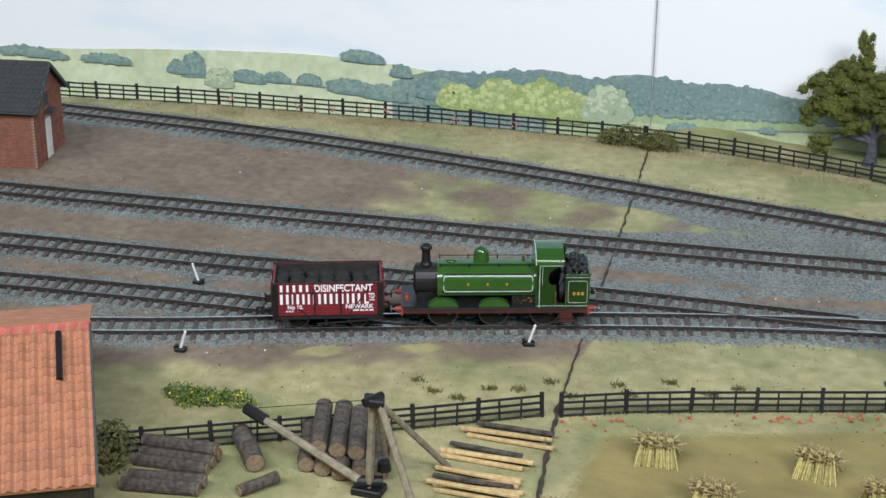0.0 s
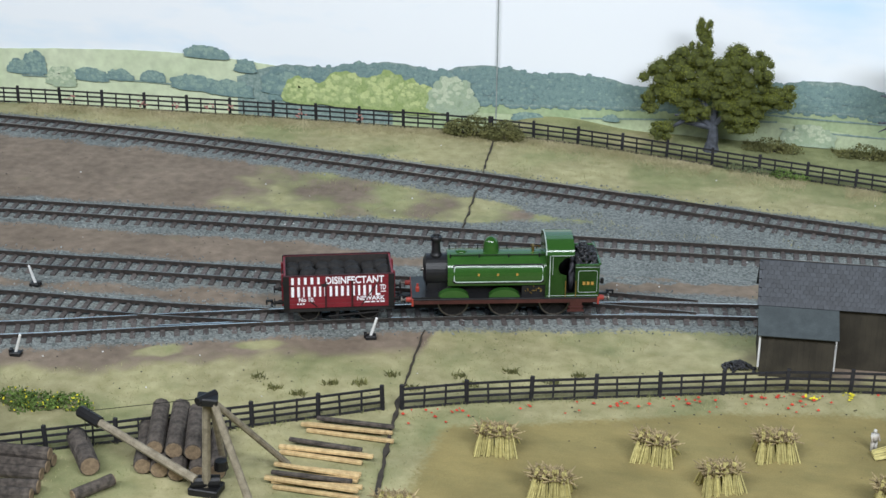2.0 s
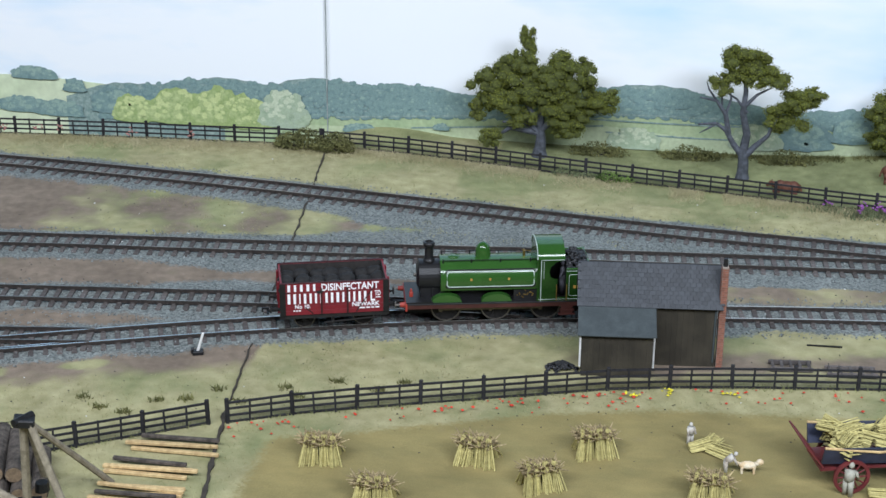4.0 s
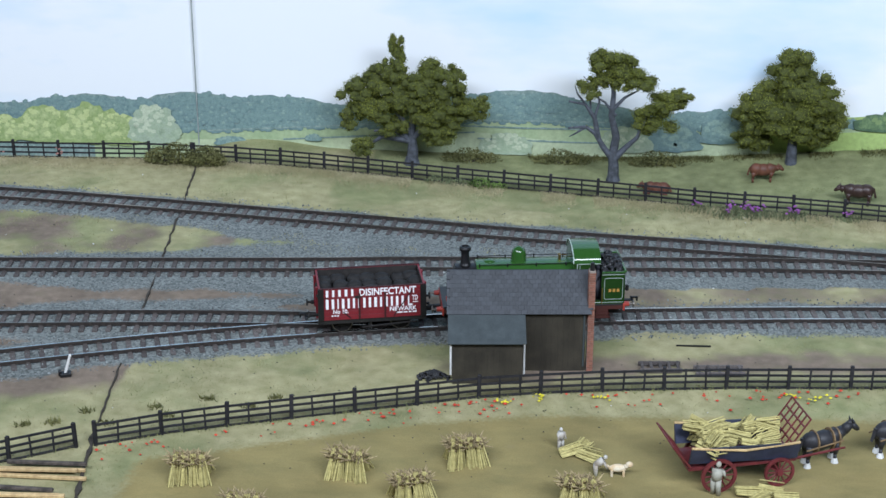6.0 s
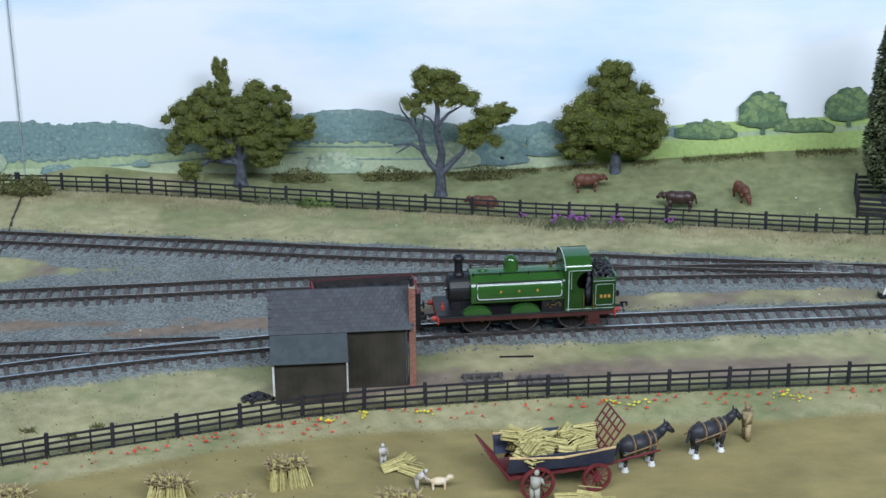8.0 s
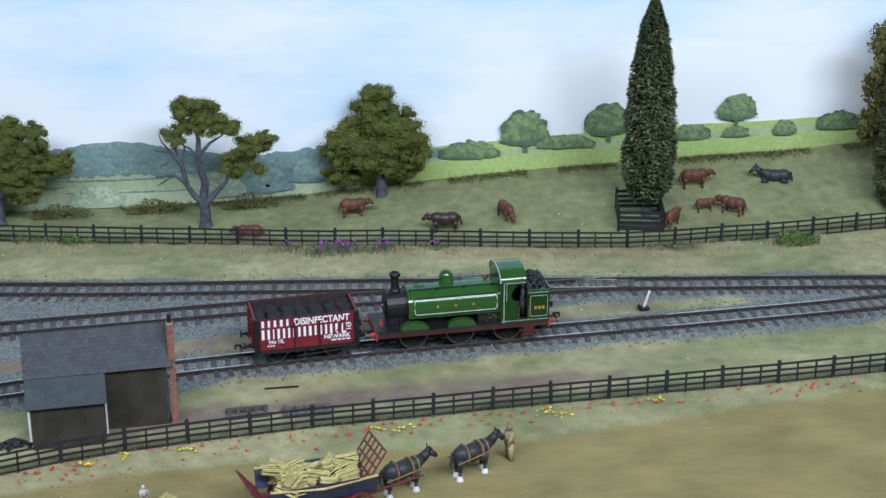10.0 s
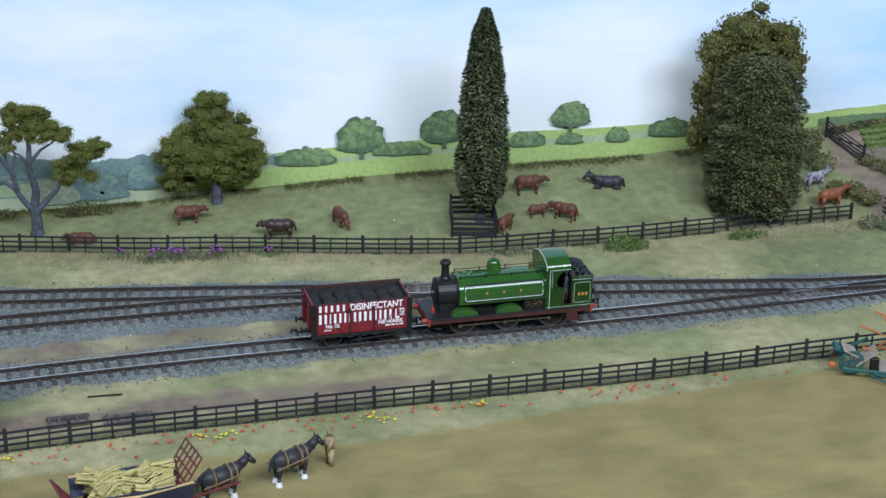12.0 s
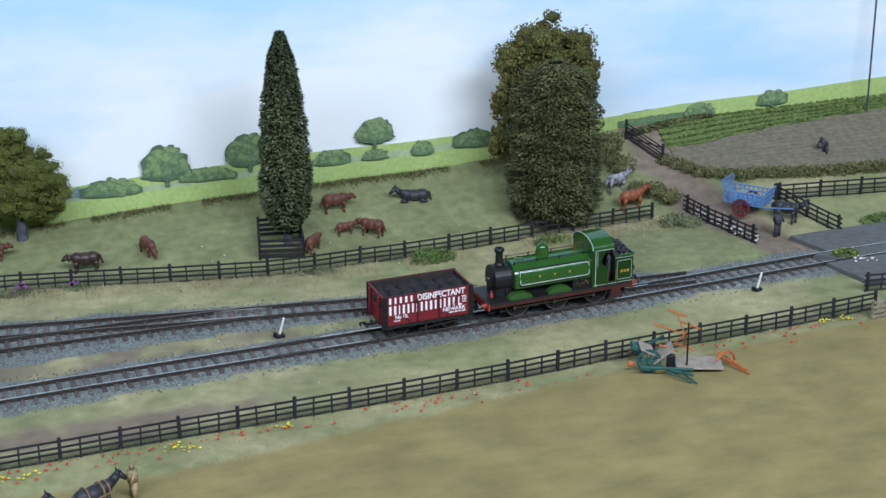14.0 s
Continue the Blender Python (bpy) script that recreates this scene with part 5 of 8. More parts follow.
def shed():
    sh = thing("coal_office", pose(-0.0846, -0.0163, 0, 0, 0, 5.9), "small dark timber shed with slate roof, lean-to and brick chimney", "shed")
    L, D = 0.0778, 0.0405
    e, rz, ry = 0.0364, 0.0563, 0.0309
    y0 = 0.0195
    bm = B()
    prism(bm, [(y0, 0), (D + 0.004, 0), (D + 0.004, e), (ry, rz - 0.001), (y0, e + 0.001)], 0.001, L - 0.0015)
    part("body", bm, PLANK, sh)
    n = 11
    for i in range(n):
        bm = B()
        w = (L - 0.0435) / n
        box(bm, (0.0420 + w * (i + 0.5), y0 - 0.0003, e / 2), (w * 0.985, 0.0007, e))
        part("wall_board", bm, PLANK, sh)
    m = slope((-0.0015, y0 - 0.0025, e - 0.0006), (0, ry - y0 + 0.0025, rz - e + 0.0006), (1, 0, 0))
    ln = math.hypot(ry - y0 + 0.0025, rz - e + 0.0006)
    bm = B()
    box(bm, ((L + 0.003) / 2, ln / 2, -0.0004), (L + 0.003, ln, 0.0012))
    bmesh.ops.transform(bm, matrix=m, verts=bm.verts[:])
    rf = part("roof", bm, SLATE, sh)
    tiles(rf, m @ Matrix.Translation((0, 0, 0.0003)), 25, 10, 0.0032, ln / 10, SLATE, "slate", t=0.0008)
    m2 = slope((L + 0.0015, D + 0.007, e - 0.0006), (0, ry - D - 0.007, rz - e + 0.0006), (-1, 0, 0))
    ln2 = math.hypot(D + 0.007 - ry, rz - e)
    bm = B()
    box(bm, ((L + 0.003) / 2, ln2 / 2, -0.0004), (L + 0.003, ln2, 0.0012))
    bmesh.ops.transform(bm, matrix=m2, verts=bm.verts[:])
    part("rear_roof", bm, SLATE, sh)
    bm = B()
    rod(bm, (-0.0015, ry, rz + 0.0002), (L + 0.0015, ry, rz + 0.0002), 0.0007, None, 8)
    part("ridge_cap", bm, SLATE, sh)
    # lean-to
    yl, el, top = 0.003, 0.0268, 0.0362
    bm = B()
    prism(bm, [(yl, 0), (y0, 0), (y0, top - 0.001), (yl, el)], 0.0015, 0.0405)
    lt = part("lean_to", bm, PLANK, sh)
    for i in range(12):
        bm = B()
        w = 0.0390 / 12
        box(bm, (0.0015 + w * (i + 0.5), yl - 0.0003, el / 2), (w * 0.985, 0.0007, el))
        part("wall_board", bm, PLANK, lt)
    m3 = slope((-0.0008, yl - 0.003, el - 0.0015), (0, y0 - yl + 0.003, top - el + 0.002), (1, 0, 0))
    bm = B()
    box(bm, (0.0215, 0.0112, 0.0004), (0.0432, 0.0224, 0.0010), None, 0.0002)
    bmesh.ops.transform(bm, matrix=m3, verts=bm.verts[:])
    part("felt_roof", bm, FELT, lt, "grey roofing felt")
    for x, ya, z0, z1 in ((0.0006, yl - 0.0008, 0.006, el), (0.0415, yl + 0.004, 0.004, el + 0.001)):
        bm = B()
        rod(bm, (x, ya, z0), (x, ya, z1), 0.0006, None, 8)
        part("rain_pipe", bm, WHITE, sh, "white rain pipe")
    bm = B()
    rod(bm, (L - 0.0025, y0 - 0.0010, 0.003), (L - 0.0025, y0 - 0.0010, e), 0.0005, None, 8)
    part("rain_pipe", bm, FELT, sh)
    # brick chimney stack on the end wall
    bm = B()
    box(bm, (L + 0.0012, y0 + 0.0015, 0.0305), (0.0034, 0.0056, 0.0610))
    ch = part("chimney_stack", bm, MORTAR, sh, "orange brick chimney stack")
    bme = form("brick_form", (0, 0, 0), (0.0016, 0.0004, 0.0011), BRICKP)
    for j in range(44):
        for i in range(2):
            dx = (-0.00085 if i == 0 else 0.00085) + (0.00010 if j % 2 else -0.00010)
            shared("brick", bme, ch, Matrix.Translation((L + 0.0012 + dx * 0.98, y0 - 0.0013, 0.0008 + j * 0.00137)))
        if j > 20:
            shared("brick", bme, ch, Matrix.Translation((L - 0.0006, y0 + 0.0015, 0.0008 + j * 0.00137)) @ pose(0, 0, 0, 0, 0, 90) @ Matrix.Diagonal((2.3, 1, 1, 1)))
        shared("brick", bme, ch, Matrix.Translation((L + 0.0030, y0 + 0.0015, 0.0008 + j * 0.00137)) @ pose(0, 0, 0, 0, 0, 90) @ Matrix.Diagonal((2.3, 1, 1, 1)))
    bm = B()
    rod(bm, (L + 0.0012, y0 + 0.0015, 0.0605), (L + 0.0012, y0 + 0.0015, 0.0655), 0.0014, 0.0011, 12)
    part("chimney_pot", bm, BLACK, ch)


shed()


def brick_store():
    bs = thing("brick_store", pose(-0.714, 0.131, 0, 0, 0, 11.5), "red brick store with dark slate roof and white door", "building")
    W, D, e, rz = 0.13, 0.0595, 0.0465, 0.0705
    bm = B()
    prism(bm, [(0, 0), (D, 0), (D, e), (D / 2, rz), (0, e)], -W, 0)
    wl = part("wall", bm, MORTAR, bs)
    bme = form("brick_form", (0, 0, 0), (0.0029, 0.0004, 0.0009), BRICK)
    n = 0
    for j in range(37):
        for i in range(4):
            x = -0.0018 - 0.0032 * i - (0.0016 if j % 2 else 0)
            shared("brick", bme, wl, Matrix.Translation((x, -0.0001, 0.0008 + j * 0.00122)))
            n += 1
    bmw = B()
    for j in range(37):
        for i in range(4, 40):
            box(bmw, (-0.0018 - 0.0032 * i - (0.0016 if j % 2 else 0), -0.0001, 0.0008 + j * 0.00122), (0.0029, 0.0004, 0.0009))
    tagged(part("brickwork", bmw, BRICK, wl), kind="stuff")
    bmw = B()
    for j in range(56):
        z = 0.0008 + j * 0.00122
        half = D / 2 if z < e else (rz - z) / (rz - e) * D / 2
        for i in range(19):
            y = 0.0016 + 0.0032 * i + (0.0016 if j % 2 else 0)
            if abs(y - D / 2) < half - 0.0012 and not (0.0215 < y < 0.0325 and z < 0.033) and not (0.0225 < y < 0.0315 and 0.038 < z < 0.052):
                box(bmw, (0.0001, y, z), (0.0004, 0.0029, 0.0009))
    tagged(part("gable_brickwork", bmw, BRICK, wl), kind="stuff")
    bm = B()
    box(bm, (0.0003, 0.027, 0.0155), (0.0008, 0.0095, 0.030), None, 0.0002)
    dr = part("door", bm, WHITE, bs, "white painted plank door")
    for i in range(4):
        bm = B()
        box(bm, (0.0008, 0.0232 + 0.0025 * i, 0.0155), (0.0004, 0.0022, 0.029))
        part("door_plank", bm, WHITE, dr)
    bm = B()
    box(bm, (0.0002, 0.027, 0.045), (0.0006, 0.0075, 0.0105))
    part("loft_hatch", bm, FELT, bs, "grey loft hatch")
    bm = B()
    box(bm, (0.003, 0.027, 0.0365), (0.006, 0.010, 0.0018))
    part("hatch_platform", bm, FELT, bs)
    for s, y0, y1 in ((-1, -0.004, D / 2), (1, D + 0.004, D / 2)):
        za = e - 0.003
        up = Vector((0, y1 - y0, rz + 0.001 - za))
        m = slope((-W - 0.003 if s < 0 else 0.004, y0, za), up, (1, 0, 0) if s < 0 else (-1, 0, 0))
        bm = B()
        box(bm, ((W + 0.007) / 2, up.length / 2, 0.0004), (W + 0.007, up.length, 0.0012))
        bmesh.ops.transform(bm, matrix=m, verts=bm.verts[:])
        rf = part("roof", bm, DARKROOF, bs)
        if s < 0:
            tiles(rf, m @ Matrix.Translation((W - 0.045, 0, 0.0012)), 12, 11, 0.0042, up.length / 11, DARKROOF, "slate", t=0.0004)
        bm = B()
        a, b = Vector((0.0046, y0, za - 0.0008)), Vector((0.0046, y1, rz))
        d = b - a
        box(bm, (a + b) / 2, (0.0010, d.length, 0.0026), pose(0, 0, 0, math.degrees(math.atan2(d.z, d.y))))
        part("barge_board", bm, FELT, bs, "pale grey barge board")
    bm = B()
    box(bm, (-W / 2, -0.0042, e - 0.0026), (W + 0.008, 0.001, 0.0018))
    part("gutter", bm, FELT, bs)


brick_store()


def tile_barn():
    # the ridge end and the eaves end of the verge
    tb = thing("tiled_barn", pose(-0.472, -0.2105, 0, 0, 0, 30), "barn with orange clay pantile roof and red ridge", "building")
    W, D, rz, e = 0.16, 0.097, 0.070, 0.036
    bm = B()
    prism(bm, [(-D + 0.006, 0), (D - 0.006, 0), (D - 0.006, e), (0, rz - 0.002), (-D + 0.006, e)], -W, -0.003)
    part("wall", bm, PLANK, tb)
    for s in (-1, 1):
        up = Vector((0, -s * D, rz - e)) if s > 0 else Vector((0, D, rz - e))
        a = (-W - 0.003, -D, e) if s < 0 else (0.0, D, e)
        m = slope(a, (0, D, rz - e) if s < 0 else (0, -D, rz - e), (1, 0, 0) if s < 0 else (-1, 0, 0))
        ln = math.hypot(D, rz - e)
        bm = B()
        box(bm, ((W + 0.003) / 2, ln / 2, -0.0004), (W + 0.003, ln, 0.0012))
        bmesh.ops.transform(bm, matrix=m, verts=bm.verts[:])
        rf = part("roof", bm, TILE, tb)
        if s < 0:
            w = 0.0056
            tiles(rf, m @ Matrix.Translation((W + 0.003 - 10 * w, 0, 0.0007)), 10, 18, w, ln / 18, TILE, "pantile", True)
    bm = B()
    prism(bm, [(-0.0045, rz - 0.0006), (0, rz + 0.0018), (0.0045, rz - 0.0006)], -W - 0.003, 0.001)
    part("ridge_tile", bm, RIDGE, tb, "red ridge tiles")
    bm = B()
    m = slope((0.0, -D, e), (0, D, rz - e), (1, 0, 0))
    box(bm, (0.0006, 0.0515, 0.0), (0.0012, 0.103, 0.0030))
    bmesh.ops.transform(bm, matrix=m, verts=bm.verts[:])
    part("verge_board", bm, FELT, tb, "pale verge board")
    bm = B()
    m = slope((-0.0145, -0.036, 0.0578), (0, D, rz - e), (1, 0, 0))
    rod(bm, (0, 0, 0.002), (0, 0.031, 0.002), 0.0016, None, 10)
    bmesh.ops.transform(bm, matrix=m, verts=bm.verts[:])
    part("roof_vent", bm, BLACK, tb, "black strip standing on the tiles")


tile_barn()


# ---- leaves, trees, bushes ----
def leaf_mesh(name, blobs, count, size, seed, droop=0.0, inner=0.55):
    """Many small bent leaves over the skins of uneven clumps (centre, radii)."""
    rnd = np.random.default_rng(seed)
    area = np.array([max(r) ** 2 for c, r in blobs])
    pick = rnd.choice(len(blobs), count, p=area / area.sum())
    cs, rs = np.array([c for c, r in blobs])[pick], np.array([r for c, r in blobs])[pick]

    def unit(v):
        return v / np.linalg.norm(v, axis=1)[:, None]

    d = unit(rnd.normal(size=(count, 3)))
    lump = np.array([1 + 0.32 * noise.noise(Vector((e[0] * 2.3 + c[0] * 90, e[1] * 2.3, e[2] * 2.3 + c[2] * 90))) + 0.18 * noise.noise(Vector((e[0] * 6 + c[0] * 200, e[1] * 6, e[2] * 6))) for e, c in zip(d.tolist(), cs.tolist())])
    p = cs + d * rs * ((inner + (1 - inner) * rnd.random(count) ** 0.4) * lump)[:, None]
    a = rnd.normal(size=(count, 3))
    a -= d * (a * d).sum(axis=1)[:, None] * 0.5
    a[:, 2] -= droop
    a = unit(a)
    b = unit(np.cross(a, d + 0.6 * rnd.normal(size=(count, 3))))
    t = (size * rnd.uniform(0.6, 1.4, count))[:, None]
    n = np.cross(a, b) * t * 0.25
    verts = np.stack([p - a * t, p + b * t * 0.6 + n, p + a * t, p - b * t * 0.6 + n], axis=1).reshape(-1, 3).tolist()
    faces = np.arange(count * 4).reshape(-1, 4).tolist()
    me = bpy.data.meshes.new(name)
    me.from_pydata(verts, [], faces)
    return me


def clumped(blobs, n, share, seed):
    """Break each clump up into smaller tufts that stand out of its skin."""
    rnd = random.Random(seed)
    out = []
    for c, r in blobs:
        for q in range(n):
            d = Vector((rnd.gauss(0, 1), rnd.gauss(0, 1), rnd.gauss(0, 1))).normalized()
            u = rnd.uniform(0.55, 0.92)
            k = share * rnd.uniform(0.7, 1.35)
            out.append((tuple(c[i] + d[i] * r[i] * u for i in range(3)), tuple(v * k for v in r)))
    return out


def add_leaves(name, blobs, count, size, seed, material, parent, label="", core=0.0, tufts=0, **kw):
    if tufts:
        blobs = [(c, tuple(v * 0.55 for v in r)) for c, r in blobs] + clumped(blobs, tufts, 0.34, seed)
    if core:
        # added solid balls in the dark core colour, imitating shade behind the leaves
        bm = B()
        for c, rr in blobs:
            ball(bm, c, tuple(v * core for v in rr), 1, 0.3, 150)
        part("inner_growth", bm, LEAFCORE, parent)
    me = leaf_mesh(name, blobs, count, size, seed, **kw)
    me.materials.append(material)
    ob = new(name, me)
    ob.parent = parent
    if label:
        ob["label"] = label
    return ob


def limb(bm, pts, r0, r1):
    n = len(pts) - 1
    for i in range(n):
        a, b = r0 + (r1 - r0) * i / n, r0 + (r1 - r0) * (i + 1) / n
        rod(bm, pts[i], pts[i + 1], a, b, 8)


def tree_broad():
    x, y = -0.147, 0.342
    tr = thing("tree", pose(x, y, 0.0), "broad model tree with olive foliage and a grey trunk", "tree", "model trees")
    bm = B()
    limb(bm, [(0, 0, -0.002), (0.0005, 0, 0.012), (0, 0, 0.024), (0.001, 0, 0.05)], 0.0048, 0.002)
    rod(bm, (0, 0, -0.002), (0, 0, 0.006), 0.0068, 0.0045, 9)
    part("trunk", bm, TRUNK, tr, "grey painted trunk")
    for pts in ([(0, 0, 0.018), (-0.014, -0.002, 0.028), (-0.028, -0.003, 0.026)], [(0, 0, 0.02), (0.014, -0.003, 0.034), (0.03, 0, 0.042)], [(0, 0, 0.024), (-0.012, 0, 0.042), (-0.02, 0, 0.06)], [(0, 0, 0.03), (0.01, 0.002, 0.05), (0.012, 0, 0.07)], [(0, 0, 0.018), (-0.022, -0.004, 0.022), (-0.034, -0.004, 0.014)]):
        bm = B()
        limb(bm, pts, 0.0026, 0.0008)
        part("limb", bm, TRUNK, tr)
    blobs = [((-0.011, 0, 0.086), (0.0075, 0.007, 0.013)), ((-0.014, -0.001, 0.073), (0.012, 0.010, 0.011)), ((-0.026, -0.002, 0.066), (0.014, 0.012, 0.012)), ((-0.038, -0.002, 0.056), (0.016, 0.012, 0.014)), ((0.018, 0, 0.072), (0.018, 0.012, 0.012)), ((0.031, -0.001, 0.060), (0.013, 0.012, 0.014)), ((0.004, -0.005, 0.060), (0.016, 0.012, 0.014)), ((-0.024, -0.004, 0.044), (0.020, 0.012, 0.012)), ((0.036, -0.002, 0.042), (0.019, 0.013, 0.010)), ((0.018, -0.005, 0.038), (0.017, 0.012, 0.012)), ((0.050, 0, 0.048), (0.009, 0.009, 0.007)), ((-0.036, -0.005, 0.014), (0.010, 0.009, 0.009)), ((0.022, -0.004, 0.025), (0.014, 0.010, 0.010)), ((-0.014, -0.004, 0.031), (0.012, 0.009, 0.008)), ((-0.046, -0.002, 0.036), (0.010, 0.009, 0.010)), ((0.002, -0.006, 0.046), (0.016, 0.010, 0.011)), ((-0.010, -0.004, 0.060), (0.015, 0.011, 0.012)), ((0.016, -0.004, 0.054), (0.014, 0.010, 0.010))]
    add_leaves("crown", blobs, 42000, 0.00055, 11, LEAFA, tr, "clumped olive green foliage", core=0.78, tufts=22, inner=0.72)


def tree_bare():
    x, y = 0.0035, 0.3195
    tr = thing("tree", pose(x, y, 0.0002), "half-bare model tree with grey limbs and olive clumps", "tree", "model trees")
    bm = B()
    limb(bm, [(0, 0, -0.002), (0, 0, 0.012), (-0.001, 0, 0.02), (0.001, 0, 0.034), (-0.003, 0, 0.05), (-0.002, 0, 0.066), (-0.004, 0, 0.085)], 0.0044, 0.0012)
    rod(bm, (0, 0, -0.002), (0, 0, 0.005), 0.006, 0.0042, 9)
    part("trunk", bm, TRUNK, tr, "blue-grey bare trunk")
    for pts, r in (([(0, 0, 0.016), (-0.008, 0, 0.026), (-0.014, 0, 0.036), (-0.021, 0, 0.041), (-0.034, -0.001, 0.040)], 0.0026), ([(-0.012, 0, 0.033), (-0.015, 0, 0.048), (-0.022, 0, 0.058), (-0.034, 0, 0.060)], 0.0022), ([(0, 0, 0.017), (0.008, 0, 0.026), (0.016, 0, 0.034), (0.022, 0, 0.05)], 0.0028), ([(-0.015, 0, 0.048), (-0.012, 0, 0.06), (-0.013, 0, 0.066)], 0.0012), ([(-0.021, 0, 0.041), (-0.028, 0, 0.036), (-0.033, 0, 0.033)], 0.0010), ([(-0.022, 0, 0.058), (-0.028, 0, 0.066), (-0.030, 0, 0.072)], 0.0009), ([(-0.002, 0, 0.055), (0.006, 0, 0.064), (0.016, 0, 0.07)], 0.0016), ([(0, 0, 0.05), (-0.008, 0, 0.06), (-0.018, 0, 0.066)], 0.0012), ([(-0.018, 0, 0.055), (-0.020, 0, 0.074), (-0.024, 0, 0.079)], 0.0008)):
        bm = B()
        limb(bm, pts, r, r * 0.3)
        part("limb", bm, TRUNK, tr)
    blobs = [((-0.009, 0, 0.089), (0.013, 0.010, 0.011)), ((0.004, 0, 0.086), (0.011, 0.010, 0.012)), ((-0.018, 0, 0.071), (0.010, 0.009, 0.009)), ((0.014, 0, 0.077), (0.015, 0.011, 0.009)), ((0.028, 0, 0.047), (0.017, 0.012, 0.010)), ((0.036, 0, 0.060), (0.014, 0.011, 0.009)), ((0.045, 0, 0.066), (0.009, 0.009, 0.006)), ((-0.002, 0, 0.078), (0.010, 0.009, 0.008))]
    add_leaves("crown", blobs, 24000, 0.00055, 12, LEAFA, tr, "sparse olive clumps of foliage", core=0.78, tufts=22, inner=0.72)


def tree_dense():
    tr = thing("tree", pose(0.132, 0.352, 0.0068) @ Matrix.Scale(1.09, 4), "dense rounded model tree with dark olive foliage", "tree", "model trees")
    bm = B()
    limb(bm, [(0.002, 0, -0.002), (0.002, 0, 0.015), (0, 0, 0.05)], 0.0042, 0.002)
    part("trunk", bm, TRUNK, tr, "blue-grey trunk")
    blobs = [((0.001, 0, 0.071), (0.014, 0.009, 0.011)), ((-0.006, 0, 0.060), (0.016, 0.011, 0.012)), ((0.012, 0, 0.056), (0.014, 0.011, 0.012)), ((-0.018, 0, 0.045), (0.017, 0.012, 0.014)), ((0.020, -0.002, 0.044), (0.019, 0.012, 0.012)), ((0.000, -0.004, 0.043), (0.022, 0.012, 0.016)), ((-0.024, 0, 0.030), (0.015, 0.011, 0.013)), ((0.024, 0, 0.032), (0.014, 0.011, 0.011)), ((0.000, -0.004, 0.030), (0.022, 0.012, 0.012)), ((-0.024, 0.003, 0.017), (0.015, 0.009, 0.010)), ((0.019, 0.004, 0.019), (0.013, 0.009, 0.008))]
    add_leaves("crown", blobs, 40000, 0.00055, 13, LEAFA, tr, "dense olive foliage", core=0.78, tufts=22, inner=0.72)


def conifer(x, y, h, profile, count, leaf, material, seed, label, base_z):
    tr = thing("tree", pose(x, y, base_z), label, "tree", "model trees")
    bm = B()
    limb(bm, [(0, 0, -0.002), (0, 0, h * 0.5), (0, 0, h * 0.92)], 0.0036, 0.0008)
    part("trunk", bm, TRUNK, tr)
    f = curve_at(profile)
    # added dark solid within the needles, its colour standing in for inner shade
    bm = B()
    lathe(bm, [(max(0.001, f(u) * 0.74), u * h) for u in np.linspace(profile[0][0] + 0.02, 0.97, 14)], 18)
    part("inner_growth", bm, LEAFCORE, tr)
    rnd = np.random.default_rng(seed)
    verts, faces = [], []
    for k in range(count):
        u = rnd.random() ** 1.05
        z = profile[0][0] * h + u * h * (1 - profile[0][0])
        rr = f(z / h) * (0.62 + 0.38 * rnd.random() ** 0.35)
        a = rnd.uniform(0, 2 * math.pi)
        rr *= 1 + 0.22 * noise.noise(Vector((math.cos(a) * 2.2, math.sin(a) * 2.2, z * 110 + seed)))
        d = Vector((math.cos(a), math.sin(a), 0))
        p = d * rr + Vector((0, 0, z))
        out = (d + Vector((0, 0, rnd.uniform(-0.45, 0.45))) + Vector(rnd.normal(size=3)) * 0.22).normalized()
        side = out.cross(Vector((0, 0, 1))).normalized()
        up = side.cross(out)
        s = leaf * rnd.uniform(0.65, 1.25)
        i = len(verts)
        verts += [tuple(p - out * s), tuple(p + side * s * 0.55 + up * s * 0.2), tuple(p + out * s), tuple(p - side * s * 0.55 + up * s * 0.2)]
        faces.append((i, i + 1, i + 2, i + 3))
    me = bpy.data.meshes.new("crown")
    me.from_pydata(verts, [], faces)
    me.materials.append(material)
    ob = new("crown", me)
    ob.parent = tr
    return tr


tree_broad()
tree_bare()
tree_dense()
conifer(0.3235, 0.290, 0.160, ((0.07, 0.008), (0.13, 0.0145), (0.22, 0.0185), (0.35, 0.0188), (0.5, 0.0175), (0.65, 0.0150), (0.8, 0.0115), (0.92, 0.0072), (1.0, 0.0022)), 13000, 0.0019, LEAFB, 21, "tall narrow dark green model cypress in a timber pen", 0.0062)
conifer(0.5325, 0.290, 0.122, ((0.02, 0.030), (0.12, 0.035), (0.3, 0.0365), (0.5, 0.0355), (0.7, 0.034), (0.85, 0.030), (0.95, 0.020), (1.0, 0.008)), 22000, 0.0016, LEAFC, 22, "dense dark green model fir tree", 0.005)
bt = thing("tree", pose(0.5345, 0.322, 0.011), "tall rounded model tree with brownish olive leaves", "tree", "model trees")
bmt = B()
limb(bmt, [(0, 0, -0.002), (0, 0, 0.06), (0.002, 0, 0.12)], 0.005, 0.0015)
part("trunk", bmt, TRUNK, bt)
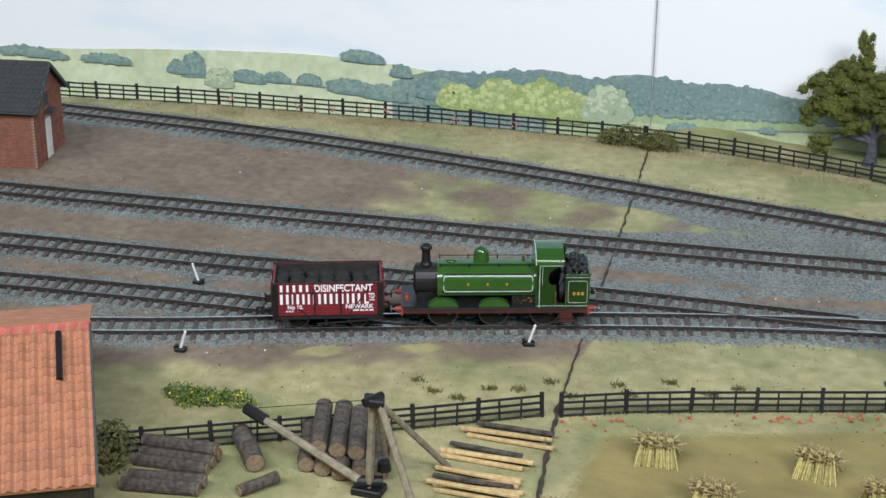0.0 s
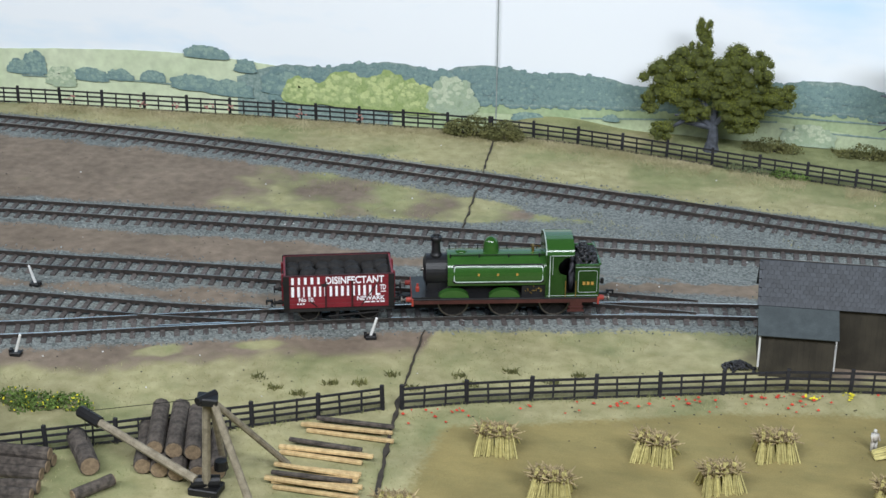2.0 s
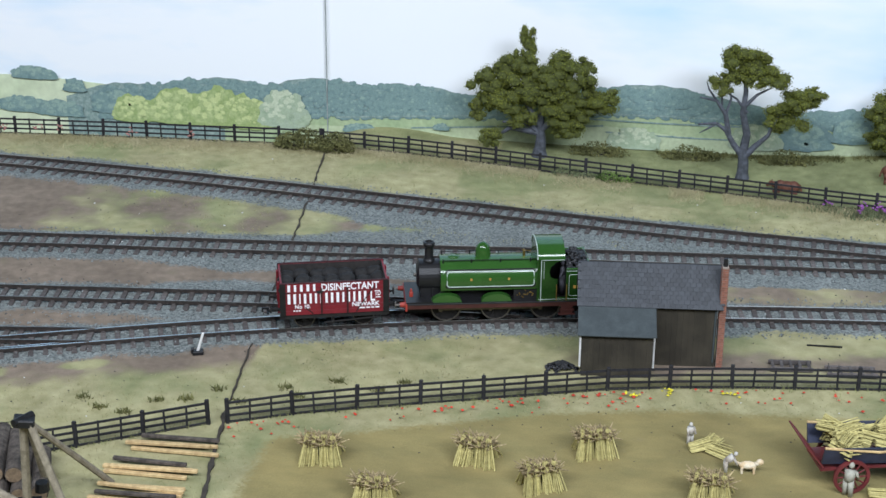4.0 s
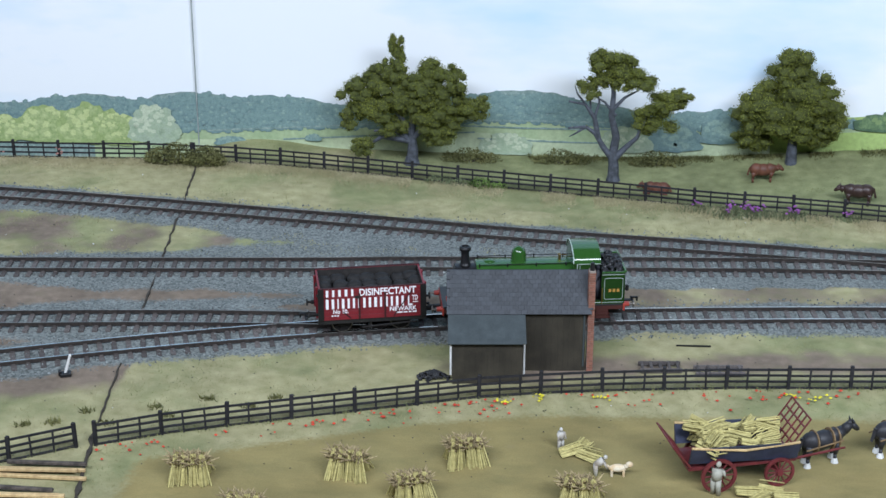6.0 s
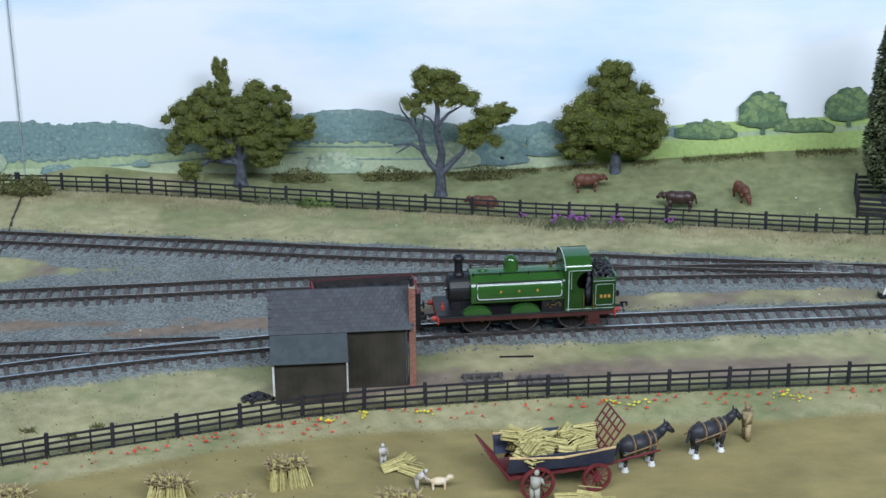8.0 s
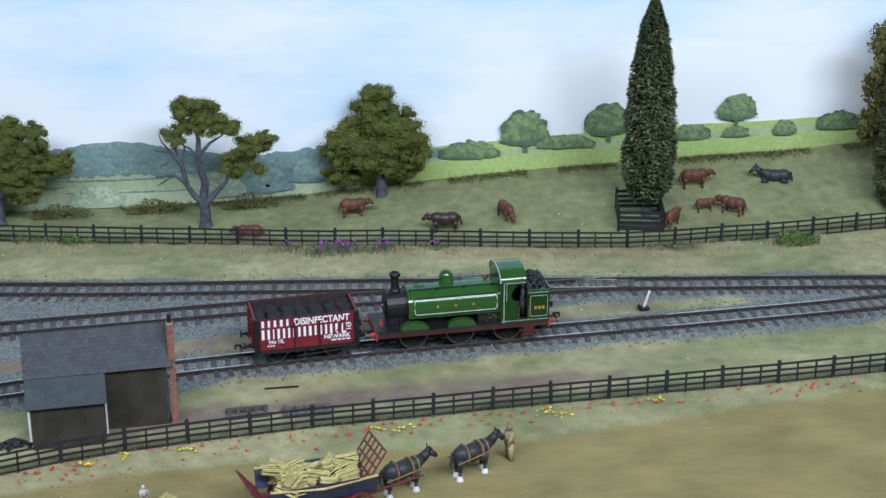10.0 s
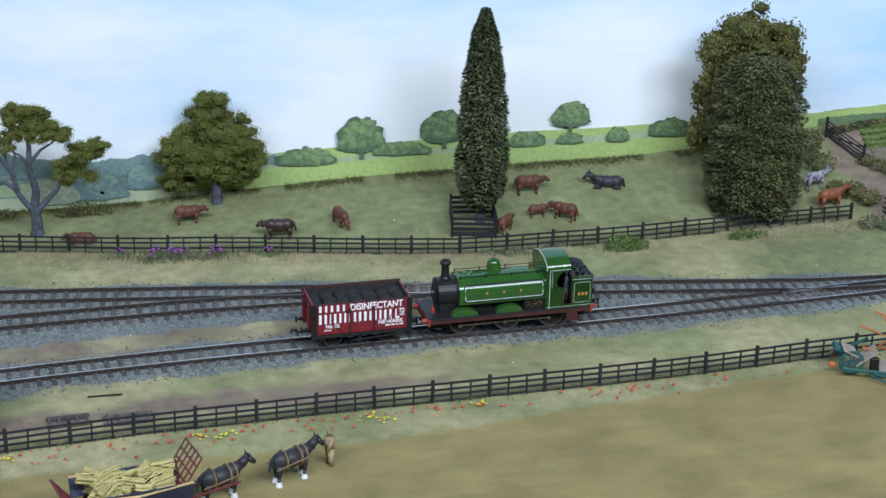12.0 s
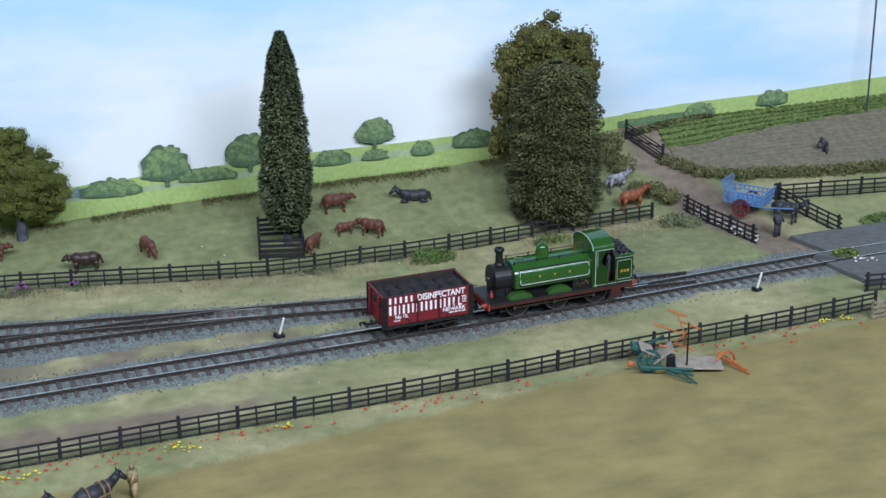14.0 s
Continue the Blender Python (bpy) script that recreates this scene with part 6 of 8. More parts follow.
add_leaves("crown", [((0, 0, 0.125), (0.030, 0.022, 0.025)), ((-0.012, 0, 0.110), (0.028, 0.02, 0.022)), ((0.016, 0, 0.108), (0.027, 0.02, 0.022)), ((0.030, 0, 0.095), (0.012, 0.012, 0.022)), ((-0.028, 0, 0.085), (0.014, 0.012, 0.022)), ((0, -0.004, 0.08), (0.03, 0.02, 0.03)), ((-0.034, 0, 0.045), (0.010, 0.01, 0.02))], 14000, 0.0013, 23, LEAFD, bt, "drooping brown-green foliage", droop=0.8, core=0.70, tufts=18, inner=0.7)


def bush(x, y, z, blobs, count, size, seed, material, label, flowers=None):
    b = thing("bush", pose(x, y, z), label, "bush", "bushes")
    bm = B()
    for k in range(5):
        rod(bm, (0, 0, -0.001), (0.5 * blobs[k % len(blobs)][0][0], 0.5 * blobs[k % len(blobs)][0][1], blobs[k % len(blobs)][0][2]), 0.0007, 0.0003, 5)
    part("stem", bm, BARK, b)
    add_leaves("foliage", blobs, count, size, seed, material, b)
    if flowers:
        add_leaves("blossom", [(c, tuple(v * 1.05 for v in r)) for c, r in blobs], count // 14, size * 0.8, seed + 1, flowers, b, "small blossoms", inner=0.95)


bush(-0.4605, -0.217, 0, [((0, 0, 0.010), (0.011, 0.011, 0.011)), ((0.004, -0.01, 0.007), (0.009, 0.010, 0.008))], 1300, 0.0011, 31, LEAFG, "brown-green bush beside the barn")
bush(-0.440, -0.147, 0, [((-0.018, 0, 0.003), (0.010, 0.007, 0.005)), ((-0.004, 0, 0.0025), (0.012, 0.008, 0.004)), ((0.012, 0.002, 0.003), (0.012, 0.006, 0.005)), ((-0.012, -0.008, 0.002), (0.006, 0.005, 0.003))], 1700, 0.0009, 32, LEAFE, "low green gorse patch with yellow flowers", YELLOWF)
bush(-0.325, 0.3215, 0.0025, [((-0.008, 0, 0.004), (0.012, 0.006, 0.007)), ((0.004, 0, 0.007), (0.011, 0.006, 0.008)), ((0.012, -0.001, 0.003), (0.007, 0.005, 0.005)), ((-0.016, 0, 0.002), (0.007, 0.004, 0.004))], 3000, 0.0008, 33, LEAFG, "brown-green bush at the board joint")
bush(-0.299, 0.3190, 0.0025, [((0.001, 0, 0.006), (0.012, 0.006, 0.008)), ((-0.007, -0.001, 0.003), (0.007, 0.005, 0.005)), ((0.010, 0, 0.003), (0.006, 0.004, 0.005))], 2200, 0.0008, 34, LEAFG, "brown-green bush at the board joint")
for x, y, sd in ((-0.104, 0.352, 61), (-0.035, 0.354, 62), (0.036, 0.352, 63)):
    bush(x, y, ground_z(x, y), [((0, 0, 0.004), (0.014, 0.006, 0.007)), ((0.013, 0, 0.003), (0.010, 0.005, 0.005)), ((-0.013, 0, 0.002), (0.009, 0.005, 0.004))], 1500, 0.0008, sd, LEAFG, "brown scrub bush against the backscene")
bush(0.417, 0.236, 0, [((0, 0, 0.004), (0.014, 0.007, 0.007)), ((0.012, 0, 0.003), (0.009, 0.006, 0.005))], 900, 0.0010, 35, LEAFE, "yellow-green bush under the pasture fence")
bush(-0.0915, 0.296, 0, [((0, 0, 0.003), (0.009, 0.005, 0.005)), ((0.012, 0, 0.002), (0.007, 0.004, 0.003))], 500, 0.0009, 36, LEAFE, "small green bush under the fence")
bush(0.512, 0.245, 0, [((0, 0, 0.003), (0.012, 0.005, 0.005)), ((0.012, 0.003, 0.002), (0.008, 0.004, 0.003))], 500, 0.0009, 37, LEAFE, "small green bush under the fence")
bush(0.7075, 0.153, 0, [((0, 0, 0.004), (0.009, 0.006, 0.005)), ((0.008, 0, 0.003), (0.006, 0.005, 0.004))], 700, 0.0009, 38, LEAFE, "bright gorse bush beside the crossing", YELLOWF)
bush(0.594, 0.340, 0.026, [((0, 0, 0.006), (0.012, 0.009, 0.010)), ((0.010, -0.012, 0.002), (0.012, 0.010, 0.008)), ((-0.012, 0.006, 0.008), (0.010, 0.008, 0.009)), ((0.006, 0.012, 0.013), (0.014, 0.009, 0.010))], 2200, 0.0010, 39, LEAFG, "scrubby bank bush beside the lane")
bush(0.620, 0.300, 0.010, [((0, 0, 0.004), (0.010, 0.010, 0.007)), ((0.008, -0.012, 0.002), (0.010, 0.008, 0.006)), ((-0.012, 0.004, 0.004), (0.009, 0.009, 0.007))], 1700, 0.0010, 40, LEAFG, "scrubby bank bush beside the lane")
bush(0.775, 0.215, 0.0, [((0, 0, 0.003), (0.014, 0.008, 0.005)), ((0.016, 0.004, 0.003), (0.012, 0.008, 0.005)), ((-0.012, 0.0, 0.002), (0.010, 0.008, 0.004))], 1100, 0.0010, 41, LEAFE, "low green bush by the crossing fence")
bush(0.618, 0.255, 0.0, [((0, 0, 0.004), (0.012, 0.008, 0.006)), ((0.012, -0.004, 0.003), (0.010, 0.008, 0.005))], 800, 0.0009, 42, LEAFF, "grey-green weeds under the corner of the fence")
bush(0.3365, 0.2365, 0.0, [((0, 0, 0.002), (0.014, 0.005, 0.004)), ((-0.014, 0.001, 0.002), (0.010, 0.004, 0.003))], 600, 0.0008, 43, LEAFF, "grey-green weeds at the foot of the fence")
bush(-0.123, 0.302, 0.0, [((0, 0, 0.002), (0.012, 0.004, 0.004)), ((0.014, -0.002, 0.002), (0.010, 0.004, 0.003))], 500, 0.0008, 44, LEAFF, "grey-green weeds at the foot of the fence")


def hedge(pts, w, h, seed, label, material=LEAFG):
    blobs = []
    for (x0, y0), (x1, y1) in zip(pts, pts[1:]):
        n = max(2, int(math.hypot(x1 - x0, y1 - y0) / 0.008))
        for i in range(n):
            u = i / n
            x, y = x0 + (x1 - x0) * u, y0 + (y1 - y0) * u
            blobs.append(((x, y, ground_z(x, y) + h * 0.4), (0.007, w, h * 0.65)))
    hd = thing("hedge", Matrix(), label, "hedge", "hedges")
    add_leaves("foliage", blobs, len(blobs) * 260, 0.0010, seed, material, hd)
    bm = B()
    for c, r in blobs:
        rod(bm, (c[0], c[1], c[2] - h * 0.5), (c[0], c[1], c[2] + h * 0.2), 0.0006, 0.0003, 5)
    part("stem", bm, BARK, hd)


hedge([(0.642, 0.331), (0.662, 0.309), (0.690, 0.291), (0.75, 0.283), (0.84, 0.278), (0.95, 0.275)], 0.007, 0.008, 51, "ragged hedge below the ploughed field")
hedge([(0.628, 0.362), (0.66, 0.366), (0.70, 0.367)], 0.003, 0.005, 52, "thin dark hedge along the top of the root field", LEAFC)


# ---- ploughed field and root crop ----
def patch(name, x0, x1, ya, yb, step, height, material, label, cat):
    verts, faces = [], []
    nx, ny = int((x1 - x0) / 0.004), int(0.09 / 0.0011)
    for j in range(ny + 1):
        for i in range(nx + 1):
            x = x0 + (x1 - x0) * i / nx
            v = j / ny
            y = ya(x) + (yb(x) - ya(x)) * v
            verts.append((x, y, ground_z(x, y) + 0.0012 + height * math.sin(y / step * 2 * math.pi) + 0.0005 * nz(x, y, 260, 2)))
    for j in range(ny):
        for i in range(nx):
            a = j * (nx + 1) + i
            faces.append((a, a + 1, a + nx + 2, a + nx + 1))
    me = bpy.data.meshes.new(name)
    me.from_pydata(verts, [], faces)
    me.materials.append(material)
    tagged(new(name, me), label, cat, kind="structure")


low = curve_at([(0.645, 0.336), (0.67, 0.310), (0.69, 0.297), (0.75, 0.287), (0.84, 0.282), (1.0, 0.278)])
mid = curve_at([(0.645, 0.343), (0.67, 0.340), (0.75, 0.346), (0.85, 0.353), (1.0, 0.356)])
patch("ploughed_field", 0.65, 1.0, low, mid, 0.0042, 0.0004, PLOUGHM, "brown ploughed field in furrows", "field")
patch("root_field", 0.648, 1.0, lambda x: mid(x) + 0.0002, lambda x: BACK - 0.001, 0.0034, 0.0005, CROPG, "green rows of root crop", "field")
rows = thing("root_crop", Matrix(), "leafy green root crop in rows", "crop", kind="stuff")
add_leaves("leaf", [((x, mid(x) + (BACK - mid(x)) * v, ground_z(x, mid(x) + (BACK - mid(x)) * v) + 0.002), (0.004, 0.0012, 0.0012)) for x in np.arange(0.65, 0.92, 0.007) for v in (0.1, 0.3, 0.5, 0.7, 0.9)], 4200, 0.0009, 53, CROPG, rows)


# ---- joint in the baseboards ----
def crack():
    f = curve_at([(-0.26, -0.236), (-0.1768, -0.251), (-0.1002, -0.2634), (0.0, -0.2739), (0.0911, -0.2827), (0.254, -0.2996), (0.345, -0.3096)])
    ff = lambda y: f(y)
    bm = B()
    prev = None
    for y in np.arange(-0.46, 0.345, 0.003):
        x = f(y) if y > -0.26 else -0.236 + (y + 0.26) * -0.2
        w = (0.0001 + 0.0007 * max(0.0, 0.45 + nz(x, y, 120, 9))) * (2.4 if y < -0.09 else 1.0)
        x += 0.0012 * nz(0, y, 90, 4)
        z = 0.0011 if abs(y - main_line(x)) > 0.02 else 0.0005
        ring = [bm.verts.new((x - w, y, z)), bm.verts.new((x + w, y, z)), bm.verts.new((x + w, y, z - 0.004)), bm.verts.new((x - w, y, z - 0.004))]
        if prev:
            for i in range(4):
                bm.faces.new((prev[i], prev[(i + 1) % 4], ring[(i + 1) % 4], ring[i]))
        prev = ring
    bmesh.ops.recalc_face_normals(bm, faces=bm.faces[:])
    tagged(part("board_gap", bm, CRACKM), "dark joint between two baseboards across the scenery", "joint", kind="structure")


crack()
bmj = B()
rod(bmj, (0.833, 0.352, 0.036), (0.842, 0.366, 0.36), 0.0008, None, 8)
tagged(part("joint_strip", bmj, FELT), "thin pale strip covering the backscene joint", "strip", kind="structure")


# ---- point levers ----
def lever(x, y, rz):
    lv = thing("point_lever", pose(x, y, 0, 0, 0, rz), "white point lever on a dark base beside the track", "lever", "point levers")
    bm = B()
    box(bm, (0, 0, 0.0012), (0.0062, 0.0048, 0.0024), None, 0.0004)
    box(bm, (-0.0030, 0.0005, 0.0022), (0.0018, 0.0030, 0.0030), None, 0.0003)
    part("base", bm, BLACK, lv)
    bm = B()
    rod(bm, (0, 0, 0.002), (0.0032, 0, 0.0122), 0.0009, 0.0007, 8)
    ball(bm, (0.0033, 0, 0.0125), (0.0009, 0.0009, 0.0009), 1)
    part("handle", bm, WHITE, lv, "white lever arm")


for x, y, rz in ((-0.5155, -0.011, 180), (-0.4834, -0.098, 5), (-0.300, -0.026, 20), (0.2872, 0.1351, 10), (0.6215, 0.1169, 20)):
    lever(x, y, rz)


# ---- timber yard ----
def log(a, b, r, label, seed):
    a, b = Vector(a), Vector(b)
    lg = thing("log", Matrix.Translation(a) @ (b - a).to_track_quat("Z", "Y").to_matrix().to_4x4(), label, "log", "logs of the timber yard")
    ln = (b - a).length
    bm = B()
    prof = []
    for i in range(7):
        prof.append((r * (1 + 0.10 * nz(i * 0.7, seed, 1.0)), ln * i / 6))
    lathe(bm, prof, 12)
    for v in bm.verts:
        v.co.x *= 1 + 0.10 * nz(v.co.z * 60, v.co.y * 300, 1.0, seed)
    part("bark", bm, BARK, lg)
    for z in (-0.0002, ln + 0.0002):
        bm = B()
        rod(bm, (0, 0, z - 0.0003), (0, 0, z + 0.0003), r * 0.88, None, 12)
        part("cut_end", bm, LOGEND, lg, "brown sawn end")
    return lg


lx = -0.3640
for k, (dx, z, r, y0, y1) in enumerate(((0, 0.0048, 0.0046, -0.198, -0.163), (0.009, 0.0048, 0.0047, -0.199, -0.160), (0.0185, 0.0048, 0.0046, -0.200, -0.162), (0.028, 0.0045, 0.0045, -0.197, -0.160), (0.0365, 0.0045, 0.0044, -0.193, -0.158), (0.0045, 0.0128, 0.0044, -0.193, -0.156), (0.0145, 0.0130, 0.0046, -0.193, -0.154), (0.024, 0.0128, 0.0045, -0.192, -0.156))):
    log((lx + dx, y0, z), (lx + dx - 0.012, y1, z + 0.002), r, "bark-covered log in the stacked log pile", k)
log((-0.4075, -0.180, 0.005), (-0.388, -0.206, 0.0055), 0.0052, "short thick log lying alone on the grass", 20)
for k, (ya, z) in enumerate(((-0.2045, 0.0032), (-0.2115, 0.0034), (-0.218, 0.003), (-0.208, 0.0085))):
    log((-0.4475, ya, z), (-0.4095, ya + 0.003, z), 0.0034, "weathered grey log in a low stack", 30 + k)
for k, (ya, z) in enumerate(((-0.231, 0.0036), (-0.2385, 0.0034))):
    log((-0.4420, ya - 0.003, z), (-0.405, ya + 0.004, z), 0.0036, "dark log in the front stack", 40 + k)
log((-0.386, -0.229, 0.003), (-0.3735, -0.212, 0.004), 0.0030, "small dark split log on the grass", 50)


def plank(x, y, z, ln, w, rz, k):
    bm = B()
    box(bm, (0, 0, 0), (ln, w, 0.0018), None, 0.0003)
    for v in bm.verts:
        v.co.y += 0.0012 * math.sin(v.co.x * 90 + k)
    ob = part("plank", bm, CUTWOOD if k % 4 else BARK)
    ob.matrix_world = pose(x, y, z, 0, 0, rz)
    tagged(ob, "rough sawn plank with pale face" if k % 4 else "dark slab of waney timber", "plank", "stacked planks")


rp = random.Random(6)
k = 1
for cx, cy, n in ((-0.2795, -0.1315, 4), (-0.2835, -0.1565, 4), (-0.2800, -0.1830, 7)):
    for i in range(n):
        plank(cx + rp.uniform(-0.003, 0.003), cy + (i - n / 2) * 0.0034 + 0.001, 0.0016 + 0.0018 * (i % 2), rp.uniform(0.036, 0.048), rp.uniform(0.0017, 0.0026), rp.uniform(-4, 8), k)
        k += 1


def shear_legs():
    top = Vector((-0.3185, -0.2155, 0.056))
    cr = thing("timber_crane", Matrix(), "wooden pole crane with jib and black iron fittings", "crane")
    for nm, a, b, r in (("mast", (-0.3285, -0.2050, 0), top + Vector((-0.004, 0.002, 0)), 0.0022), ("leg", (-0.2995, -0.1700, 0), top, 0.0017), ("leg", (-0.2960, -0.2240, 0), top, 0.0020), ("leg", (-0.3300, -0.1780, 0), top + Vector((-0.002, 0.002, 0)), 0.0017)):
        bm = B()
        rod(bm, a, b, r, r * 0.9, 8)
        part(nm, bm, OAK, cr)
    tip = Vector((-0.3990, -0.1890, 0.0250))
    foot = Vector((-0.3325, -0.2080, 0.008))
    bm = B()
    rod(bm, foot, tip, 0.0022, 0.0020, 8)
    part("jib", bm, OAK, cr, "pale wooden jib")
    bm = B()
    d = (tip - foot).normalized()
    rod(bm, tip - d * 0.012, tip + d * 0.001, 0.0030, 0.0030, 8)
    part("jib_head", bm, BLACK, cr, "black iron jib head")
    bm = B()
    box(bm, top + Vector((-0.003, 0.001, 0)), (0.0095, 0.0080, 0.0040), pose(0, 0, 0, 0, 8, 20), 0.0006)
    rod(bm, top + Vector((-0.006, -0.004, 0.001)), top + Vector((-0.001, 0.006, 0.001)), 0.0020, None, 10)
    part("head_iron", bm, BLACK, cr, "black iron head block")
    bm = B()
    box(bm, (-0.3285, -0.2050, 0.0020), (0.0150, 0.0110, 0.0040), None, 0.0005)
    rod(bm, (-0.335, -0.207, 0.006), (-0.322, -0.203, 0.006), 0.0032, None, 12)
    part("winch", bm, BLACK, cr, "black iron winch at the foot")
    bm = B()
    rod(bm, (-0.3225, -0.200, 0.011), (-0.3225, -0.200, 0.0155), 0.0036, 0.003, 10)
    part("gear", bm, BLACK, cr)
    bm = B()
    rod(bm, tip, top + Vector((-0.004, 0, 0.001)), 0.00018, None, 5)
    rod(bm, tip - d * 0.002, tip - d * 0.002 + Vector((0, 0, -0.018)), 0.00018, None, 5)
    part("wire", bm, BLACK, cr)


shear_legs()


# ---- cornfield ----
def stook_form():
    st = thing("corn_stook", pose(0, 0, -0.5), "stook of yellow corn sheaves with brown ears", "stook", "corn stooks")
    rnd = random.Random(5)
    for i in range(8):
        a = i % 4
        side = -1 if i < 4 else 1
        x = -0.0072 + 0.0048 * a + rnd.uniform(-0.0006, 0.0006)
        foot, head = Vector((x * 1.15, side * 0.0062, 0)), Vector((x * 0.9, side * 0.0012, 0.0135 + rnd.uniform(-0.001, 0.001)))
        bm = B()
        for q in range(26):
            o = Vector((rnd.gauss(0, 0.0010), rnd.gauss(0, 0.0010), 0))
            rod(bm, foot + o * 1.3, head + o * 0.5, 0.00046, 0.0003, 4, False)
        sh = tagged(part("sheaf", bm, STRAW, st), kind="stuff")
        bm = B()
        for q in range(64):
            o = Vector((rnd.gauss(0, 0.0016), rnd.gauss(0, 0.0015), 0))
            p = head + o * 0.9 + Vector((0, 0, rnd.uniform(-0.0055, -0.001)))
            rod(bm, p, p + o * 0.9 + Vector((0, 0, rnd.uniform(0.0, 0.0026))), 0.00055, 0.0002, 4, False)
        tagged(part("ear_tuft", bm, STRAWHEAD, sh, "brown ears of corn"), kind="stuff")
    return st


stook = stook_form()
for x, y, rz in ((-0.2043, -0.1290, 5), (-0.1266, -0.1165, -8), (-0.0690, -0.0985, 15), (-0.0924, -0.1365, 25), (-0.1696, -0.1640, 0), (-0.0099, -0.1325, -5), (-0.235, -0.205, 10), (-0.05, -0.175, 30)):
    copy_thing(stook, pose(x, y, 0, 0, 0, rz))
for o in (*stook.children_recursive, stook):
    bpy.data.objects.remove(o)


def loose_sheaf(x, y, z, rz, seed, name="corn_sheaf", parent=None):
    rnd = random.Random(seed)
    bm = B()
    for q in range(46):
        o = Vector((0, rnd.gauss(0, 0.0013), abs(rnd.gauss(0, 0.0012))))
        rod(bm, Vector((-0.006, 0, 0.0005)) + o, Vector((0.006, 0, 0.0006)) + o * 1.25, 0.0004, 0.0003, 4, False)
    ob = part(name, bm, STRAW, parent)
    ob.matrix_world = pose(x, y, z, 0, rnd.uniform(-12, 12), rz)
    if not parent:
        tagged(ob, "loose yellow corn sheaf lying on the stubble", "sheaf", "loose sheaves")
    return ob


for k, (x, y, rz) in enumerate(((-0.0150, -0.0865, 20), (-0.0060, -0.0905, -30), (-0.0100, -0.0830, 60), (0.0720, -0.1185, 10), (0.0830, -0.1165, -20), (0.0780, -0.1235, 50), (0.0905, -0.1215, 0))):
    loose_sheaf(x, y, 0.0012, rz, 70 + k)


# ---- animals ----
def animal(name, m, material, kind, label, cat, group, size=1.0, feet=None, grazing=False, lying=False):
    an = thing(name, m @ Matrix.Scale(1.0, 4), label, cat, group)
    horse = kind == "horse"
    L, hz, rb = (0.0255, 0.0132, 0.0050) if horse else (0.0230, 0.0100, 0.0050)
    size *= 1.0 if horse else 0.9
    L, hz, rb = L * size, hz * size, rb * size
    drop = hz - rb * 0.9 if lying else 0.0
    bm = B()
    zc = hz - drop
    ball(bm, (-L * 0.24, 0, zc), (L * 0.24, rb * 0.95, rb * 1.08), 2, 0.08, 200)
    ball(bm, (0.0, 0, zc - rb * 0.08), (L * 0.30, rb * 0.98, rb * 1.06), 2, 0.06, 200)
    ball(bm, (L * 0.24, 0, zc), (L * 0.20, rb * 0.86, rb * (1.10 if horse else 1.04)), 2, 0.06, 200)
    part("body", bm, material, an, "", True)
    bm = B()
    if grazing:
        nk, hd, mz = Vector((L * 0.46, 0, zc - rb * 0.3)), Vector((L * 0.62, 0, zc * 0.45)), Vector((L * 0.70, 0, zc * 0.2))
    elif horse:
        nk, hd, mz = Vector((L * 0.46, 0, zc + rb * 0.6)), Vector((L * 0.62, 0, zc + rb * 1.25)), Vector((L * 0.78, 0, zc + rb * 0.5))
    else:
        nk, hd, mz = Vector((L * 0.44, 0, zc + rb * 0.15)), Vector((L * 0.56, 0, zc + rb * 0.35)), Vector((L * 0.69, 0, zc - rb * 0.05))
    rod(bm, (L * 0.26, 0, zc + rb * 0.25), nk, rb * 0.72, rb * 0.55, 10)
    rod(bm, nk, hd, rb * 0.56, rb * 0.42, 10)
    part("neck", bm, material, an, "", True)
    bm = B()
    ball(bm, hd, (rb * 0.5, rb * 0.38, rb * 0.46), 2)
    rod(bm, hd, mz, rb * 0.40, rb * 0.26, 10)
    ball(bm, mz, (rb * 0.28, rb * 0.26, rb * 0.26), 1)
    for s in (-1, 1):
        rod(bm, hd + Vector((0, s * rb * 0.25, rb * 0.2)), hd + Vector((-rb * 0.1, s * rb * (0.3 if horse else 0.75), rb * (0.8 if horse else 0.45))), rb * 0.14, rb * 0.03, 6)
    part("head", bm, material, an, "", True)
    for sx, sy in ((-0.34, -1), (-0.34, 1), (0.28, -1), (0.28, 1)):
        bm = B()
        if lying:
            rod(bm, (sx * L, sy * rb * 0.7, rb * 0.5), (sx * L + rb * 0.9, sy * rb * 1.15, rb * 0.22), rb * 0.3, rb * 0.18, 8)
            rod(bm, (sx * L + rb * 0.9, sy * rb * 1.15, rb * 0.22), (sx * L - rb * 0.3, sy * rb * 1.2, rb * 0.2), rb * 0.18, rb * 0.14, 8)
        else:
            kx = sx * L + rb * (0.12 if sy > 0 else -0.12)
            rod(bm, (sx * L, sy * rb * 0.5, zc - rb * 0.3), (kx, sy * rb * 0.52, hz * 0.36), rb * 0.42, rb * 0.21, 8)
            rod(bm, (kx, sy * rb * 0.52, hz * 0.36), (kx, sy * rb * 0.52, 0.0), rb * 0.20, rb * 0.20, 8)
        lg = part("leg", bm, material, an, "", True)
        if feet:
            bm = B()
            rod(bm, (kx, sy * rb * 0.52, hz * 0.20), (kx, sy * rb * 0.52, 0.0), rb * 0.24, rb * 0.42, 8)
            part("feather", bm, feet, lg, "white feathered foot")
    bm = B()
    rod(bm, (-L * 0.46, 0, zc + rb * 0.5), (-L * 0.54, 0, zc - rb * 0.9), rb * (0.25 if horse else 0.12), rb * 0.16, 6)
